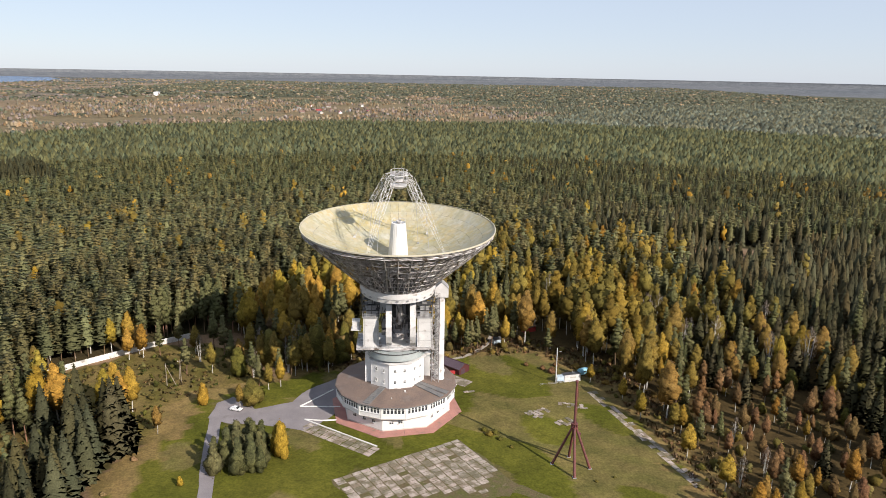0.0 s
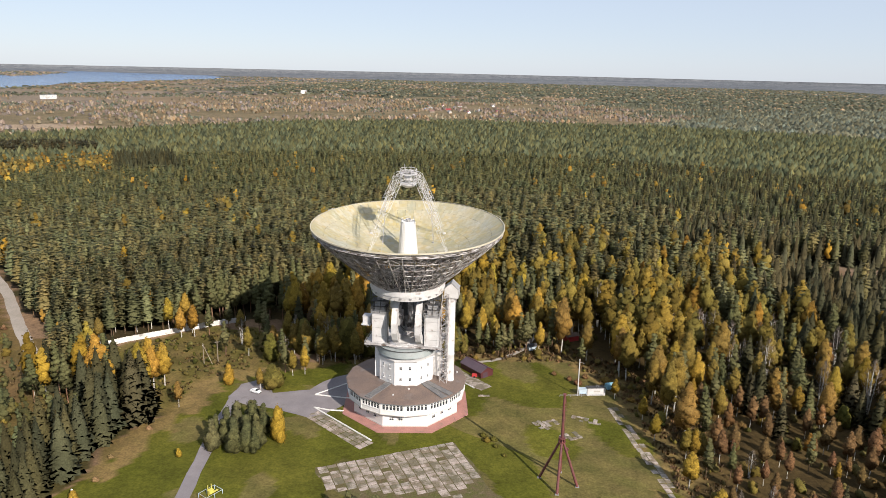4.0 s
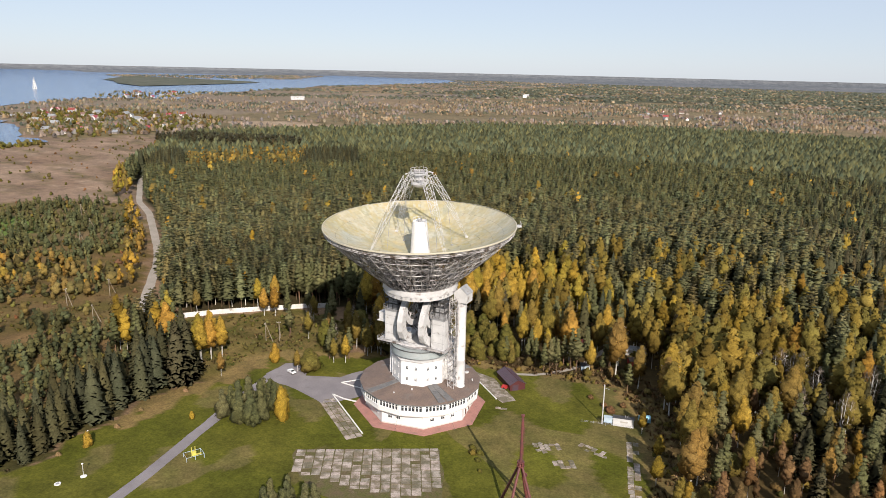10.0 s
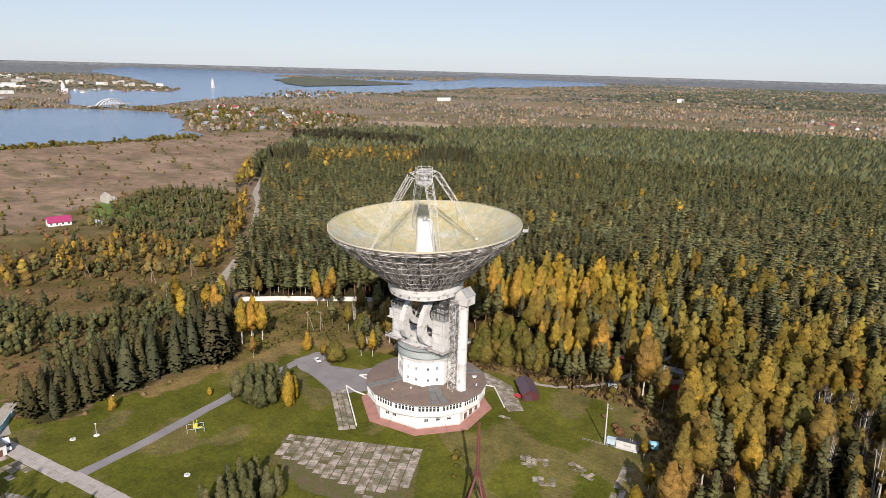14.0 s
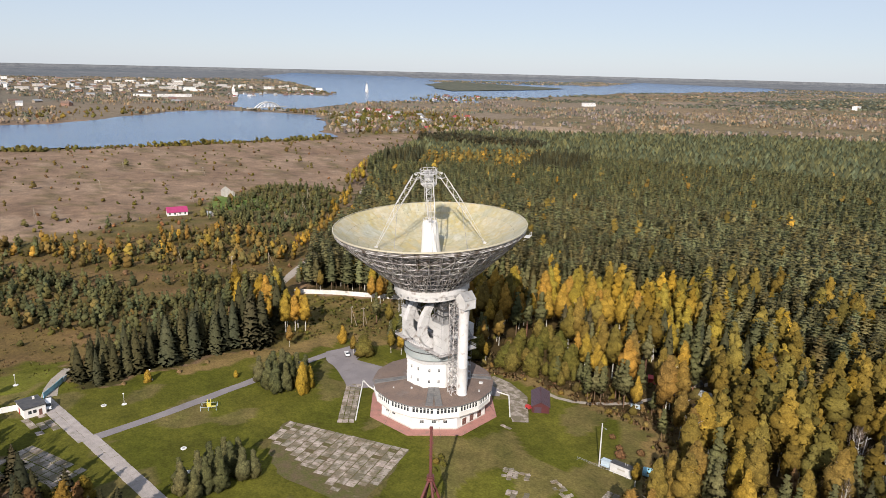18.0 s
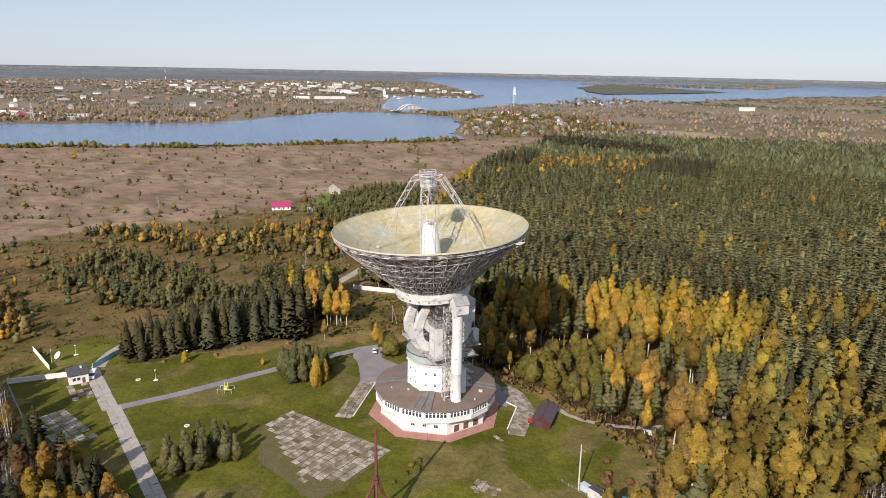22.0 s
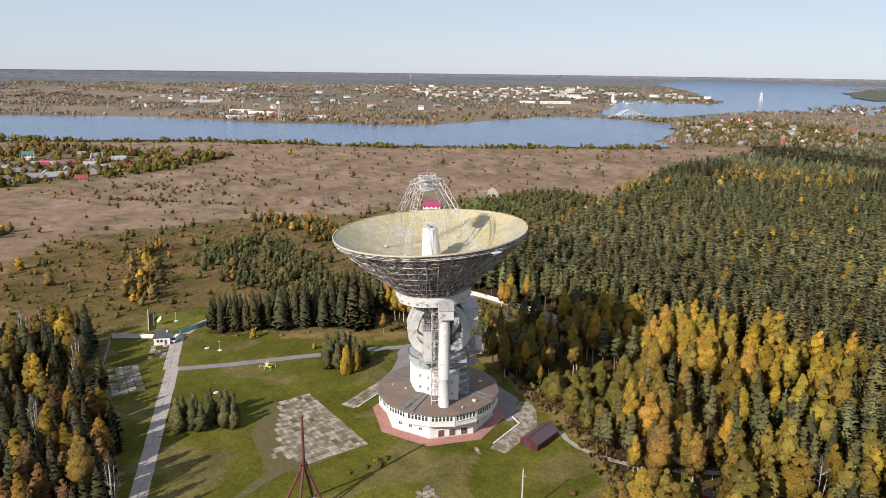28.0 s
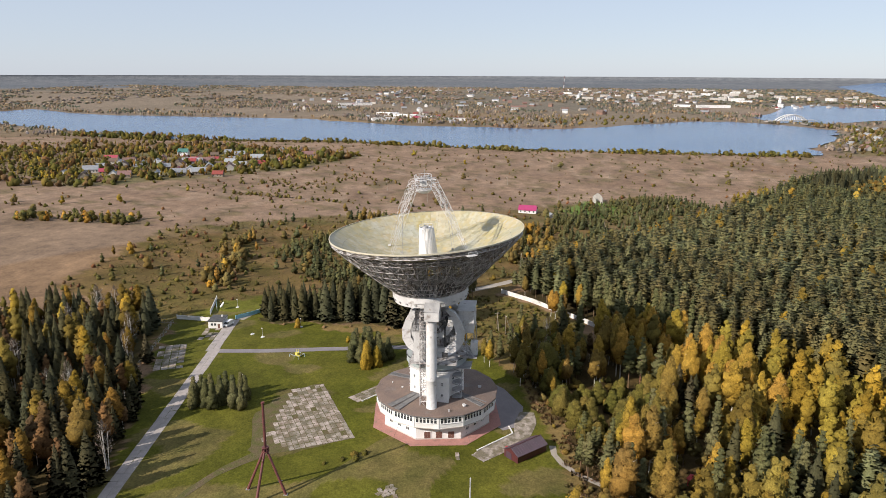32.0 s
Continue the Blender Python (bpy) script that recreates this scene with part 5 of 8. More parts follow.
def cone_tuft(seed, sides=5, kind="pine"):
    """A far tree of height 1: an uneven crown of few faces."""
    r = np.random.RandomState(seed)
    lo, wide = {"pine": (0.35, 0.15), "spruce": (0.1, 0.15), "birch": (0.2, 0.17)}[kind]
    lev = ((0.0, 0.9), (0.5, 0.85)) if kind != "spruce" else ((0.0, 1.0), (0.5, 0.6))
    v = []
    for uu, q in lev:
        for i in range(sides):
            k = wide * q * r.uniform(0.75, 1.25)
            v.append((k * math.cos(6.283 * (i + uu) / sides), k * math.sin(6.283 * (i + uu) / sides), lo + (1 - lo) * (uu + r.uniform(-0.06, 0.06))))
    v.append((r.uniform(-0.03, 0.03), r.uniform(-0.03, 0.03), 1.0))
    f = []
    for i in range(sides):
        a, b = i, (i + 1) % sides
        f += [(a, b, b + sides), (a, b + sides, a + sides)]
    f += [(sides + i, sides + (i + 1) % sides, 2 * sides) for i in range(sides)]
    v = np.array(v)
    nr = v * np.array((1, 1, 0)) / (np.hypot(v[:, 0], v[:, 1])[:, None] + 1e-3) * 0.8 + np.stack([0 * v[:, 0], 0 * v[:, 0], 0.3 + 0.8 * v[:, 2]], 1)
    return v, np.array(f), nr / np.linalg.norm(nr, axis=1)[:, None]


def scatter_mesh(name, templates, at, height, material, label, category, wide=None, warp=False):
    """One mesh of many trees: each template repeated at its share of the places."""
    r = np.random.RandomState(len(at))
    V, F, N, k = [], [], [], 0
    which = r.randint(0, len(templates), len(at))
    turn = r.uniform(0, 6.283, len(at))
    girth = height * r.uniform(0.8, 1.25, len(at)) if wide is None else wide
    for ti, (v, f, nv) in enumerate(templates):
        ids = np.nonzero(which == ti)[0]
        if not len(ids):
            continue
        c, s = np.cos(turn[ids])[:, None], np.sin(turn[ids])[:, None]
        g, h = girth[ids][:, None], height[ids][:, None]
        x = (v[None, :, 0] * c - v[None, :, 1] * s) * g + at[ids, 0][:, None]
        y = (v[None, :, 0] * s + v[None, :, 1] * c) * g + at[ids, 1][:, None]
        z = v[None, :, 2] * h + at[ids, 2][:, None]
        V.append(np.stack([x, y, z], 2).reshape(-1, 3))
        N.append(np.stack([nv[None, :, 0] * c - nv[None, :, 1] * s, nv[None, :, 0] * s + nv[None, :, 1] * c, nv[None, :, 2] + 0 * c], 2).reshape(-1, 3))
        F.append((f[None] + (np.arange(len(ids)) * len(v))[:, None, None]).reshape(-1, 3) + k)
        k += len(ids) * len(v)
    V, F, N = np.concatenate(V), np.concatenate(F), np.concatenate(N)
    if warp:
        V = far_np(V)
    me = bpy.data.meshes.new(name)
    me.vertices.add(len(V))
    me.vertices.foreach_set("co", V.astype(np.float32).ravel())
    me.loops.add(len(F) * 3)
    me.loops.foreach_set("vertex_index", F.astype(np.int32).ravel())
    me.polygons.add(len(F))
    me.polygons.foreach_set("loop_start", np.arange(0, len(F) * 3, 3, dtype=np.int32))
    me.update()
    me.normals_split_custom_set_from_vertices(N.astype(np.float32))
    shade, hue = r.uniform(0.62, 1.36, len(at)), r.uniform(-0.13, 0.13, len(at))
    each = np.stack([shade * (1 + hue), shade, shade * (1 - hue), np.ones(len(at))], 1)
    T = np.concatenate([np.repeat(each[which == ti], len(v), 0) for ti, (v, _, _) in enumerate(templates)])
    me.color_attributes.new("tint", "FLOAT_COLOR", "POINT").data.foreach_set("color", T.astype(np.float32).ravel())
    me.materials.append(material)
    ob = new(name, me)
    return tagged(ob, label, category, "", "stuff")


def mesh_vf(name, v, f, nr, material):
    me = bpy.data.meshes.new(name)
    me.from_pydata(v.tolist(), [], f.tolist())
    me.normals_split_custom_set_from_vertices(nr.astype(np.float32))
    me.color_attributes.new("tint", "FLOAT_COLOR", "POINT").data.foreach_set("color", np.ones(4 * len(v), np.float32))
    me.materials.append(material)
    return me


def grid_points(x0, x1, y0, y1, step, jitter, seed):
    r = np.random.RandomState(seed)
    gx, gy = np.meshgrid(np.arange(x0, x1, step), np.arange(y0, y1, step))
    p = np.stack([gx.ravel(), gy.ravel()], 1).astype(float)
    return p + r.uniform(-jitter, jitter, p.shape) * step, r


def in_view(x, y):
    """The part of the land that the flight looks over."""
    a = np.degrees(np.arctan2(-(x - 120), y + 235))     # turned left of north, from the flight's start
    b = np.degrees(np.arctan2(-(x - 240), y - 60))
    return (a > -52) & (b < 140)


def near_way(x, y, pts, w):
    """Points within w of a line."""
    hit = np.zeros(len(x), bool)
    for (x0, y0), (x1, y1) in zip(pts[:-1], pts[1:]):
        dx, dy = x1 - x0, y1 - y0
        t = np.clip(((x - x0) * dx + (y - y0) * dy) / (dx * dx + dy * dy), 0, 1)
        hit |= np.hypot(x - x0 - t * dx, y - y0 - t * dy) < w
    return hit


ROAD_W = [(-140, -4), (-151, 10), (-187, 48), (-246, 105), (-344, 183), (-390, 212), (-480, 290), (-640, 480)]
WALL_W = [(-143, 21), (-129, 37), (-101, 62), (-89, 72)]
BEHIND = [(-99, -20), (-128, -24), (-140, -4), (-136, 7), (-113, 5), (-104, -5)]


def blob(x, y, cx, cy, rx, ry=None):
    return np.exp(-((x - cx) / rx) ** 2 - ((y - cy) / (ry or rx)) ** 2)


def species_near(x, y, r):
    """Which trees grow where: arrays of kind names ('' for none) for the woods round the clearing, in stands of one kind."""
    n = len(x)
    kind = np.full(n, "", dtype="<U8")
    u = r.uniform(0, 1, n)
    w1 = wobble(x, y, 60, 41)
    pine = inside(PINES, x, y)
    stand = wobble(x, y, 130, 47) > 1.15
    kind[pine] = np.where(u < np.where(stand, 0.8, 0.988), "pine", np.where(u < 0.996, "birch_o", "birch_y"))[pine]
    east = pine & (x + 30 * w1 > 120) & (r.uniform(0, 1, n) < 0.6) & (kind == "pine")
    kind[east] = "spruce"
    ol = inside(OLIVES, x, y)
    kind[ol] = np.select([u < 0.45, u < 0.48], ["birch_o", "birch_y"], "pine")[ol]
    for poly in OLD_PINES:
        kind[inside(poly, x, y)] = "spruce"
    names = np.array(["birch_y", "birch_o", "aspen", "bare", "green", "pine", "spruce", "rust"])
    south_east = blob(x, y, 128, -30, 42, 58)
    base = np.array([0.0, 0.6, -0.75, -1.2, -1.2, 0.42, -0.5, -1.5])[None] + np.zeros((n, 8))
    yl, wi = inside(YELLOWS, x, y), inside(WILLOWS, x, y)
    big = blob(x, y, 88, 64, 20, 24)
    base[:, 0] += 3.0 * yl + 0.5 * blob(x, y, 20, 80, 30) + 0.3 * south_east - 0.7 * (x > 110) + 2.0 * blob(x, y, 196, 190, 30, 11)
    base[:, 1] += 0.9 * yl + 3.6 * big + 0.6 * blob(x, y, 120, 110, 45) - 0.5 * south_east
    base[:, 2] += 0.8 * blob(x, y, 30, 85, 22) + 1.0 * south_east + 0.5 * (x > 100)
    base[:, 7] += 2.9 * south_east + 1.0 * (x > 105)
    base[:, 3] += 3.2 * blob(x, y, 122, 70, 20, 24) + 2.0 * blob(x, y, 155, 60, 20) + 1.7 * south_east
    base[:, 4] += 5.0 * wi + 2.0 * south_east + 0.6 * blob(x, y, 80, 20, 20)
    base[:, 5] += 2.6 * blob(x, y, 28, 52, 15, 10) + 1.0 * (x > 172) + 1.0 * blob(x, y, 100, 190, 70, 40) - 1.6 * big - 1.0 * yl
    base[:, 6] += 2.8 * (x > 172) + 1.1 * (x > 115) + 1.3 * blob(x, y, 170, 130, 28) - 1.2 * big - 0.8 * yl
    base += np.stack([0.85 * wobble(x, y, 34, 300 + i) for i in range(8)], 1)
    base += -0.5 * np.log(-np.log(r.uniform(0.001, 0.999, (n, 8))))
    bz = inside(BIRCHES, x, y)
    kind[bz] = np.where(u < 0.07 + 0.05 * w1 + 0.12 * south_east, "", names[np.argmax(base, 1)])[bz]
    gz = inside(GROVE, x, y)
    kind[gz] = np.select([u < 0.5, u < 0.7, u < 0.85], ["birch_y", "aspen", "birch_o"], "pine")[gz]
    sz = inside(SOUTH, x, y)
    kind[sz] = np.select([u < 0.44, u < 0.55 + 0.08 * w1, u < 0.6 + 0.08 * w1, u < 0.8, u < 0.9], ["spruce", "aspen", "birch_y", "rust", "bare"], "birch_o")[sz]
    bw = inside(BEHIND, x, y)
    kind[bw] = np.select([u < 0.45, u < 0.75], ["pine", "spruce"], "birch_y")[bw]
    kind[inside(SPRUCES, x, y)] = "spruce"
    kind[inside(CLEAR, x, y) | (inside(MEADOW, x, y) & ~bw)] = ""
    kind[inside(YOUNG, x, y) & ~bw & ~sz & ~inside(SPRUCES, x, y)] = ""
    kind[near_way(x, y, ROAD_W, 5.5) | near_way(x, y, WALL_W, 5)] = ""
    kind[(np.hypot(x - 70, y - 27) < 11) | (np.hypot(x - 64, y - 67) < 9.5) | (np.hypot(x - 36, y - 85) < 8.5)] = ""
    return kind


TALL = {"pine": 20.5, "spruce": 20, "birch_y": 20.5, "birch_o": 21, "aspen": 18, "bare": 18, "green": 8.5, "rust": 15}


def tall_at(kd, x, y, r):
    """Heights of trees of one kind at the places x, y."""
    h = TALL[kd] * (r.uniform(0.84, 1.14, len(x)) if kd in ("pine", "spruce") else r.uniform(0.66, 1.24, len(x)))
    h *= 1 + 0.16 * blob(x, y, 88, 64, 22, 26) - 0.42 * blob(x, y, 124, -35, 38, 58)
    for poly in OLD_PINES:
        h *= np.where(inside(poly, x, y), 1.25, 1.0)
    h *= np.where(inside(SPRUCES, x, y), 0.78 + 0.42 * np.clip((y + 92) / 60, 0, 1), 1.0)
    low = (y > 30) & (x < 80) & (x > -45) & (np.hypot(x - CX, y - CY) < 95) & (kd != "green")
    return h * np.where(low, np.clip((np.hypot(x - CX, y - CY) - 15) / 62, 0.55, 1.0), 1.0)


# the wide pine forest and the woods past the clearing's edge, as masses
p, r = grid_points(-760, 560, -330, 760, 5.5, 0.42, 3)
leafy = inside(BIRCHES, p[:, 0], p[:, 1]) | inside(GROVE, p[:, 0], p[:, 1]) | inside(SOUTH, p[:, 0], p[:, 1])
p2, r = grid_points(-90, 330, -310, 250, 6.6, 0.44, 8)
leafy2 = inside(BIRCHES, p2[:, 0], p2[:, 1]) | inside(GROVE, p2[:, 0], p2[:, 1]) | inside(SOUTH, p2[:, 0], p2[:, 1])
p = np.concatenate([p[~leafy], p2[leafy2]])
d = np.hypot(p[:, 0] - CX, p[:, 1] - CY)
kind = species_near(p[:, 0], p[:, 1], r)
keep = (kind != "") & in_view(p[:, 0], p[:, 1]) & (d < 640)
p, kind, d = p[keep], kind[keep], d[keep]
# the trees nearest the lawn and the flight stand alone; the rest are masses
rank = np.minimum(d, np.hypot(p[:, 0] - 150, p[:, 1] + 60) * 0.8)
alone = np.zeros(len(p), bool)
for kds in (("pine",), ("spruce",), ("birch_y",), ("birch_o",), ("aspen",), ("bare",), ("green",), ("rust",)):
    ids = np.nonzero(np.isin(kind, kds))[0]
    alone[ids[np.argsort(rank[ids])[:70 if kds[0] in ("birch_y", "birch_o") else 50 if kds[0] == "rust" else 125]]] = True
NEAR_P, NEAR_K = p[alone], kind[alone]
p, kind, d = p[~alone], kind[~alone], d[~alone]
LEAFMAT = {"pine": (L_PINE, "pine"), "spruce": (L_SPRUCE, "spruce"), "birch_y": (L_YELLOW, "birch"), "birch_o": (L_OLIVE, "birch"), "aspen": (L_ORANGE, "birch"),
           "bare": (M_TWIG, "bare"), "rust": (L_RUST, "birch"), "green": (L_GREEN, "round"), "young": (L_YOUNG, "young"), "golden": (L_GOLD, "round")}
WORD = {"pine": "dense dark green pine forest", "spruce": "dark green spruce wood", "birch_y": "yellow autumn birches", "birch_o": "olive autumn birches", "aspen": "orange autumn aspens",
        "bare": "leafless grey birches", "rust": "rust-brown half-bare birches", "green": "green broadleaved trees"}


def pole_tree(seed):
    """A bare stem of height 1 with a slight bend."""
    s = Shape().tube((0, 0, 0), (0.006 * seed, 0.01, 0.4), 0.0085, 4, 0.007, False).tube((0.006 * seed, 0.01, 0.4), (0, 0, 0.85), 0.007, 4, 0.002, False)
    v = np.array(s.v)
    nr = v * np.array((1, 1, 0)) + np.array((0, 0, 1e-4))
    return v, np.array([t for q in s.f for t in ((q[0], q[1], q[2]), (q[0], q[2], q[3]))]), nr / np.linalg.norm(nr, axis=1)[:, None]


for band, (d0, d1, n) in {"near": (0, 215, 230), "mid": (215, 370, 36), "back": (370, 700, 10)}.items():
    for kd, (lm, shp) in [q for q in LEAFMAT.items() if q[0] not in ("young", "golden")]:
        sel = (kind == kd) & (d >= d0) & (d < d1)
        if sel.sum() < 3:
            continue
        q = np.concatenate([p[sel], np.zeros((sel.sum(), 1))], 1)
        hh = tall_at(kd, q[:, 0], q[:, 1], r)
        tpl = [crown_cloud(shp, n if kd in ("pine", "spruce") else int(n * 1.25), 100 + i, (0.026 if kd == "spruce" else 0.02) if n > 100 else 0.034 if n > 25 else 0.055) for i in range(6)]
        scatter_mesh("forest" if shp in ("pine", "spruce") else "wood", tpl, q, hh, lm, WORD[kd] + {"near": " round the clearing", "mid": " beyond the clearing", "back": " further off"}[band], "forest", hh * r.uniform(0.9, 1.25, sel.sum()))
        if band == "near" and shp in ("pine", "birch", "bare"):
            scatter_mesh("stems", [pole_tree(i) for i in range(3)], q, hh, M_BARK if shp == "pine" else M_BIRCH, ("brown pine stems" if shp == "pine" else "pale birch stems") + " in the wood round the clearing", "forest", hh)
# far forest, paler and bluer by distance: haze painted into the needles
for step, d0, d1, lm, gw in ((7.6, 640, 1250, L_HAZEMID, 1.25), (12.5, 1250, 9000, L_HAZEGREEN, 1.9)):
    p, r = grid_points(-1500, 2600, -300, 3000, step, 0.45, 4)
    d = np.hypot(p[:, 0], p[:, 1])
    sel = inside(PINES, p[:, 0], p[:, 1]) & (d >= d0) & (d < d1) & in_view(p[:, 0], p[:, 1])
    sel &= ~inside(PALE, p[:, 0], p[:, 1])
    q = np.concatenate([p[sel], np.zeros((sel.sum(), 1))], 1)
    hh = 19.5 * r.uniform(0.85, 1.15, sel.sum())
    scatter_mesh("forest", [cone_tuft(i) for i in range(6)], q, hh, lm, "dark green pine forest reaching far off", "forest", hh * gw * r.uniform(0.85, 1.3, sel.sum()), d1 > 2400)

# trees round the clearing, each a thing
PROTO = {}


def tree_proto(kd, i):
    lm, shp = LEAFMAT[kd]
    n = {"pine": 620, "spruce": 620, "birch": 900, "bare": 420, "young": 620, "round": 640}[shp]
    v, f, nr = crown_cloud(shp, n, 500 + i, {"pine": 0.015, "spruce": 0.019, "birch": 0.0115, "bare": 0.014, "young": 0.02, "round": 0.024}[shp])
    crown = mesh_vf("crown", v, f, nr, lm)
    r = random.Random(i)
    s = Shape()
    top = 0.92 if shp != "pine" else 0.85
    lean = (r.uniform(-0.02, 0.02), r.uniform(-0.02, 0.02))
    s.tube((0, 0, -0.02), (lean[0], lean[1], 0.45), 0.011, 6, 0.008)
    s.tube((lean[0], lean[1], 0.45), (0, 0, top), 0.008, 5, 0.002)
    if shp == "bare":
        for k in range(3):
            a = k * 2.1 + r.uniform(0, 1)
            s.tube((0.02 * math.cos(a), 0.02 * math.sin(a), -0.02), (0.07 * math.cos(a), 0.07 * math.sin(a), r.uniform(0.7, 0.9)), 0.011, 4, 0.003)
    for k in range(9 if shp != "spruce" else 4):
        z, a = r.uniform(0.35, 0.8), r.uniform(0, 6.28)
        ln = r.uniform(0.06, 0.12)
        s.tube((lean[0] * 0.6, lean[1] * 0.6, z), (ln * math.cos(a), ln * math.sin(a), z + ln * (0.9 if shp != "pine" else 0.4)), 0.003, 3, 0.001, False)
    trunk = s.mesh("trunk")
    trunk.materials.append(M_BIRCH if shp in ("birch", "bare", "round") else M_BARK)
    return trunk, crown


TREE_NAME = {"pine": ("pine_tree", "tall dark green pine with a bare brown trunk"), "spruce": ("spruce_tree", "dark green spruce at the edge of the lawn"),
             "birch_y": ("birch_tree", "tall birch with bright yellow autumn leaves"), "birch_o": ("birch_tree", "tall birch with olive and yellow leaves"),
             "aspen": ("aspen_tree", "aspen with orange autumn leaves"), "rust": ("birch_tree", "half-bare birch with rust-brown leaves"), "bare": ("bare_tree", "leafless pale grey birch among the trees"),
             "green": ("broadleaf_tree", "broadleaved tree still in green leaf"), "young": ("pine_tree", "bushy young green pine"), "golden": ("birch_tree", "low bushy birch with golden autumn leaves")}


def plant(kd, x, y, h, girth=1.0, label=""):
    key = (kd, random.randrange(4))
    if key not in PROTO:
        PROTO[key] = tree_proto(*key)
    trunk, crown = PROTO[key]
    name, lab = TREE_NAME[kd]
    e = new(name)
    e.empty_display_size = 0.5
    e.matrix_basis = Matrix.Translation((x, y, 0)) @ Matrix.Rotation(random.uniform(0, 6.28), 4, "Z") @ Matrix.Diagonal((h * girth, h * girth, h, 1))
    tagged(e, label or lab, "tree", TREE_NAME[kd][0].replace("_", " ") + "s round the clearing")
    for nm, me in (("trunk", trunk), ("crown", crown)):
        o = new(nm, me)
        o.parent = e
    return e


NEAR_H = np.zeros(len(NEAR_P))
for kd in TALL:
    sel = NEAR_K == kd
    NEAR_H[sel] = tall_at(kd, NEAR_P[sel, 0], NEAR_P[sel, 1], r)
for (x, y), kd, h in zip(NEAR_P.tolist(), NEAR_K.tolist(), NEAR_H.tolist()):
    plant(kd, x, y, h, random.uniform(0.9, 1.25))


# ---- the yard: slabs, kerbs, sheds, mast, cars ----
def slab_mesh(w, l, h, seed, chip=0.93):
    """A worn concrete slab with a chipped outline and bevelled top."""
    r = random.Random(seed)
    o = []
    for (x, y) in ((-0.5, -0.5), (0, -0.5), (0.5, -0.5), (0.5, 0), (0.5, 0.5), (0, 0.5), (-0.5, 0.5), (-0.5, 0)):
        o.append((x * w * r.uniform(chip, 1.0), y * l * r.uniform(chip, 1.0)))
    n = 8
    v = [(x, y, -0.1) for x, y in o] + [(x, y, h - 0.03) for x, y in o] + [(x * 0.97, y * 0.97, h + r.uniform(-0.01, 0.01)) for x, y in o]
    f = [(i, (i + 1) % n, n + (i + 1) % n, n + i) for i in range(n)] + [(n + i, n + (i + 1) % n, 2 * n + (i + 1) % n, 2 * n + i) for i in range(n)] + [tuple(range(2 * n, 3 * n))]
    me = Shape().add(v, f).mesh("slab")
    me.materials.append(M_ROADSLAB if chip > 0.98 else M_SLAB)
    return me


def slab_rows(name, label, origin, u, nu, nv, w, l, keep, seed, z=0.06, skew=0.03, lift=0.05, drop=None, tight=False):
    """A paved area of separate slabs: nu along u, nv across."""
    r = random.Random(seed)
    top = tagged(new(name), label, "paving", "", "structure")
    top.empty_display_size = 0.5
    ux, uy = u
    k = math.hypot(ux, uy)
    ux, uy = ux / k, uy / k
    vx, vy = uy, -ux
    ms = [slab_mesh(w * (0.99 if tight else 0.935), l * (0.99 if tight else 0.935), z, seed * 10 + i, 0.995 if tight else 0.93) for i in range(5)]
    ang = math.degrees(math.atan2(uy, ux))
    for i in range(nu):
        for j in range(nv):
            if r.random() > keep(i / max(1, nu - 1), j / max(1, nv - 1)):
                continue
            a, b = (i + 0.5 + (0.5 if j % 2 and drop else 0)) * w, (j + 0.5) * l
            x, y = origin[0] + ux * a + vx * b, origin[1] + uy * a + vy * b
            o = part("slab", ms[r.randrange(5)], None, top)
            o.matrix_basis = pose(x + r.uniform(-0.06, 0.06), y + r.uniform(-0.06, 0.06), r.uniform(-0.02, lift * 0.5), r.uniform(-0.8, 0.8), r.uniform(-0.8, 0.8), ang + r.uniform(-1, 1) * skew * 57)
    return top


sheet("slab_bed", wavy([(-19.5, -43), (19.5, -20.5), (36, -49), (30, -53), (8, -60), (-4, -57), (-15, -50)], 0.9, 5, 17), M_DIRT_G, "dirty moss-grown bed of the slab yard", "ground", 0.035)
slab_rows("slab_yard", "old cracked concrete slab yard overgrown with grass", (-19, -42.5), (0.866, 0.5), 15, 16, 2.95, 1.8,
          lambda s, t: 0.0 if t > 0.42 + 0.75 * s or (s > 0.82 and t > 1.75 - s) else 0.97 - 0.25 * (s < 0.1) - 0.3 * (t > 0.85) - 0.15 * (math.sin(s * 9 + t * 14) > 0.8), 21, 0.07, 0.035, 0.07)
slab_rows("slab_walk", "pale concrete slab walk beside a white kerb", (-29.8, -7.9), (25.1, -18.5), 10, 3, 3.0, 1.9, lambda s, t: 0.99, 22, 0.08, 0.01)
slab_rows("slab_road", "pale concrete slab road across the lawn", (-47, -96.6), (107, 17), 32, 2, 4.4, 2.5, lambda s, t: 1.0, 23, 0.07, 0.002, 0.02, None, True)
slab_rows("gate_road", "pale concrete road to the gate", (-84, -103.6), (37, 6.2), 9, 2, 4.4, 2.7, lambda s, t: 1.0, 24, 0.07, 0.002, 0.02, None, True)
slab_rows("slab_path", "broken concrete slab path along the wood's edge", (74.5, 14), (15, -61), 26, 2, 2.5, 2.0, lambda s, t: 0.86, 25, 0.06, 0.06)
slab_rows("slab_pad", "square of old concrete slabs by the fence", (-51, -114), (27, 11.5), 9, 4, 3.0, 2.9, lambda s, t: 0.92, 26, 0.07, 0.03)
slab_rows("slab_patch", "worn concrete patch by the gatehouse", (-72, -107.5), (16, 3), 5, 3, 3.0, 2.4, lambda s, t: 0.7, 27, 0.06, 0.08)
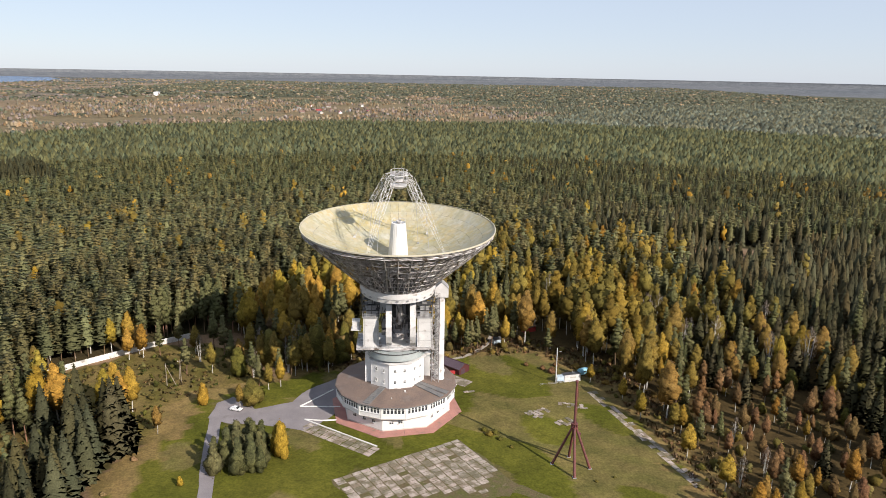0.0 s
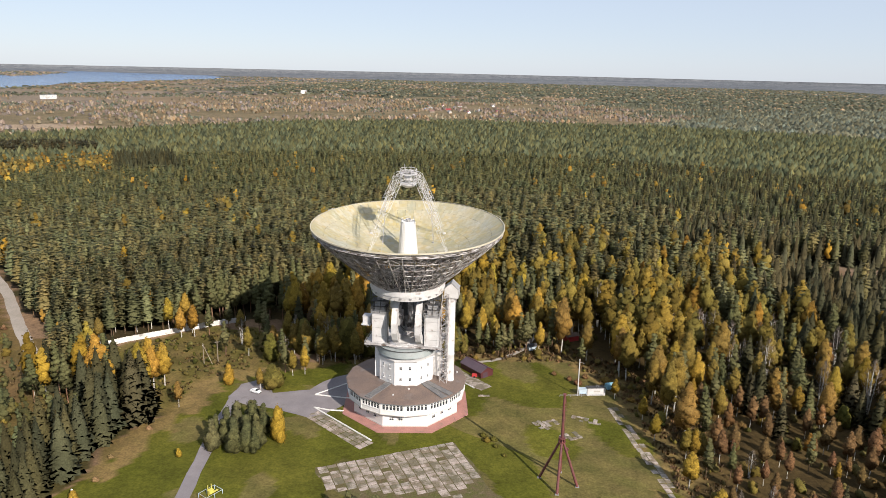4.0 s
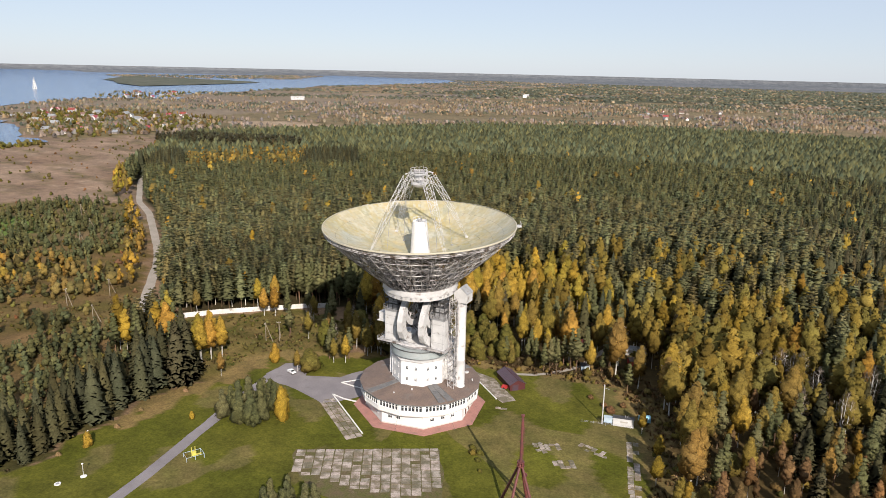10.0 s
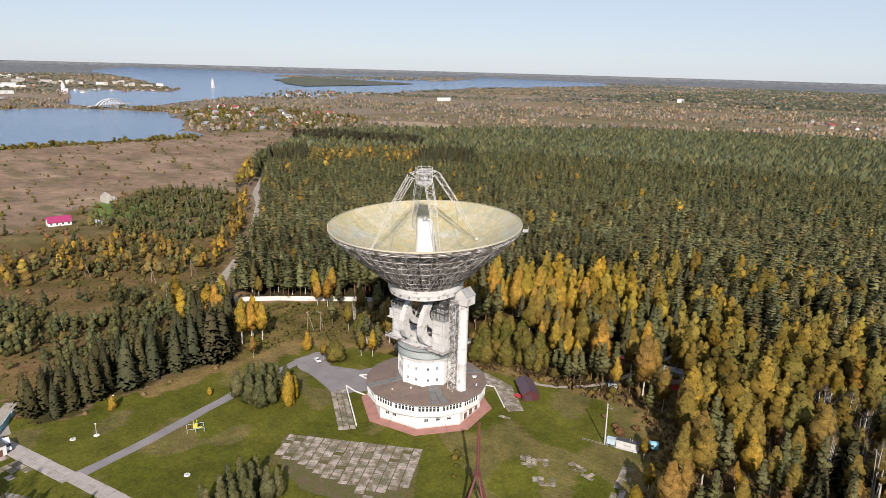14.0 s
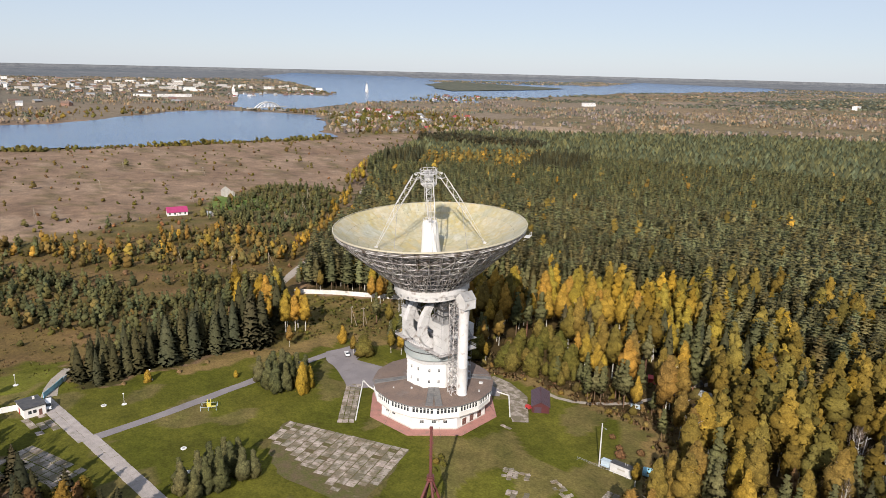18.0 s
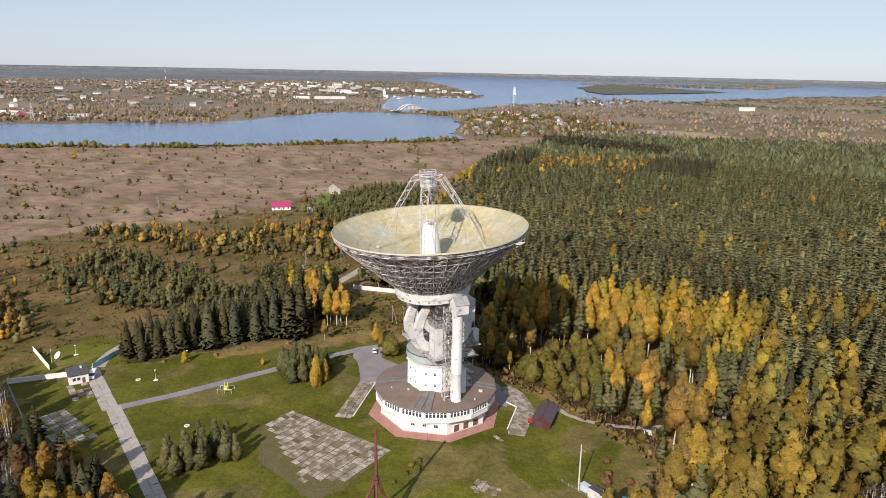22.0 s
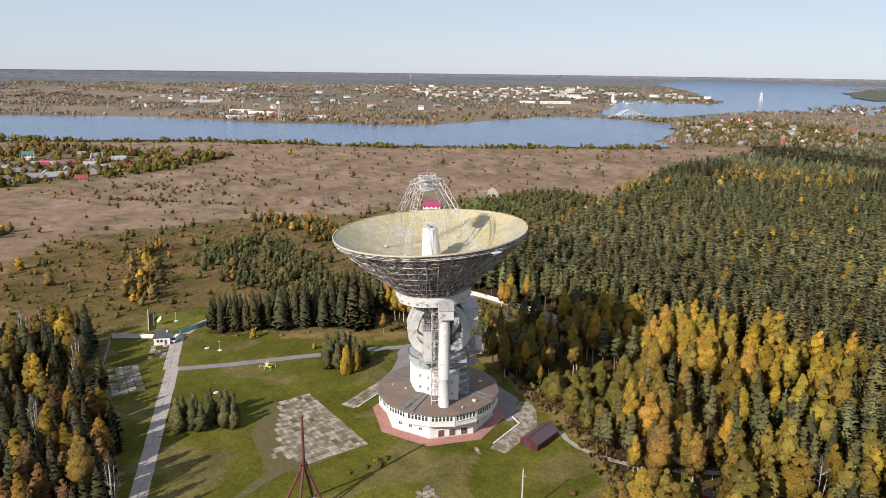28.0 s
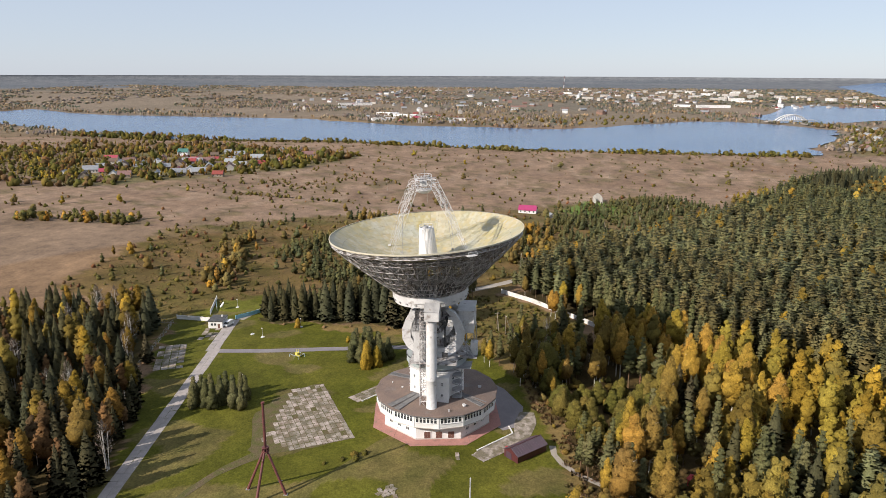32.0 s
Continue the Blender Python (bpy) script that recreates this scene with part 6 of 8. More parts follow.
slab_rows("rubble_slabs", "scattered broken concrete slabs in the grass", (44, -3), (0.8, 0.6), 5, 5, 1.7, 1.3, lambda s, t: 0.5, 28, 0.12, 0.5, 0.3)
slab_rows("loose_slabs", "small stack of loose concrete slabs in grass", (53, -10), (0.8, 0.5), 4, 3, 1.7, 1.5, lambda s, t: 0.8, 29, 0.12, 0.15, 0.2)
slab_rows("edge_slabs", "row of broken slabs in the grass", (58, 5), (0.95, -0.2), 7, 3, 1.5, 1.2, lambda s, t: 0.6, 30, 0.1, 0.4, 0.2)
sheet("trail", wavy([(29, -46), (33, -50.2), (46, -58.4), (72, -67), (72, -65), (47, -55.8), (36, -47)], 0.4, 3, 7), M_DIRT_G, "worn bare trail leading off the slab yard", "trail", 0.06)
sheet("shed_pad", wavy([(-6, 33), (2, 31.5), (9.6, 31.4), (22.3, 20.4), (25.2, 18.4), (28.6, 22.6), (14.5, 36), (2, 39), (-6, 38)], 0.15, 3, 8), M_SLAB, "pale concrete pad leading to the shed", "pavement", 0.09)
o = slab_rows("lone_slab", "single pale concrete slab on the grass", (24, 14.6), (4, 0.6), 2, 1, 2.2, 1.3, lambda s, t: 1, 31, 0.2, 0.05)


def kerb(pts, w=0.4, h=0.32):
    s = Shape()
    for (x0, y0), (x1, y1) in zip(pts[:-1], pts[1:]):
        a = math.atan2(y1 - y0, x1 - x0)
        n = max(1, int(math.hypot(x1 - x0, y1 - y0) / 3))
        for k in range(n):
            t = (k + 0.5) / n
            ln = math.hypot(x1 - x0, y1 - y0) / n
            s.box((x0 + (x1 - x0) * t, y0 + (y1 - y0) * t, h / 2 - 0.08), (ln - 0.02, w, h + 0.16), a)
    structure("kerb", s, M_KERB, "white painted concrete kerb", "kerb")


kerb([(-21, -6.5), (-26, -6.9), (-31.8, -5.9), (-6.7, -24.4)])
kerb([(-20.5, 3.0), (-34.6, 3.7), (-24, 17)])
kerb([(5.0, 29.6), (9.8, 31.1), (22.1, 20.1)])


def shed():
    t = thing("shed", (25.0, 36.4, 0), "dark maroon metal shed with a gabled ribbed roof", "shed", rz=math.degrees(math.atan2(9, -9)))
    L, W, H, R = 12.6, 6.1, 2.5, 4.1
    t.matrix_basis = pose(21.6, 35.4, 0, 0, 0, 135)
    s = Shape().add([(-L / 2, -W / 2, 0), (L / 2, -W / 2, 0), (L / 2, W / 2, 0), (-L / 2, W / 2, 0), (-L / 2, -W / 2, H), (L / 2, -W / 2, H), (L / 2, W / 2, H), (-L / 2, W / 2, H), (-L / 2, 0, R), (L / 2, 0, R)],
                    [(0, 1, 5, 4), (2, 3, 7, 6), (1, 2, 6, 9, 5), (3, 0, 4, 8, 7), (0, 3, 2, 1)])
    part("wall", s, M_MAROON, t)
    for e in (-1, 1):
        s = Shape()
        s.add([(-L / 2 - 0.3, 0, R + 0.08), (L / 2 + 0.3, 0, R + 0.08), (L / 2 + 0.3, e * (W / 2 + 0.35), H - 0.12), (-L / 2 - 0.3, e * (W / 2 + 0.35), H - 0.12),
               (-L / 2 - 0.3, 0, R), (L / 2 + 0.3, 0, R), (L / 2 + 0.3, e * (W / 2 + 0.35), H - 0.2), (-L / 2 - 0.3, e * (W / 2 + 0.35), H - 0.2)],
              [(0, 3, 2, 1), (4, 5, 6, 7), (0, 1, 5, 4), (2, 3, 7, 6), (0, 4, 7, 3), (1, 2, 6, 5)] if e > 0 else [(0, 1, 2, 3), (4, 7, 6, 5), (0, 4, 5, 1), (2, 6, 7, 3), (0, 3, 7, 4), (1, 5, 6, 2)])
        rf = part("roof", s, M_MAROON_ROOF, t)
        rb = Shape()
        for k in range(13):
            x = -L / 2 + L * k / 12
            rb.tube((x, 0, R + 0.1), (x, e * (W / 2 + 0.3), H - 0.1), 0.05, 4)
        part("rib", rb, M_MAROON_ROOF, rf)
    part("ridge", Shape().tube((-L / 2 - 0.3, 0, R + 0.12), (L / 2 + 0.3, 0, R + 0.12), 0.13, 5), M_MAROON, t)
    part("door", Shape().box((-L / 2 - 0.04, 0.9, 1.1), (0.08, 2.4, 2.2)), M_MAROON_ROOF, t)
    return t


shed()
b = thing("fire_trailer", (21.3, 29.7, 0.1), "small red trailer parked beside the shed", "trailer")
part("body", Shape().box((0, 0, 0.75), (2.0, 1.3, 0.9)).box((0, 0, 1.25), (1.7, 1.1, 0.25)), M_RED, b)
for y in (-0.7, 0.7):
    part("wheel", Shape().tube((0, y - 0.1, 0.35), (0, y + 0.1, 0.35), 0.35, 12), M_RUBBER, b)
part("drawbar", Shape().tube((1.0, 0, 0.5), (2.0, 0, 0.45), 0.06, 5), M_DARKSTEEL, b)


def booth():
    ang = math.degrees(math.atan2(1.4, 6.62))
    t = thing("booth", (67.2, 23.7, 0), "white metal equipment booth with a dark lean-to roof", "booth", rz=ang)
    part("body", Shape().add([(-3.4, -1.3, 0.15), (3.4, -1.3, 0.15), (3.4, 1.5, 0.15), (-3.4, 1.5, 0.15), (-3.4, -1.3, 2.75), (3.4, -1.3, 2.75), (3.4, 1.5, 2.45), (-3.4, 1.5, 2.45)],
                             [(0, 3, 2, 1), (0, 1, 5, 4), (1, 2, 6, 5), (2, 3, 7, 6), (3, 0, 4, 7), (4, 5, 6, 7)]), M_STEEL_W, t)
    part("roof", Shape().add([(-3.6, -1.2, 2.78), (3.6, -1.2, 2.78), (3.6, 1.8, 2.46), (-3.6, 1.8, 2.46), (-3.6, -1.2, 2.86), (3.6, -1.2, 2.86), (3.6, 1.8, 2.54), (-3.6, 1.8, 2.54)],
                             [(0, 3, 2, 1), (0, 1, 5, 4), (1, 2, 6, 5), (2, 3, 7, 6), (3, 0, 4, 7), (4, 5, 6, 7)]), M_DARKSTEEL, t, "dark roof sheet")
    part("plinth", Shape().box((0, 0.1, 0.08), (6.9, 2.9, 0.16)), M_KERB, t)
    part("vent", Shape().tube((0.6, 0.6, 2.6), (0.6, 0.6, 3.5), 0.09, 8).tube((1.3, 0.6, 2.6), (1.3, 0.6, 3.3), 0.09, 8), M_STEEL_G, t)
    part("sign", Shape().box((0.2, -1.33, 1.7), (2.4, 0.04, 0.5)), M_CREAM, t, "faded sign plate")
    c = thing("switch_cabinet", (62.4, 22.1, 0), "pale blue steel switch cabinet on a frame", "cabinet", rz=ang)
    part("body", Shape().box((0, 0.2, 1.7), (2.8, 1.6, 1.5)).box((0, 0.2, 2.5), (3.1, 1.9, 0.1)), M_LBLUE, c)
    for x in (-1.3, 1.3):
        for y in (-0.5, 0.9):
            part("leg", Shape().box((x, y, 0.5), (0.12, 0.12, 1.0)), M_LBLUE, c)
    part("shelf", Shape().box((0, -0.9, 1.0), (2.9, 0.7, 0.1)), M_LBLUE, c)
    p = thing("utility_pole", (60.6, 21.1, 0), "tall slim pale grey utility pole", "pole")
    part("shaft", Shape().tube((0, 0, -0.3), (-0.15, 0.05, 14.4), 0.24, 8, 0.17), M_STEEL_W, p)
    part("bracket", Shape().tube((0, 0, 13.2), (1.3, 0.2, 13.0), 0.06, 5).box((1.3, 0.2, 13.0), (0.5, 0.25, 0.15)), M_STEEL_G, p)
    s = Shape()
    for i in range(5):
        s.tube((54 + 4 * i, 18.6 + 0.9 * i, 0), (54 + 4 * i, 18.6 + 0.9 * i, 1.0), 0.05, 4)
    s.tube((54, 18.6, 0.9), (70, 22.2, 0.9), 0.03, 4).tube((54, 18.6, 0.5), (70, 22.2, 0.5), 0.03, 4)
    f = thing("wire_fence", (54, 18.6, 0), "low rusty wire fence in front of the booth", "fence")
    o = part("rail", s.mesh("rail", Matrix.Translation((-54, -18.6, 0))), M_STEEL_G, f)


booth()
t = thing("caravan", (73.2, 28.8, 0), "small pale blue rounded site caravan", "caravan", rz=25)
s = Shape()
prof = [(-1.1, 0.5), (-1.15, 1.6), (-0.95, 2.3), (-0.5, 2.65), (0, 2.75), (0.5, 2.65), (0.95, 2.3), (1.15, 1.6), (1.1, 0.5)]
n = len(prof)
s.add([(x, y, z) for x in (-1.9, 1.9) for y, z in prof], [(i, i + 1, n + i + 1, n + i) for i in range(n - 1)] + [tuple(range(n)), tuple(range(2 * n - 1, n - 1, -1)), (0, n, 2 * n - 1, n - 1)])
part("body", s, M_BLUE, t)
part("door", Shape().box((1.92, 0, 1.4), (0.05, 0.8, 1.8)), M_LBLUE, t)
part("window", Shape().box((0, -1.16, 1.7), (1.0, 0.06, 0.6)), M_GLASS, t)
for x in (-1.2, 1.2):
    for y in (-0.9, 0.9):
        part("wheel", Shape().tube((x, y - 0.12, 0.35), (x, y + 0.12, 0.35), 0.36, 12), M_RUBBER, t)


def mast():
    t = thing("tripod_mast", (52.7, -37.5, 0), "dark red steel mast on splayed tube legs", "mast")
    for x, y in ((-5.7, 1.5), (-0.7, -6.3), (5.2, -1.5), (0.4, 5.4)):
        lg = part("leg", Shape().tube((x, y, 0.1), (x * 0.06, y * 0.06, 13.6), 0.42, 10, 0.34), M_REDSTEEL, t)
        part("foot_plate", Shape().box((x, y, 0.08), (1.1, 1.1, 0.16)), M_STEEL_G, lg)
    part("pole", Shape().tube((0, 0, 13.2), (-0.1, 0, 27.9), 0.42, 12, 0.34), M_REDSTEEL, t)
    s = Shape()
    for k in range(8):
        a = 2 * math.pi * k / 8
        s.box((0.75 * math.cos(a), 0.75 * math.sin(a), 13.9), (0.5, 0.14, 0.9), a)
    s.tube((0, 0, 13.1), (0, 0, 13.3), 1.1, 14).tube((0, 0, 14.3), (0, 0, 14.5), 1.0, 14)
    part("collar", s, M_REDSTEEL, t)
    s = Shape()
    for z in (20.2, 21.6, 23.0, 24.2):
        s.tube((-0.9, 0, z), (0.9, 0.2, z), 0.06, 4).tube((0, -0.9, z + 0.4), (0, 0.9, z + 0.4), 0.06, 4)
    s.tube((0.55, 0, 14.5), (0.5, 0, 27.0), 0.05, 4)
    part("ladder", s, M_REDSTEEL, t)
    part("pulley", Shape().tube((1.5, -0.4, 11.0), (1.5, -0.1, 11.0), 0.6, 14), M_REDSTEEL, t)
    part("top_cap", Shape().tube((-0.1, 0, 27.8), (-0.1, 0, 28.2), 0.5, 10), M_REDSTEEL, t)


mast()


def weather_table():
    t = thing("weather_station", (-43.4, -61.2, 0), "pale blue pipe enclosure with yellow box in the middle", "weather station", rz=62)
    for x, y in ((-2.6, -1.8), (2.6, -1.8), (2.6, 1.8), (-2.6, 1.8), (0, -1.8), (0, 1.8)):
        part("post", Shape().tube((x, y, 0), (x, y, 1.4), 0.09, 6), M_LBLUE, t)
    s = Shape()
    for y in (-1.8, 1.8):
        s.tube((-2.6, y, 1.35), (2.6, y, 1.35), 0.06, 5)
    for x in (-2.6, 2.6):
        s.tube((x, -1.8, 1.35), (x, 1.8, 1.35), 0.06, 5)
    part("rail", s, M_LBLUE, t)
    part("box", Shape().box((0, 0, 1.3), (1.3, 1.0, 1.0)).box((0, 0, 1.85), (1.5, 1.2, 0.12)), M_YELLOW, t, "yellow instrument box")
    for x in (-0.5, 0.6):
        part("upright", Shape().tube((x, 0.4, 0), (x, 0.4, 3.3), 0.12, 6), M_YELLOW, t)
    part("tray", Shape().box((1.4, -0.2, 0.9), (1.6, 0.6, 0.15)), M_YELLOW, t)


weather_table()


def car(x, y, rz, paint, label, van=False):
    t = thing("van" if van else "car", (x, y, 0.08), label, "van" if van else "car", rz=rz)
    if van:
        prof = [(-2.8, 0.45), (-2.85, 1.3), (-2.75, 2.35), (-2.4, 2.5), (1.0, 2.5), (1.6, 2.3), (2.2, 1.45), (2.75, 1.2), (2.85, 0.8), (2.8, 0.45)]
        W, wx, wr = 1.95, (-1.8, 1.75), 0.36
        glass = [(1.05, 2.25), (1.55, 2.12), (2.05, 1.5), (1.05, 1.5)]
        front = ((1.62, 2.3), (2.2, 1.47))
    else:
        prof = [(-2.1, 0.4), (-2.15, 0.75), (-2.05, 0.98), (-1.5, 1.02), (-1.05, 1.4), (0.25, 1.42), (0.95, 0.98), (1.9, 0.86), (2.1, 0.65), (2.08, 0.4)]
        W, wx, wr = 1.66, (-1.3, 1.3), 0.31
        glass = [(-1.3, 1.03), (-1.0, 1.33), (0.2, 1.35), (0.75, 1.03)]
        front = ((0.3, 1.41), (0.93, 1.0))
    n = len(prof)
    v = []
    for sgn in (-1, 1):
        for px, pz in prof:
            k = 1.0 if pz < 1.1 else 0.88
            v.append((px, sgn * W / 2 * k, pz))
    f = [(i, (i + 1) % n, n + (i + 1) % n, n + i) for i in range(n)] + [tuple(range(n - 1, -1, -1)), tuple(range(n, 2 * n))]
    body = part("body", Shape().add(v, f), paint, t)
    for sgn in (-1, 1):
        k = 0.90 if not van else 0.895
        w = part("side_window", Shape().add([(px, sgn * (W / 2 * (0.94 if pz < 1.2 and not van else k) + 0.012), pz) for px, pz in glass] + [(px, sgn * (W / 2 * 0.8), pz) for px, pz in glass],
                                            [(0, 1, 2, 3), (4, 7, 6, 5), (0, 4, 5, 1), (1, 5, 6, 2), (2, 6, 7, 3), (3, 7, 4, 0)]), M_GLASS, t)
    (x0, z0), (x1, z1) = front
    part("windscreen", Shape().add([(x0 + 0.03, -W * 0.42, z0), (x0 + 0.03, W * 0.42, z0), (x1 + 0.05, W * 0.46, z1 + 0.03), (x1 + 0.05, -W * 0.46, z1 + 0.03),
                                    (x0 - 0.1, -W * 0.4, z0 - 0.1), (x0 - 0.1, W * 0.4, z0 - 0.1), (x1 - 0.1, W * 0.44, z1 - 0.1), (x1 - 0.1, -W * 0.44, z1 - 0.1)],
                                   [(0, 1, 2, 3), (4, 7, 6, 5), (0, 4, 5, 1), (1, 5, 6, 2), (2, 6, 7, 3), (3, 7, 4, 0)]), M_GLASS, t)
    for px in wx:
        for sgn in (-1, 1):
            w = part("wheel", Shape().tube((px, sgn * (W / 2 - 0.18), wr), (px, sgn * (W / 2 + 0.02), wr), wr, 16), M_RUBBER, t)
            part("rim", Shape().tube((px, sgn * (W / 2 + 0.0), wr), (px, sgn * (W / 2 + 0.035), wr), wr * 0.6, 12), M_STEEL_G, w)
    for sgn in (-1, 1):
        part("headlight", Shape().box((prof[-2][0] - 0.05, sgn * W * 0.36, 0.72), (0.12, 0.3, 0.16)), M_FRAME, t)
        part("tail_light", Shape().box((prof[1][0] + 0.02, sgn * W * 0.4, 0.8), (0.1, 0.2, 0.2)), M_RED, t)
    part("bumper", Shape().box((prof[-1][0] + 0.02, 0, 0.5), (0.12, W * 0.95, 0.2)), M_DARKSTEEL, t)


car(-56.3, 1.3, -20, M_CARW, "silver-white saloon car parked on the asphalt driveway")
car(-75.2, -105.4, -12, M_CARW, "white delivery van parked beside the gatehouse", True)


def gatehouse():
    t = thing("gatehouse", (-75.2, -110.6, 0), "small white rendered gatehouse with a flat dark roof", "gatehouse", rz=8)
    part("wall", Shape().box((0, 0, 1.7), (8.6, 6.6, 3.4)), M_WHITE, t)
    part("roof", Shape().box((0, 0, 3.52), (9.2, 7.2, 0.26)), M_DARKSTEEL, t, "dark flat roof")
    part("chimney", Shape().box((-2, 1.5, 4.0), (0.6, 0.6, 0.9)), M_WHITE, t)
    part("door", Shape().box((4.33, 1.6, 1.15), (0.06, 1.0, 2.1)), M_DOOR, t)
    for y in (-1.6, -0.1):
        w = part("window", Shape().box((4.33, y, 1.9), (0.06, 1.0, 1.1)), M_GLASS, t)
    part("door", Shape().box((-1.0, -3.33, 1.15), (1.2, 0.06, 2.1)), M_RED, t)


gatehouse()


def panel_fence(name, pts, h, material, label, step=3.0, th=0.12, post=None):
    """A fence of separate panels and posts along pts."""
    t = thing(name, (*pts[0], 0), label, "fence")
    pm = {}
    for (x0, y0), (x1, y1) in zip(pts[:-1], pts[1:]):
        ln = math.hypot(x1 - x0, y1 - y0)
        n = max(1, round(ln / step))
        a = math.degrees(math.atan2(y1 - y0, x1 - x0))
        w = ln / n
        key = round(w, 2)
        if key not in pm:
            pm[key] = (Shape().box((0, 0, h / 2 + 0.1), (w - 0.12, th, h)).box((0, 0, h * 0.98), (w - 0.1, th * 1.5, 0.12)).mesh("panel"), Shape().box((0, 0, h / 2 + 0.1), (0.22, 0.26, h + 0.3)).mesh("post"))
            pm[key][0].materials.append(material)
            pm[key][1].materials.append(post or material)
        for k in range(n):
            tt = (k + 0.5) / n
            o = part("panel", pm[key][0], None, t)
            o.matrix_basis = pose(x0 + (x1 - x0) * tt - pts[0][0], y0 + (y1 - y0) * tt - pts[0][1], 0, 0, 0, a)
            o = part("post", pm[key][1], None, t)
            o.matrix_basis = pose(x0 + (x1 - x0) * k / n - pts[0][0], y0 + (y1 - y0) * k / n - pts[0][1], 0, 0, 0, a)
    return t


panel_fence("concrete_wall", [(-143, 20.5), (-129, 37), (-100, 63.5), (-90, 71)], 2.3, M_WALLPANEL, "long pale concrete panel wall at the forest edge", 3.6, 0.18)
panel_fence("white_wall", [(-80.5, -134), (-80, -124), (-79, -114)], 2.0, M_WHITE, "white concrete wall next to the gatehouse", 3.0, 0.2)
panel_fence("white_wall", [(-112, -128), (-88.5, -120.8)], 2.0, M_WHITE, "white concrete wall behind the gatehouse", 3.0, 0.2)
panel_fence("blue_gate", [(-84, -105.6), (-89, -101.6), (-95, -97.2)], 1.9, M_BLUE, "blue sheet metal gate and fence", 2.6, 0.08)
panel_fence("pale_fence", [(-95, -97), (-101, -90)], 1.8, M_LBLUE, "pale blue-white fence behind the gate", 2.6, 0.08)


def mesh_fence(pts, label):
    t = thing("wire_mesh_fence", (*pts[0], 0), label, "fence")
    for (x0, y0), (x1, y1) in zip(pts[:-1], pts[1:]):
        ln = math.hypot(x1 - x0, y1 - y0)
        n = max(1, round(ln / 4))
        for k in range(n + 1):
            x, y = x0 + (x1 - x0) * k / n - pts[0][0], y0 + (y1 - y0) * k / n - pts[0][1]
            part("post", Shape().tube((x, y, 0), (x, y, 2.4), 0.08, 5), M_STEEL_G, t)
        for h in (0.5, 1.1, 1.7, 2.3):
            part("wire", Shape().tube((x0 - pts[0][0], y0 - pts[0][1], h), (x1 - pts[0][0], y1 - pts[0][1], h), 0.035, 4), M_STEEL_G, t)


mesh_fence([(-18, -120), (-50, -127), (-75, -133), (-70, -152)], "grey wire fence on steel posts by the trees")
t = thing("satellite_dish", (-97, -118, 0), "white satellite dish on a steel post", "satellite dish")
part("post", Shape().tube((0, 0, 0), (0, 0, 2.2), 0.12, 8), M_STEEL_G, t)
o = part("dish", Shape().lathe([(0, 0), (0.9, 0.12), (1.6, 0.45), (1.62, 0.5), (0.9, 0.2), (0, 0.08)], 24), M_WHITE, t)
o.matrix_basis = pose(0, 0, 2.3, 50, 0, 30)
part("feed_arm", Shape().tube((0, 0, 2.4), (0.6, -1.0, 3.4), 0.04, 5), M_STEEL_G, t)
t = thing("banner_post", (-95.2, -120.3, 0), "tapered blue and white banner post", "banner post")
part("post", Shape().tube((0, 0, 0), (0, 0, 6.4), 0.12, 8, 0.07), M_WHITE, t)
part("banner", Shape().box((0.22, 0, 3.9), (0.4, 0.06, 3.4)), M_BLUE, t, "blue and white banner")
for i, (x, y) in enumerate(((-63, -84), (-78, -71), (-101, -112))):
    t = thing("yard_lamp", (x, y, 0), "thin white yard lamp post on the lawn", "lamp post", "yard lamps")
    part("post", Shape().tube((0, 0, 0), (0, 0, 4.2), 0.07, 6), M_STEEL_W, t)
    part("lamp", Shape().lathe([(0, 4.0), (0.3, 4.1), (0.3, 4.3), (0, 4.5)], 12), M_WHITE, t)
    part("base", Shape().lathe([(0, 0.1), (0.9, 0.1), (0.9, 0.22), (0, 0.25)], 16), M_KERB, t)
for x, y in ((-66, -90), (-22, -77), (-8, -80)):
    t = thing("well_cover", (x, y, 0), "round pale concrete well ring in grass", "well cover", "well covers")
    part("ring", Shape().lathe([(0.5, 0.25), (0.9, 0.25), (0.9, -0.1)], 18), M_KERB, t)
    part("lid", Shape().lathe([(0, 0.3), (0.5, 0.28), (0.5, 0.2)], 14), M_STEEL_G, t)


def pole_a(x, y, rz, h=9.0):
    t = thing("power_pole", (x, y, 0), "weathered wooden power pole with a slanting strut", "power pole", "power poles", rz=rz)
    part("shaft", Shape().tube((0, 0, 0), (0, 0, h), 0.17, 7, 0.13), M_WOOD, t)
    part("strut", Shape().tube((3.2, 0, 0), (0.1, 0, h * 0.92), 0.15, 7, 0.12), M_WOOD, t)
    part("crossarm", Shape().box((0, 0, h - 0.6), (0.14, 1.8, 0.14)), M_WOOD, t)
    for e in (-0.8, 0, 0.8):
        part("insulator", Shape().tube((0, e, h - 0.5), (0, e, h - 0.2), 0.06, 6), M_FRAME, t)


for x, y, rz in ((-86, 21, 20), (-82, 25, 120), (-169, 0, 40), (-200, 9, 10), (-196, 30, 80), (-236, -10, 30), (-300, 90, 60), (-330, 120, 50), (-380, 150, 40), (-410, -60, 20), (-470, -110, 20),
                 (-420, 60, 20), (-520, 10, 10), (-560, 120, 30), (-640, 60, 10), (-440, -220, 20), (-470, -300, 70), (-505, -260, 10)):
    pole_a(x, y, rz)


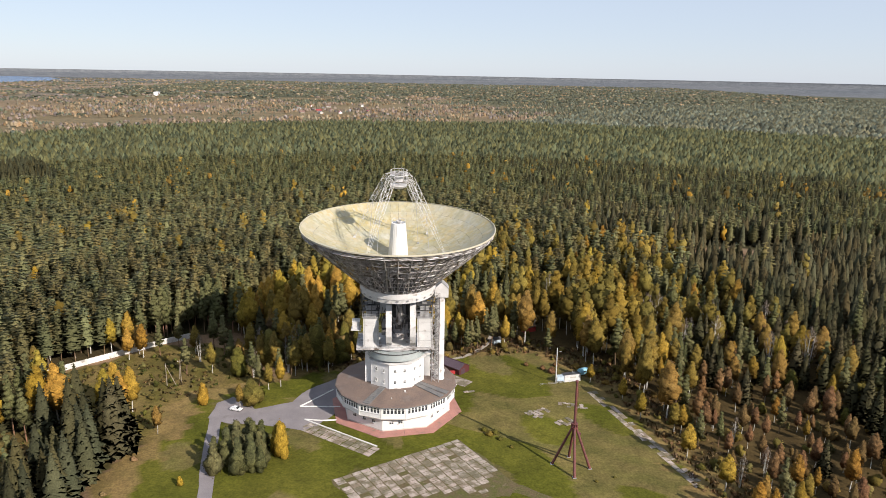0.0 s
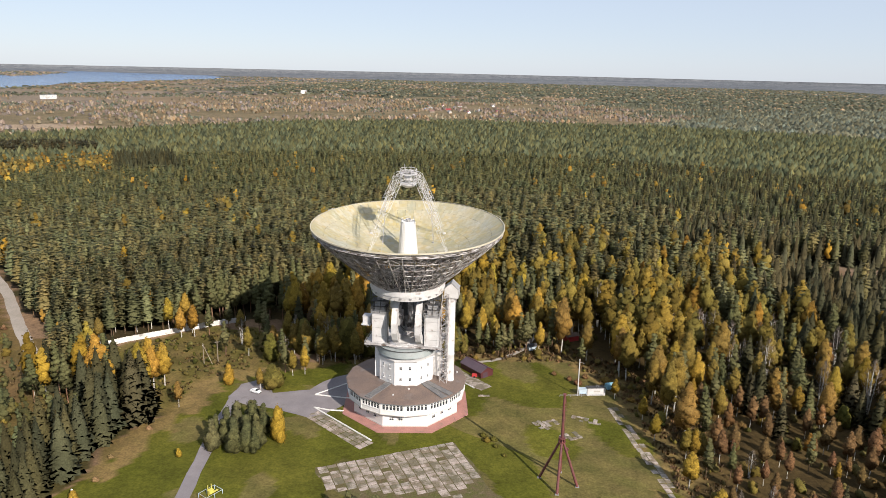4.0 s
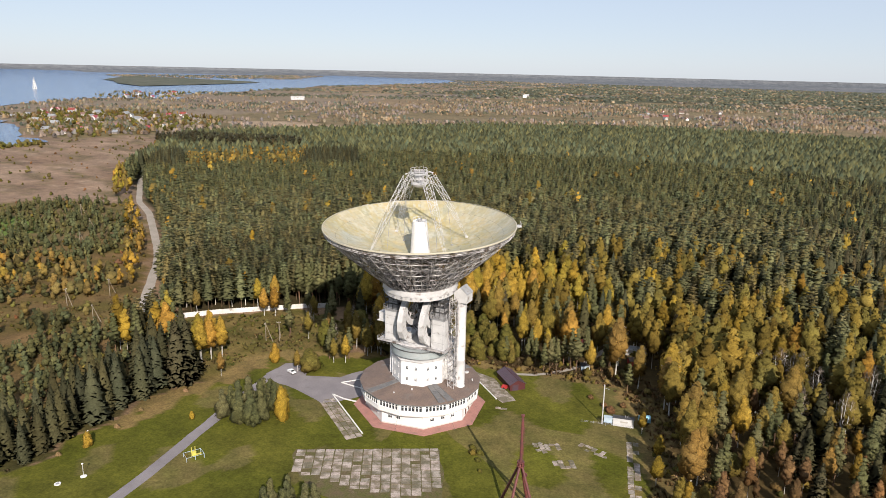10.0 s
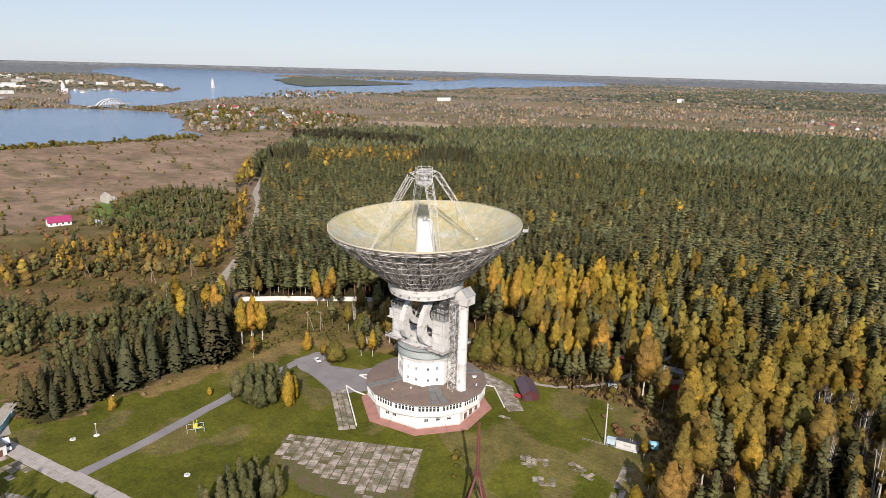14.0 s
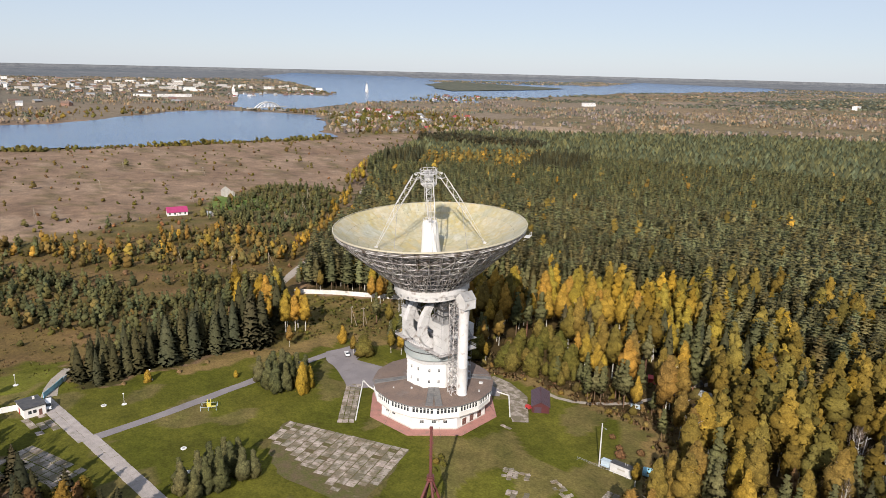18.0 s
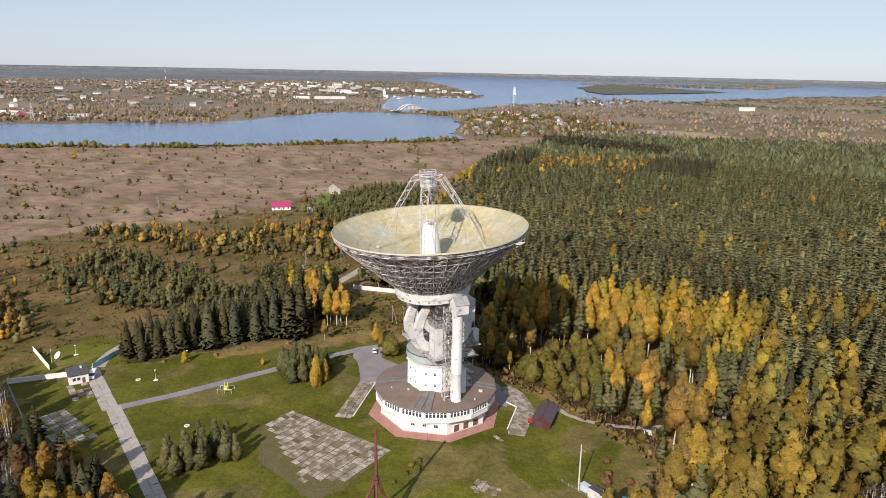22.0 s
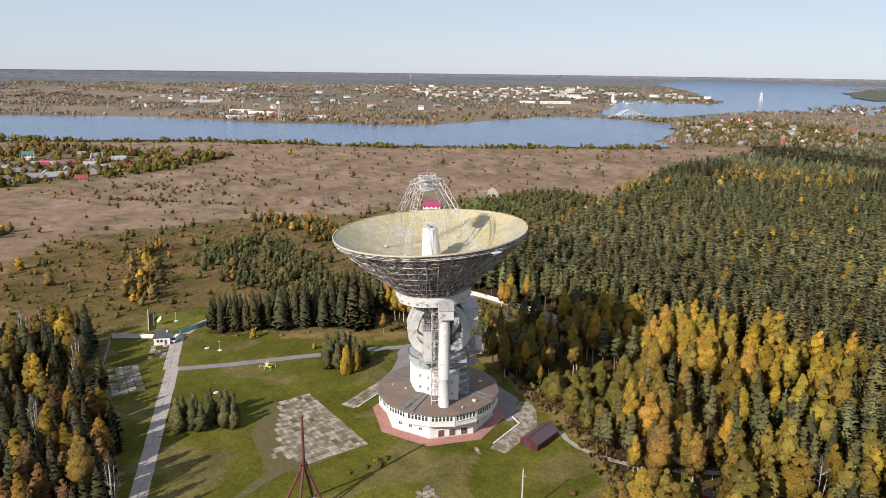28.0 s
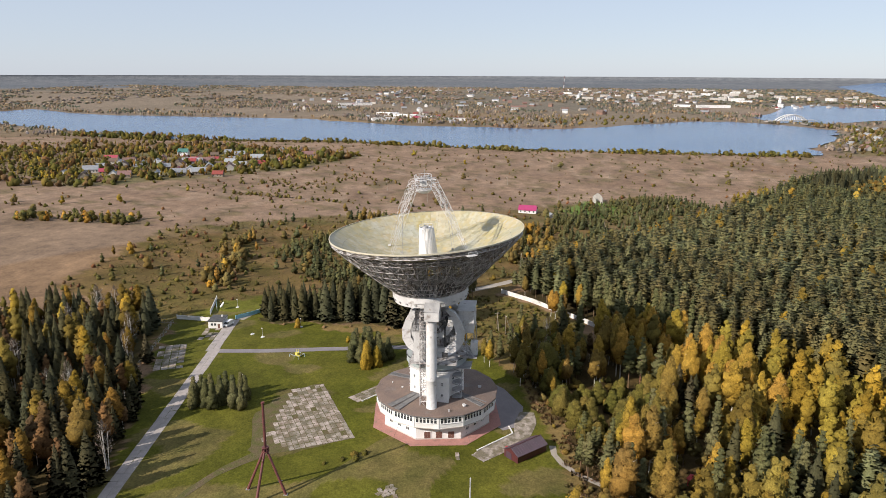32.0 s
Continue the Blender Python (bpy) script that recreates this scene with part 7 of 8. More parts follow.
def hut(x, y, rz, w, l, h, wall, roof, label):
    t = thing("hut", (x, y, 0), label, "hut", "huts in the wood", rz=rz)
    part("wall", Shape().box((0, 0, h / 2), (l, w, h)), wall, t)
    s = Shape()
    for e in (-1, 1):
        s.add([(-l / 2 - 0.3, 0, h + w * 0.28), (l / 2 + 0.3, 0, h + w * 0.28), (l / 2 + 0.3, e * (w / 2 + 0.3), h - 0.1), (-l / 2 - 0.3, e * (w / 2 + 0.3), h - 0.1),
               (-l / 2 - 0.3, 0, h + w * 0.28 + 0.1), (l / 2 + 0.3, 0, h + w * 0.28 + 0.1), (l / 2 + 0.3, e * (w / 2 + 0.3), h), (-l / 2 - 0.3, e * (w / 2 + 0.3), h)],
              [(4, 7, 6, 5), (0, 1, 2, 3), (3, 2, 6, 7), (0, 3, 7, 4), (1, 5, 6, 2)])
    for e in (-1, 1):
        s.add([(e * l / 2, -w / 2, h - 0.02), (e * l / 2, w / 2, h - 0.02), (e * l / 2, 0, h + w * 0.27)], [(0, 1, 2)])
    part("roof", s, roof, t)
    part("door", Shape().box((l / 2 + 0.03, 0, 0.95), (0.06, 0.9, 1.9)), M_DOOR, t)


hut(43, 62.5, 20, 2.6, 3.4, 2.1, M_LBLUE, M_DARKSTEEL, "small pale blue hut with a dark roof")
hut(34, 85, 40, 3, 4, 2.3, M_RED, M_RED, "small red wooden hut among birches")
hut(57, 88, 10, 4, 8, 2.6, M_CREAM, M_TIN, "pale cabin with tin roof under trees")
hut(60, 77, 30, 3.5, 6, 2.4, M_RED, M_BROWNROOF, "reddish cabin under the trees")
hut(46, 93, 60, 3.5, 6, 2.4, M_WOOD, M_DARKSTEEL, "dark wooden cabin among the birches")


# ---- trees and bushes on the lawn and in the rough ground ----
def lawn_tree(kd, x, y, h, g=1.0, label=""):
    plant(kd, x, y, h, g, label)


for x, y, h in ((-54, -38, 10), (-51, -33.5, 12), (-47, -37.5, 11), (-48.5, -31, 13), (-43.5, -36, 11.5), (-44, -30.5, 12.5), (-41.5, -33, 10.5), (-46, -26.5, 11.5), (-51, -28, 10), (-46.5, -22.5, 9.5), (-42.5, -25, 10), (-55, -33, 9), (-40.5, -37, 8)):
    lawn_tree("young", x, y, h * 1.05, 1.0, "bushy blue-green spruce in a dense group on the lawn")
lawn_tree("golden", -35.8, -29.3, 12.5, 0.66, "single yellow birch beside the spruce group")
lawn_tree("golden", -37.8, -25.5, 9.5, 0.66, "orange-yellow birch beside the spruce group")
for x, y, h in ((6, -83, 9), (1, -85, 9.5), (-3, -84, 8.5), (4, -79, 10.5), (-1, -79.5, 10), (6.5, -75.5, 10), (2, -74.5, 11), (-4, -75, 10), (0, -70.5, 10.5), (4.5, -68.5, 10), (-6, -70, 9), (5, -65.5, 8.5), (-2.5, -67, 9.5)):
    lawn_tree("young", x, y, h * 1.05, 0.95, "short bushy pine in a clump on the lawn")
for x, y, h in ((33, -104, 16), (29, -100, 14), (38, -109, 18), (24, -102, 14), (41, -114, 18), (31, -108, 18), (18, -103, 14), (35, -113, 19), (27, -112, 17), (45, -108, 15)):
    kd = ("spruce", "aspen", "spruce", "rust")[int(x + h) % 4]
    lawn_tree(kd, x, y, h, 1.15, {"spruce": "dark spruce at the edge of the south wood", "aspen": "orange aspen at the edge of the south wood", "rust": "rust-brown birch at the edge of the south wood"}[kd])
for x, y, kd, h in ((-45, 24, "pine", 14), (-52, 20, "pine", 13), (-40, 30, "birch_o", 15), (-36, 34, "birch_o", 16), (-56, 28, "pine", 15), (-62, 34, "birch_o", 14), (-66, 38, "pine", 16),
                    (-72, 50, "pine", 18), (-60, 46, "birch_o", 16), (-78, 58, "pine", 17), (-84, 52, "birch_o", 13), (-80, 44, "bare", 12), (-78, -14, "birch_o", 10)):
    lawn_tree(kd, x, y, h, 1.15)
rt = random.Random(31)
for i in range(26):
    x, y = rt.uniform(-62, -26), rt.uniform(28, 52)
    lawn_tree(rt.choice(("pine", "birch_o", "birch_o", "green", "bare", "birch_y")), x, y, rt.uniform(11, 17), rt.uniform(0.9, 1.2))
for x, y in ((-93, -4), (-96, -1), (-91, 0), (-97, -6), (-94, -8)):
    lawn_tree("birch_y", x, y, random.uniform(17, 20), 1.1, "bright yellow aspen in a tight group")
for x, y in ((-77, -72), (-62, -44)):
    lawn_tree("golden", x, y, 5.0 if x < -70 else 3.0, 1.0, "small bright yellow birch at the spruce row")
for x, y, h, kd in ((-146, 33, 15, "birch_y"), (-137, 43, 14, "birch_o"), (-136, 30, 12, "birch_o"), (-128, 45, 17, "birch_y"), (-124, 50, 18, "birch_y"), (-115, 49, 16, "birch_y"), (-106, 43, 14, "birch_y"), (-104, 49, 13, "birch_o"), (-101, 45, 15, "aspen"),
                    (-95, 47, 15, "pine"), (-90, 56, 15, "pine"), (-118, 58, 18, "pine"), (-109, 64, 18, "pine"), (-132, 50, 17, "birch_y"), (-111, 57, 16, "birch_y")):
    lawn_tree(kd, x - 3.0, y + 3.4, h, 1.15, "" if kd == "pine" else "autumn birch with a bare trunk by the concrete wall")
for x, y, h, kd, g in ((-82, 32, 15, "pine", 1.2), (-72.5, 33, 13, "birch_o", 1.0), (-69, 6.5, 8.5, "golden", 0.75), (-55.6, 4, 9, "birch_o", 1.2), (-52, 7, 9.5, "green", 1.4), (-48, 17.6, 11, "birch_o", 1.1), (-44, 20, 12, "birch_y", 1.1)):
    lawn_tree(kd, x, y, h, g)
for x, y, h, kd in ((-11, -117, 9, "green"), (-12, -118, 12, "spruce"), (-30, -121, 13, "spruce"), (18, -100, 12, "spruce"), (10, -103, 14, "spruce"), (24, -99, 10, "rust"), (30, -98, 12, "spruce"), (-5, -112, 15, "spruce"), (2, -109, 15, "aspen")):
    lawn_tree(kd, x, y, h, 1.3)
for x, y, h, kd in ((84, -8, 10, "aspen"), (90, -34, 12, "birch_y"), (94, -52, 12, "birch_y"), (82, 6, 9, "birch_y"), (92, -18, 11, "birch_o"), (96, -66, 12, "aspen"), (74, 21, 8, "aspen"), (63, 49, 12, "pine"), (29, 52, 12, "pine"), (30, 60, 12, "pine"), (24, 56, 12, "pine"), (20, 58, 10, "pine"),
                    (34, 62, 13, "pine"), (50, 62, 9, "pine"), (12, 54, 11, "pine"), (0, 52, 9, "green"), (-10, 48, 10, "green"), (-24, 44, 10, "green")):
    lawn_tree(kd, x, y, h, 1.35)


def bush_proto(seed, lm):
    v, f, nr = crown_cloud("bush", 420, seed, 0.045)
    return mesh_vf("foliage", v, f, nr, lm)


def bush(x, y, h, lm, label):
    e = thing("bush", (x, y, 0), label, "bush", "bushes on the lawn")
    key = ("bush", lm.name)
    if key not in PROTO:
        PROTO[key] = bush_proto(len(PROTO), lm)
    o = part("foliage", PROTO[key], None, e)
    s = Shape()
    for k in range(4):
        a = 1.57 * k + 0.4
        s.tube((0, 0, -0.05), (0.25 * math.cos(a), 0.25 * math.sin(a), 0.7), 0.03, 4, 0.01)
    part("stem", s, M_TWIG, e)
    e.scale = (h * 1.15, h * 1.15, h * 0.8)


for x, y, h, lm in ((30, -18, 2.0, L_OLIVE), (33, -21, 1.5, L_GREEN), (36, -26, 1.2, L_GREEN), (28.5, -15, 1.8, L_GREEN), (32, -17, 2.0, L_GREEN), (58, -46, 0.9, L_GREEN), (64, -44, 0.8, L_GREEN), (61, 30.6, 3.2, L_RUST),
                    (58, 34, 2.2, L_RUST), (64, 37, 2.4, L_RUST), (52, 38, 2.0, L_RUST), (72, 35, 3, L_OLIVE), (20, 48, 2.0, L_OLIVE), (40, 51, 2.2, L_OLIVE), (46, 53, 2.4, L_GREEN),
                    (80, 20, 2.2, L_OLIVE), (86, 0, 2.0, L_OLIVE), (88, -20, 2.2, L_RUST), (92, -40, 2.4, L_GREEN), (-46, -62, 1.0, L_OLIVE), (-80, -30, 1.6, L_DRY), (-82, -48, 1.4, L_DRY), (-79, -60, 1.6, L_DRY), (-80, -80, 1.4, L_DRY)):
    bush(x, y, h, lm, {L_RUST.name: "leafless rust-brown bush in rough grass", L_DRY.name: "dry straw-coloured shrub in rough grass", L_OLIVE.name: "olive green bush on the lawn", L_GREEN.name: "low green bush on the lawn"}[lm.name])


# rough ground west of the yard: young pines, birches, bushes; and bushes over the brown fields
def masses(poly, step, seed, rule, reach=1e9, tri=30, warp=False):
    xs, ys = [q[0] for q in poly], [q[1] for q in poly]
    p, r = grid_points(min(xs), max(xs), min(ys), max(ys), step, 0.5, seed)
    x, y = p[:, 0], p[:, 1]
    ok = inside(poly, x, y) & ~(inside(SOUTH, x, y) & (np.array(poly is YOUNG))) & ~near_way(x, y, ROAD_W, 7) & ~near_way(x, y, WALL_W, 5)
    p, x, y = p[ok], x[ok], y[ok]
    kd, h = rule(x, y, r)
    for k in sorted(set(kd.tolist()) - {""}):
        sel = kd == k
        lm, shp, word = {"young": (L_YOUNG, "young", "bushy young green pines"), "birch_y": (L_YELLOW, "birch", "yellow birches"), "birch_o": (L_OLIVE, "birch", "olive green birches"),
                         "round_o": (L_SHRUB, "round", "round olive birches"), "round_y": (L_YELLOW, "round", "round yellow birches"), "bush_g": (L_GREEN, "bush", "green bushes"), "bush_r": (L_RUST, "bush", "rust-brown bushes"), "bush_o": (L_SHRUB, "bush", "olive bushes"), "spruce": (L_SPRUCE, "spruce", "dark spruces"),
                         "pine": (L_PINE, "pine", "pines"), "aspen": (L_ORANGE, "birch", "orange aspens"), "dry": (L_DRY, "tuft", "tufts of dry grass"), "grass": (L_GRASS, "tuft", "tufts of green grass")}[k]
        q = np.concatenate([p[sel], np.zeros((sel.sum(), 1))], 1)
        hh = h[sel]
        tpl = [crown_cloud(shp, tri, seed * 7 + i, 0.035 if shp not in ("bush", "round") else 0.055 if tri > 30 else 0.08) for i in range(4)]
        name = "shrubs" if shp == "bush" else "tall_grass" if shp == "tuft" else "young_wood"
        scatter_mesh(name, tpl, q, hh, lm, word + " scattered over the rough ground", "vegetation", hh * r.uniform(0.85, 1.3, sel.sum()), warp)


BUSHES = ("bush_o", "bush_g", "bush_r")


CLUMP_ROW = [(-124, -134), (-165, -145), (-238, -166)]


def rule_young(x, y, r):
    n = len(x)
    u, q = r.uniform(0, 1, n), r.uniform(0, 1, n)
    w = wobble(x, y, 40, 52)
    jx, jy = x + 6 * wobble(x, y, 30, 53), y + 6 * wobble(x, y, 30, 54)
    kd = np.full(n, "", dtype="<U8")
    open_ = q < 0.13 + 0.3 * np.clip(w, 0, 1)
    kd[open_] = np.select([u < 0.05, u < 0.5, u < 0.7, u < 0.73], ["young", "bush_o", "bush_g", "round_o"], "bush_r")[open_]
    m = inside(THICKET, jx, jy) & (q < np.where(jx > -160, 0.92, 0.7) + 0.25 * w)
    kd[m] = np.select([u < 0.9, u < 0.93], ["young", "round_o"], "bush_g")[m]
    m = inside(PINE_WOOD, jx, jy) & (q < 0.55 + 0.3 * w)
    kd[m] = np.select([u < 0.93, u < 0.95], ["young", "round_o"], "bush_g")[m]
    m = inside(FIELD_WOOD, jx, jy) & (q < 0.72)
    kd[m] = np.select([u < 0.06, u < 0.34, u < 0.46, u < 0.48, u < 0.72], ["round_y", "round_o", "birch_o", "aspen", "young"], "bush_g")[m]
    m = (near_way(jx, jy, CLUMP_ROW, 8) & (q < 0.7)) | (inside(BUSH_PATCH, jx, jy) & (q < 0.5))
    kd[m] = np.select([u < 0.14, u < 0.6, u < 0.75], ["round_y", "round_o", "birch_o"], "bush_r")[m]
    kd[(np.hypot(x + 180, y + 34) < 13) | near_way(x, y, [(-112, -90), (-142, -104), (-175, -120)], 12) & (u > 0.2)] = ""
    h = np.where(np.isin(kd, BUSHES), r.uniform(1.3, 3.6, n), np.where(np.isin(kd, ("young", "round_o", "round_y")), r.uniform(4.2, 8.6, n), r.uniform(8, 12, n)))
    return kd, h


def rule_field(x, y, r):
    n = len(x)
    u = r.uniform(0, 1, n)
    w = wobble(x, y, 210, 61)
    kd = np.full(n, "", dtype="<U8")
    some = u < 0.05 + 0.14 * np.clip(wobble(x * 0.5, y, 45, 65), 0, 1) + 0.16 * np.clip(w - 0.45, 0, 1) + 0.3 * (x > -450) * np.clip(wobble(x, y, 90, 62) - 0.1, 0, 1)
    v = r.uniform(0, 1, n)
    kd[some] = np.select([v < 0.34, v < 0.7, v < 0.93, v < 0.985], ["bush_o", "bush_g", "bush_r", "round_o"], "round_y")[some]
    h = np.where(np.isin(kd, BUSHES), r.uniform(0.8, 3.6, n), np.where(kd == "dry", r.uniform(0.5, 1.2, n), r.uniform(5, 9, n)))
    return kd, h


def rule_shore(x, y, r):
    u = r.uniform(0, 1, len(x))
    return np.select([u < 0.35, u < 0.6, u < 0.7], ["bush_g", "bush_o", "round_o"], "").astype("<U8"), r.uniform(2, 7.5, len(x)) * (0.5 + 0.6 * np.clip(0.7 + wobble(x, y, 70, 64), 0, 1.5))


def strip(pts, w):
    """A band round a line, as an outline."""
    a = [Vector(q) for q in pts]
    lft, rgt = [], []
    for i, q in enumerate(a):
        d = (a[min(i + 1, len(a) - 1)] - a[max(i - 1, 0)]).normalized()
        nrm = Vector((-d.y, d.x)) * w
        lft.append(tuple(q + nrm))
        rgt.append(tuple(q - nrm))
    return lft + rgt[::-1]


masses(YOUNG, 4.6, 71, rule_young, tri=60)
masses(FIELD, 7.5, 72, rule_field, tri=14)
ROUGH = [(-82, -96), (-110, -20), (-143, 20), (-230, 60), (-300, -20), (-340, -120), (-280, -230), (-160, -230), (-84, -136), (-120, -110)]
masses(ROUGH, 2.9, 86, lambda x, y, r: (np.select([(u := r.uniform(0, 1, len(x)) - 0.25 * wobble(x, y, 22, 87)) < 0.34, u < 0.5, u < 0.53], ["dry", "grass", "bush_o"], "").astype("<U8"), np.where(u < 0.5, r.uniform(0.4, 1.1, len(x)), r.uniform(0.6, 1.8, len(x)))), tri=9)
masses(strip([(-845, 440), (-855, 200), (-862, 10), (-945, -280), (-930, -620), (-1020, -820)], 14), 6.5, 73, rule_shore, tri=20)
masses(MEADOW, 2.6, 75, lambda x, y, r: (np.select([(u := r.uniform(0, 1, len(x))) < 0.08, u < 0.16, u < 0.5, u < 0.62], ["bush_o", "bush_g", "dry", "grass"], "").astype("<U8"), np.where(u < 0.16, r.uniform(0.8, 2.4, len(x)), r.uniform(0.4, 1.1, len(x)))), tri=36)
masses(strip([(-412, 225), (-520, 310), (-665, 500)], 16), 6.5, 76, lambda x, y, r: (np.select([(u := r.uniform(0, 1, len(x))) < 0.3, u < 0.7], ["birch_y", "birch_o"], "").astype("<U8"), r.uniform(9, 15, len(x))), tri=26)
masses(strip([(-150, 22), (-196, 66), (-252, 120), (-330, 184), (-405, 236)], 7), 5.5, 77, lambda x, y, r: (np.select([(u := r.uniform(0, 1, len(x))) < 0.2, u < 0.45], ["birch_y", "birch_o"], "pine").astype("<U8"), r.uniform(9, 15, len(x))), tri=40)
masses(strip([(-196, 38), (-240, 82), (-300, 134), (-372, 190)], 6), 6, 78, lambda x, y, r: (np.select([(u := r.uniform(0, 1, len(x))) < 0.25, u < 0.3, u < 0.6], ["birch_y", "aspen", "birch_o"], "").astype("<U8"), r.uniform(7, 13, len(x))), tri=40)
# undergrowth under the birches round the clearing
EDGE = strip([(96, -70), (95, -30), (90, 2), (85, 22), (75, 44), (58, 60), (38, 57), (14, 55), (0, 49), (-22, 44), (-44, 40)], 9)
masses(EDGE, 2.1, 79, lambda x, y, r: (np.select([(u := r.uniform(0, 1, len(x))) < 0.6, u < 0.68, u < 0.74], ["dry", "bush_o", "bush_g"], "").astype("<U8"), np.where(u < 0.6, r.uniform(0.5, 1.3, len(x)), r.uniform(0.8, 2.6, len(x)))), tri=36)
masses(BIRCHES, 7.5, 80, lambda x, y, r: (np.where(inside(CLEAR, x, y), "", np.select([(u := r.uniform(0, 1, len(x))) < 0.3, u < 0.6, u < 0.75], ["bush_o", "bush_g", "bush_r"], "")).astype("<U8"), r.uniform(1.5, 4.5, len(x))), tri=26)
# hedges, copses and gardens out on the plain
AUTUMN = lambda x, y, r: (np.select([(u := r.uniform(0, 1, len(x))) < 0.22, u < 0.55, u < 0.72, u < 0.85], ["round_y", "round_o", "bush_g", "young"], "").astype("<U8"), r.uniform(4, 9, len(x)))
HEDGE = lambda x, y, r: (np.select([(u := r.uniform(0, 1, len(x))) < 0.4, u < 0.7, u < 0.8], ["bush_o", "bush_g", "bush_r"], "").astype("<U8"), r.uniform(1.5, 4.0, len(x)))
masses(strip([(-430, -260), (-418, -218), (-405, -165), (-393, -124)], 4), 4.5, 81, HEDGE, tri=26)
masses(strip([(-287, -375), (-292, -330), (-287, -275)], 11), 6, 82, AUTUMN, tri=30)
masses([(-440, -435), (-500, -570), (-600, -700), (-753, -751), (-800, -640), (-640, -560), (-500, -450)], 11, 83, AUTUMN, tri=20)
masses(strip([(-500, -120), (-560, -160), (-470, -200), (-520, -260)], 22), 9, 85, HEDGE, tri=20)


# ---- houses, villages, the town and the far shore ----
HOUSE_MESH = {}


def house_far(x, y, rz, l, w, h, wall, roof, label, name="house", group="village houses", pitch=0.42, flat=False):
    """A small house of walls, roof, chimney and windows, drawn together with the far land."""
    X, Y, Z = far(x, y)
    k = math.hypot(X, Y) / max(1.0, math.hypot(x, y))
    t = new(name)
    t.empty_display_size = 1
    t.matrix_basis = Matrix.Translation((X, Y, Z - 0.2)) @ Matrix.Rotation(radians(rz), 4, "Z") @ Matrix.Scale(k, 4)
    tagged(t, label, "house" if name == "house" else name.replace("_", " "), group)
    key = (l, w, h, wall.name, roof.name, flat)
    if key not in HOUSE_MESH:
        r = h + w * pitch
        if flat:
            wl = Shape().box((0, 0, h / 2), (l, w, h))
            rf = Shape().box((0, 0, h + 0.2), (l + 0.5, w + 0.5, 0.5))
        else:
            wl = Shape().add([(-l / 2, -w / 2, 0), (l / 2, -w / 2, 0), (l / 2, w / 2, 0), (-l / 2, w / 2, 0), (-l / 2, -w / 2, h), (l / 2, -w / 2, h), (l / 2, w / 2, h), (-l / 2, w / 2, h), (-l / 2, 0, r), (l / 2, 0, r)],
                             [(0, 1, 5, 4), (2, 3, 7, 6), (1, 2, 6, 9, 5), (3, 0, 4, 8, 7)])
            rf = Shape()
            for e in (-1, 1):
                a, b = (-l / 2 - 0.4, l / 2 + 0.4)
                yo, zo = e * (w / 2 + 0.5), h - 0.5 * pitch * 2
                q = [(a, 0, r + 0.15), (b, 0, r + 0.15), (b, yo, h - 0.25), (a, yo, h - 0.25), (a, 0, r - 0.1), (b, 0, r - 0.1), (b, yo, h - 0.45), (a, yo, h - 0.45)]
                rf.add(q, [(0, 3, 2, 1), (4, 5, 6, 7), (2, 3, 7, 6), (0, 4, 7, 3), (1, 2, 6, 5)] if e > 0 else [(0, 1, 2, 3), (4, 7, 6, 5), (2, 6, 7, 3), (0, 3, 7, 4), (1, 5, 6, 2)])
        wn_ = Shape()
        rows = max(1, int(h / 3.0))
        for lv in range(rows):
            n = max(2, int(l / 3.2))
            for i in range(n):
                for e in (-1, 1):
                    xw, yw, zw = -l / 2 + l * (i + 0.5) / n, e * (w / 2 + 0.04), (lv + 0.55) * h / rows
                    wn_.add([(xw - 0.6 * e, yw, zw - 0.65), (xw + 0.6 * e, yw, zw - 0.65), (xw + 0.6 * e, yw, zw + 0.65), (xw - 0.6 * e, yw, zw + 0.65)], [(3, 2, 1, 0)])
        ms = []
        for nm, s, m in (("wall", wl, wall), ("roof", rf, roof), ("windows", wn_, M_GLASS)):
            me = s.mesh(nm)
            me.materials.append(m)
            ms.append((nm, me))
        HOUSE_MESH[key] = ms
    for nm, me in HOUSE_MESH[key]:
        part(nm, me, None, t)
    return t


house_far(-373, 33, 80, 15, 8, 3.2, M_WHITE, M_MAGENTA, "white cottage with a magenta roof in the field")
house_far(-356, 52, 20, 7, 4, 2.2, M_CREAM, M_TIN, "low pale outbuilding with a tin roof")
t = thing("ruined_house", (-432, 97, 0), "roofless pale brick ruin among young pines", "ruin")
part("wall", Shape().box((0, -4, 2.5), (11, 0.6, 5)).box((0, 4, 2.0), (11, 0.6, 4)), M_CREAM, t)
part("gable", Shape().add([(-5.5, -4, 0), (-5.5, 4, 0), (-5.5, 4, 5), (-5.5, 0, 8), (-5.5, -4, 5), (-4.9, -4, 0), (-4.9, 4, 0), (-4.9, 4, 5), (-4.9, 0, 8), (-4.9, -4, 5)],
                          [(0, 4, 3, 2, 1), (5, 6, 7, 8, 9), (0, 5, 9, 4), (4, 9, 8, 3), (3, 8, 7, 2), (2, 7, 6, 1)]), M_CREAM, t)
part("pier", Shape().box((5.2, -3, 3.5), (0.8, 2, 7)).box((5.2, 2.4, 2.6), (0.8, 1.6, 5.2)), M_CREAM, t)
R = random.Random(77)
M_GROOF = mat("green_roof", (0.05, 0.17, 0.14), (0.05, 0.14, 0.12), scale=0.5, rough=0.5)
M_RROOF = mat("red_roof", (0.30, 0.045, 0.05), (0.24, 0.04, 0.045), scale=0.5, rough=0.5, rnd=0.2)
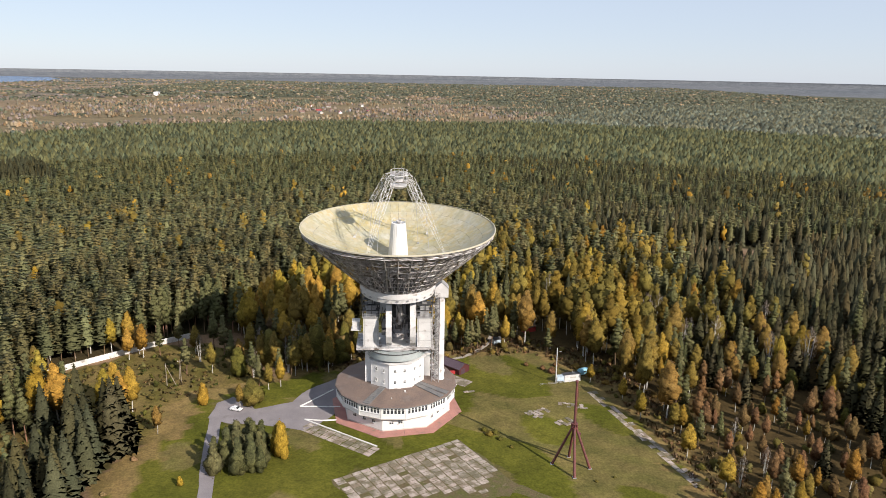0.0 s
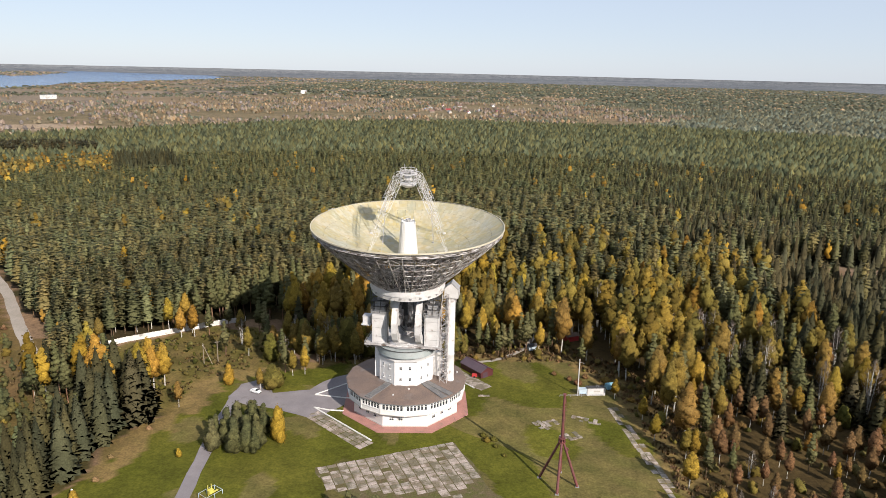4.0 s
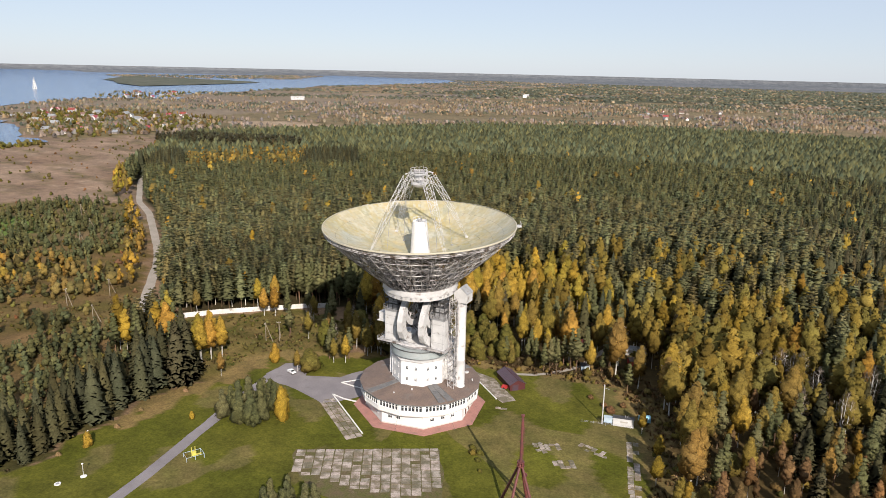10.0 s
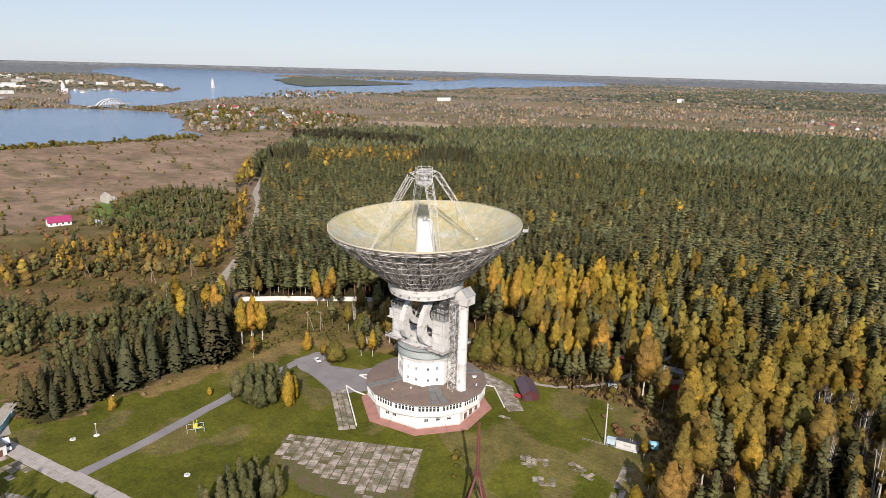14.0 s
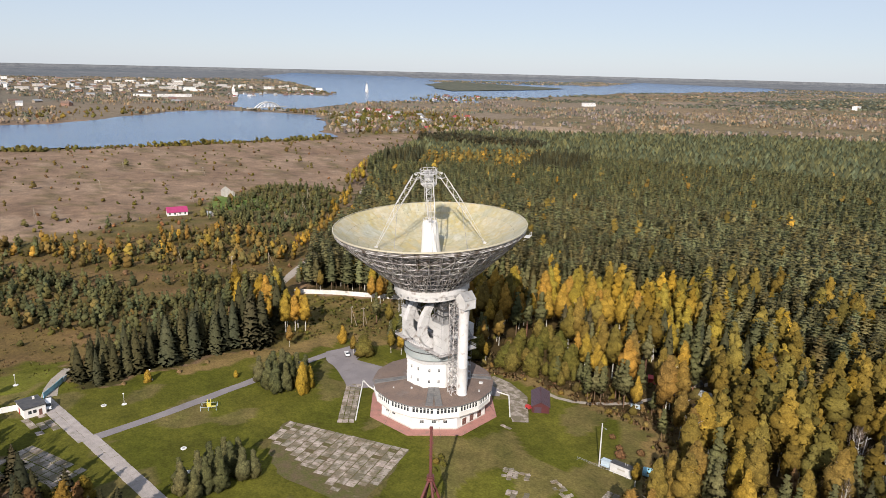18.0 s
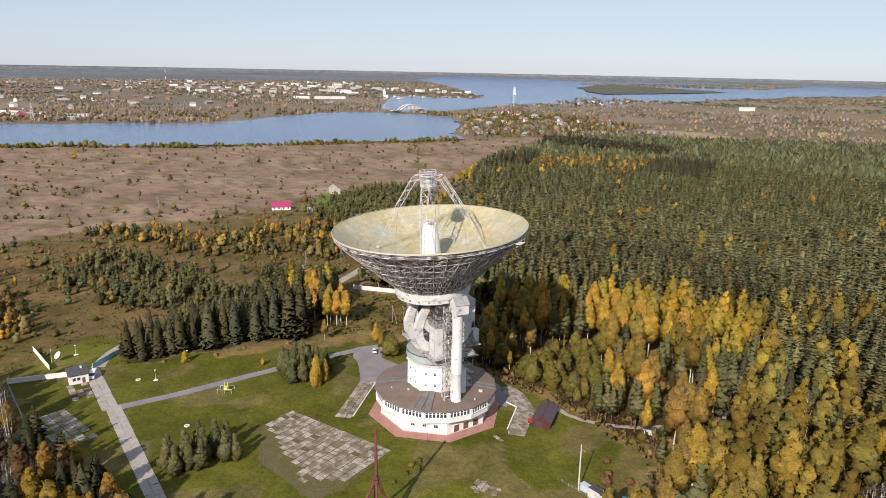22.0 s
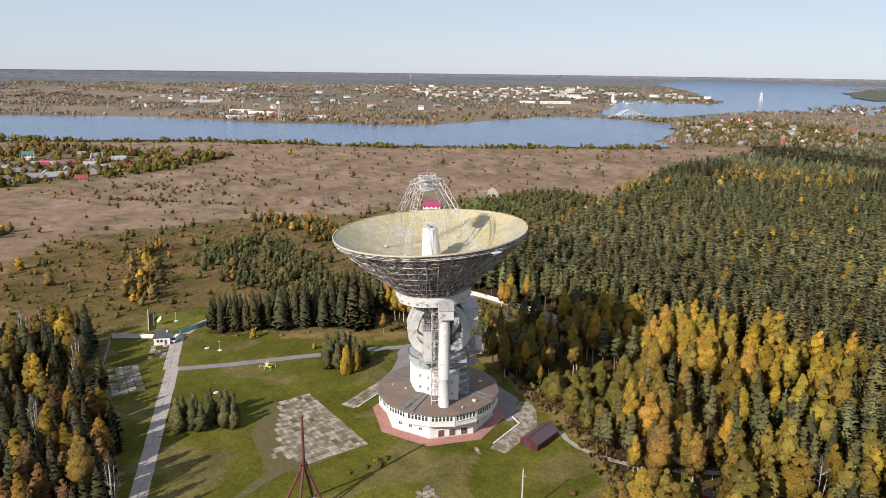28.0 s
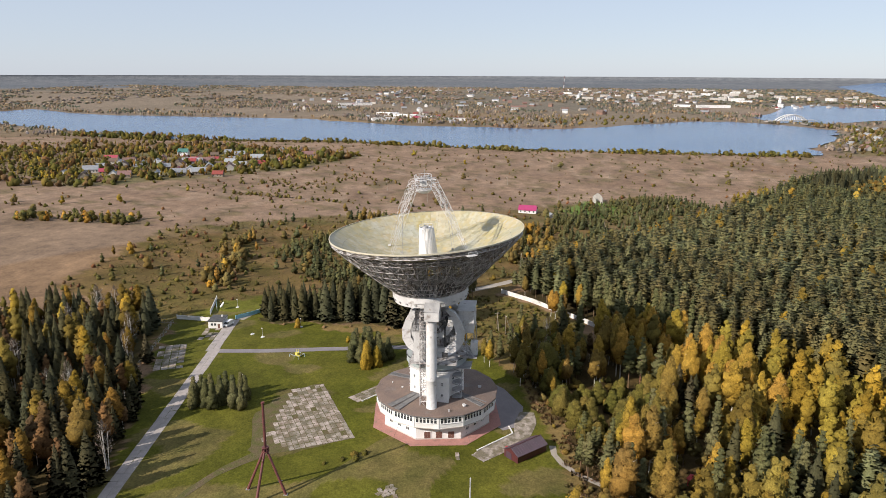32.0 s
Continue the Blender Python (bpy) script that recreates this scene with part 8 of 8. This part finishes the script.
LOOKS = [(M_WHITE, M_TIN, "white house with a grey tin roof"), (M_CREAM, M_BROWNROOF, "cream house with a brown roof"), (M_WOOD, M_TIN, "wooden house with a tin roof"), (M_BRICK, M_BROWNROOF, "brick house with a brown roof"),
         (M_WHITE, M_RROOF, "white house with a red roof"), (M_WOOD, M_BROWNROOF, "dark house with a brown roof"), (M_CREAM, M_TIN, "cream house with a tin roof"), (M_WOOD, M_RROOF, "wooden house with a red roof")]
SIZES = [(11, 8, 3.4), (14, 9, 4.2), (10, 7.5, 3.2), (17, 10, 4.6)]


def settle(poly, n, seed, where, group, gap=22):
    r = random.Random(seed)
    xs, ys = [q[0] for q in poly], [q[1] for q in poly]
    done = []
    tries = 0
    while len(done) < n and tries < 4000:
        tries += 1
        x, y = r.uniform(min(xs), max(xs)), r.uniform(min(ys), max(ys))
        if not bool(inside(poly, np.array([x]), np.array([y]))[0]) or any(math.hypot(x - a, y - b) < gap for a, b in done):
            continue
        done.append((x, y))
        wl, rf, lb = LOOKS[r.randrange(len(LOOKS))]
        l, w, h = SIZES[r.randrange(4)]
        house_far(x, y, r.choice((20, 110)) + r.uniform(-8, 8), l, w, h, wl, rf, lb + where, group=group)


settle([(-470, -440), (-530, -350), (-640, -310), (-700, -420), (-640, -520), (-520, -500)], 44, 5, " in the village", "village houses", 19)
settle([(-620, -290), (-760, -240), (-820, -400), (-700, -420)], 12, 6, " among village trees", "village houses", 24)
settle(HAMLET, 46, 7, " by the lake", "houses on the point", 26)
settle([(-1580, -420), (-1420, -280), (-1400, -120), (-1560, -60), (-1800, -250)], 22, 8, " on the far shore", "far shore houses", 34)
settle([(-2280, 820), (-2480, 1300), (-2560, 1350), (-2600, 1060), (-2380, 850)], 20, 9, " across the water", "far shore houses", 36)
settle([(-1950, 1360), (-1780, 1480), (-2100, 1900), (-2330, 1800)], 16, 10, " on the wooded point", "far shore houses", 45)
settle([(-2400, -900), (-2100, -400), (-2600, -300), (-2900, -800)], 16, 11, " beyond the fields", "far shore houses", 60)
settle([(-300, 1650), (-50, 1750), (-50, 2150), (-330, 2100)], 18, 12, " in the woods", "woodland houses", 50)
house_far(-536, -320, 100, 12, 8, 3.5, M_WOOD, M_RROOF, "brown house with a bright red roof")
house_far(-640, -402, 100, 26, 9, 4, M_WHITE, M_TIN, "long white building with a tin roof")
house_far(-655, -380, 100, 14, 9, 4, M_WHITE, M_RROOF, "white house with a bright red roof")
house_far(-720, -455, 100, 14, 10, 6, M_WHITE, M_GROOF, "tall white house with a green roof")
for i, (x, y, l, w, h, lb) in enumerate(((-1640, -300, 90, 16, 7, "long white farm hall"), (-1600, -250, 70, 14, 6, "long white farm hall"), (-1700, -360, 60, 20, 8, "white works hall"), (-2250, -590, 120, 18, 9, "long white works hall"),
                                         (-2330, 650, 110, 20, 9, "long white works hall"), (-2380, 560, 60, 18, 8, "white works hall"), (-985, 2755, 80, 16, 14, "long white apartment block"), (-1468, 1790, 50, 14, 12, "white apartment block"),
                                         (-1500, -330, 60, 14, 6, "white works hall"), (-1530, -150, 50, 14, 6, "pale works hall"))):
    house_far(x, y, 60 + (i * 37) % 60, l, w, h, M_WHITE, M_TIN if i % 2 else M_WHITE, lb + " far off", "works_hall" if "hall" in lb else "apartment_block", "large pale buildings far off", flat=True)
for i in range(90):
    x, y = R.uniform(-4600, -2800), R.uniform(200, 1500)
    if inside(UPPER, np.array([x]), np.array([y]))[0]:
        continue
    house_far(x, y, R.choice((70, 160)) + R.uniform(-10, 10), R.choice((30, 48)), 13, R.choice((9, 12, 15)), R.choice((M_WHITE, M_CREAM, M_CREAM)), M_TIN, "pale apartment block in the far town", "apartment_block", "blocks of the far town", flat=True)
for i in range(180):
    x, y = R.uniform(-4600, -1800), R.uniform(-900, 700)
    house_far(x, y, R.uniform(0, 180), R.choice((16, 26)), 10, R.choice((5, 8)), R.choice((M_CREAM, M_WHITE, M_WOOD, M_BRICK)), R.choice((M_TIN, M_BROWNROOF)), "small building of the far town", "house", "houses of the far town")


def bell_tower():
    x, y, z = far(-2690, 1645)
    k = 0.68
    t = thing("bell_tower", (x, y, z), "white flooded bell tower with a spire standing in water", "bell tower")
    t.scale = (k, k, k)
    zz = 0
    for w, h in ((15, 16), (12, 14), (10, 12), (8, 9)):
        lv = part("tier", Shape().box((0, 0, zz + h / 2), (w, w, h)).box((0, 0, zz + h), (w + 1.2, w + 1.2, 0.8)), M_WHITE, t)
        for a in range(4):
            o = part("arch", Shape().box((0, -w / 2 - 0.05, zz + h * 0.5), (w * 0.26, 0.2, h * 0.55)), M_GLASS, lv)
            o.matrix_basis = Matrix.Rotation(a * math.pi / 2, 4, "Z")
        zz += h
    part("spire", Shape().lathe([(3.6, zz), (2.6, zz + 4), (1.2, zz + 8), (0.5, zz + 16), (0.05, zz + 24)], 10), M_STEEL_G, t)
    part("islet", Shape().lathe([(20, -0.5), (15, 0.8), (0, 1.0)], 20), M_DIRT, t)


bell_tower()


def arch_bridge():
    a, b = Vector((-1556, 610, 0)), Vector((-1600, 692, 0))
    d = (b - a)
    ln = d.length
    t = thing("arch_bridge", (*((a + b) / 2).to_tuple()[:2], 0), "white steel arch road bridge over the water", "bridge", rz=math.degrees(math.atan2(d.y, d.x)))
    part("deck", Shape().box((0, 0, 6.0), (ln + 60, 12, 1.4)), M_CREAM, t)
    n = 16
    for e in (-5, 5):
        s, hng = Shape(), []
        for i in range(n):
            u0, u1 = i / n * 2 - 1, (i + 1) / n * 2 - 1
            p0, p1 = (u0 * ln / 2, e, 6 + 14 * (1 - u0 * u0)), (u1 * ln / 2, e, 6 + 14 * (1 - u1 * u1))
            s.tube(p0, p1, 1.3, 6)
            if 0 < i:
                hng.append(Shape().tube((p0[0], e, 6), p0, 0.35, 4))
        ar = part("arch", s, M_WHITE, t)
        for h_ in hng:
            part("hanger", h_, M_WHITE, ar)
    for e in (-1, 1):
        part("pier", Shape().box((e * ln / 2, 0, 2), (5, 13, 8)), M_SLAB, t)


arch_bridge()
ribbon("causeway", [(-1592, 690), (-1515, 665), (-1400, 696), (-1300, 760)], 22, M_DIRT, "low road causeway on to the bridge", 1.6, "causeway")
t = thing("lattice_pylon", (-1420, -226, 0), "pale lattice pylon on the far shore", "pylon")
s = Shape()
for e in ((-4, -4), (4, -4), (4, 4), (-4, 4)):
    s.tube((*e, 0), (e[0] * 0.15, e[1] * 0.15, 34), 0.5, 4)
for k in range(8):
    z0, z1 = 34 * k / 8, 34 * (k + 1) / 8
    w0, w1 = 4 * (1 - 0.85 * k / 8), 4 * (1 - 0.85 * (k + 1) / 8)
    for i in range(4):
        c = ((-1, -1), (1, -1), (1, 1), (-1, 1))
        p, q = c[i], c[(i + 1) % 4]
        s.tube((p[0] * w0, p[1] * w0, z0), (q[0] * w1, q[1] * w1, z1), 0.35, 4)
part("frame", s, M_CREAM, t)
x, y, z = far(-4477, 238)
t = thing("television_mast", (x, y, z), "tall thin red and white mast far off", "mast")
for k in range(5):
    part("section", Shape().tube((0, 0, k * 16), (0, 0, k * 16 + 16), 1.6, 5), M_WHITE if k % 2 else M_REDSTEEL, t)
x, y, z = far(-2420, 900)
t = thing("church", (x, y, z), "white church with a tall tower in the far town", "church")
part("nave", Shape().box((0, 0, 6), (24, 12, 12)), M_WHITE, t)
part("tower", Shape().box((-14, 0, 12), (9, 9, 24)).lathe([(4.5, 24), (3, 30), (0.4, 34), (0.1, 40)], 8, (-14, 0)), M_WHITE, t)
part("roof", Shape().box((0, 0, 12.3), (25, 13, 0.8)), M_TIN, t)

# far woods: clumps of crowns over the plain, thinner on the fields; their colours carry the haze
p, r = grid_points(-5200, 2600, -3200, 6400, 46, 0.5, 91)
x, y = p[:, 0], p[:, 1]
d = np.hypot(x, y)
wet = inside(LAKE, x, y) | inside(UPPER, x, y)
wild = wobble(x, y, 900, 92) + 0.6 * wobble(x, y, 300, 93)
ok = (d > 700) & ~wet & ~inside(PINES, x, y) & ~inside(FIELD, x, y) & ~inside(PALE, x, y) & in_view(x, y)
ok &= far_green(x, y) | (wild > -0.15 - 0.35 * ((y > 500) & (x > -1100)) + 0.2 * ((x < -1300) & (y < 600)))
p, d, wild = p[ok], d[ok], wild[ok]
u = r.uniform(0, 1, len(p))
north = (p[:, 1] > 0.25 * -p[:, 0]) & (d > 2300)
deep = far_green(p[:, 0], p[:, 1])
u = np.where(deep, 0.70 + 0.30 * u, np.where(north & (wild > 0.5), 0.9, u))
for nm, sel, lm, shp, word in (("a", u < 0.3, L_HAZEBROWN, "birch", "bare brown autumn woods"), ("b", (u >= 0.3) & (u < 0.74), L_HAZEOLIVE, "birch", "olive autumn woods"),
                              ("c", u >= 0.74, L_HAZEGREEN, "pine", "dark pine woods")):
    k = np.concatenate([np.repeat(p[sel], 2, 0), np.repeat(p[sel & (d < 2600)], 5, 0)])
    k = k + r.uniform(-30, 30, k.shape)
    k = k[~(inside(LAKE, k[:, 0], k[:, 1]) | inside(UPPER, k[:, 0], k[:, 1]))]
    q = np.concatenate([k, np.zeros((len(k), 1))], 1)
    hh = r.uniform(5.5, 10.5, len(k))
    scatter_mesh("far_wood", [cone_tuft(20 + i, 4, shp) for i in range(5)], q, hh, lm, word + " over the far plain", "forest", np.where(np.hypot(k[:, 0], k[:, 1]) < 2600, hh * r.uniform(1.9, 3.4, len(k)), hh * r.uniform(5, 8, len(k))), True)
for pts, w, lm, seed, word in (([(-700, 500), (-600, 470), (-480, 555), (-520, 600), (-690, 560)], None, L_SPRUCE, 95, "dark pine stand"),):
    q, r2 = grid_points(-760, -440, 430, 640, 6.5, 0.4, seed)
    q = q[inside(pts, q[:, 0], q[:, 1])]
    q = np.concatenate([q, np.zeros((len(q), 1))], 1)
    hh = r2.uniform(19, 25, len(q))
    scatter_mesh("forest", [crown_cloud("pine", 30, 60 + i) for i in range(4)], q, hh, lm, "taller dark pine stand by the field", "forest", hh * 1.3)


def village_trees(poly, step, seed, share):
    rule = lambda x, y, r: (np.select([(u := r.uniform(0, 1, len(x))) < share * 0.08, u < share * 0.45, u < share * 0.62, u < share * 0.97, u < share], ["birch_y", "birch_o", "bush_r", "bush_g", "aspen"], "").astype("<U8"), r.uniform(4, 11, len(x)))
    masses(poly, step, seed, rule, tri=18)


village_trees(VILLAGE, 8, 96, 0.55)
village_trees([(-430, -420), (-400, -560), (-700, -800), (-900, -700), (-860, -440), (-700, -560), (-520, -560)], 11, 98, 0.5)
village_trees(HAMLET, 11, 97, 0.5)
village_trees([(-1420, -280), (-1330, -120), (-1300, 80), (-1420, 240), (-1560, 360), (-1640, 560), (-1760, 560), (-1700, 100), (-1700, -360)], 16, 99, 0.3)
village_trees([(-1020, -820), (-1000, -620), (-940, -480), (-930, -640), (-980, -840)], 8, 101, 0.6)
village_trees([(-1515, 640), (-1400, 676), (-1300, 740), (-1290, 770), (-1400, 716), (-1515, 690)], 9, 102, 0.7)
for i, poly in enumerate(([(-1830, 1330), (-1780, 1480), (-2100, 1930), (-2350, 1790), (-2150, 1500)], [(-2480, 1370), (-2350, 1250), (-2600, 1050), (-2900, 1150), (-2850, 1400)])):
    village_trees(poly, 20, 103 + i, 0.45)
sheet("island", wavy([(-2780, 2210), (-3050, 3450), (-3950, 3720), (-4900, 3890), (-3900, 2900)], 40, 3, 5), M_ISLE, "dark wooded island in the wide water", "island", 3.0, 3)
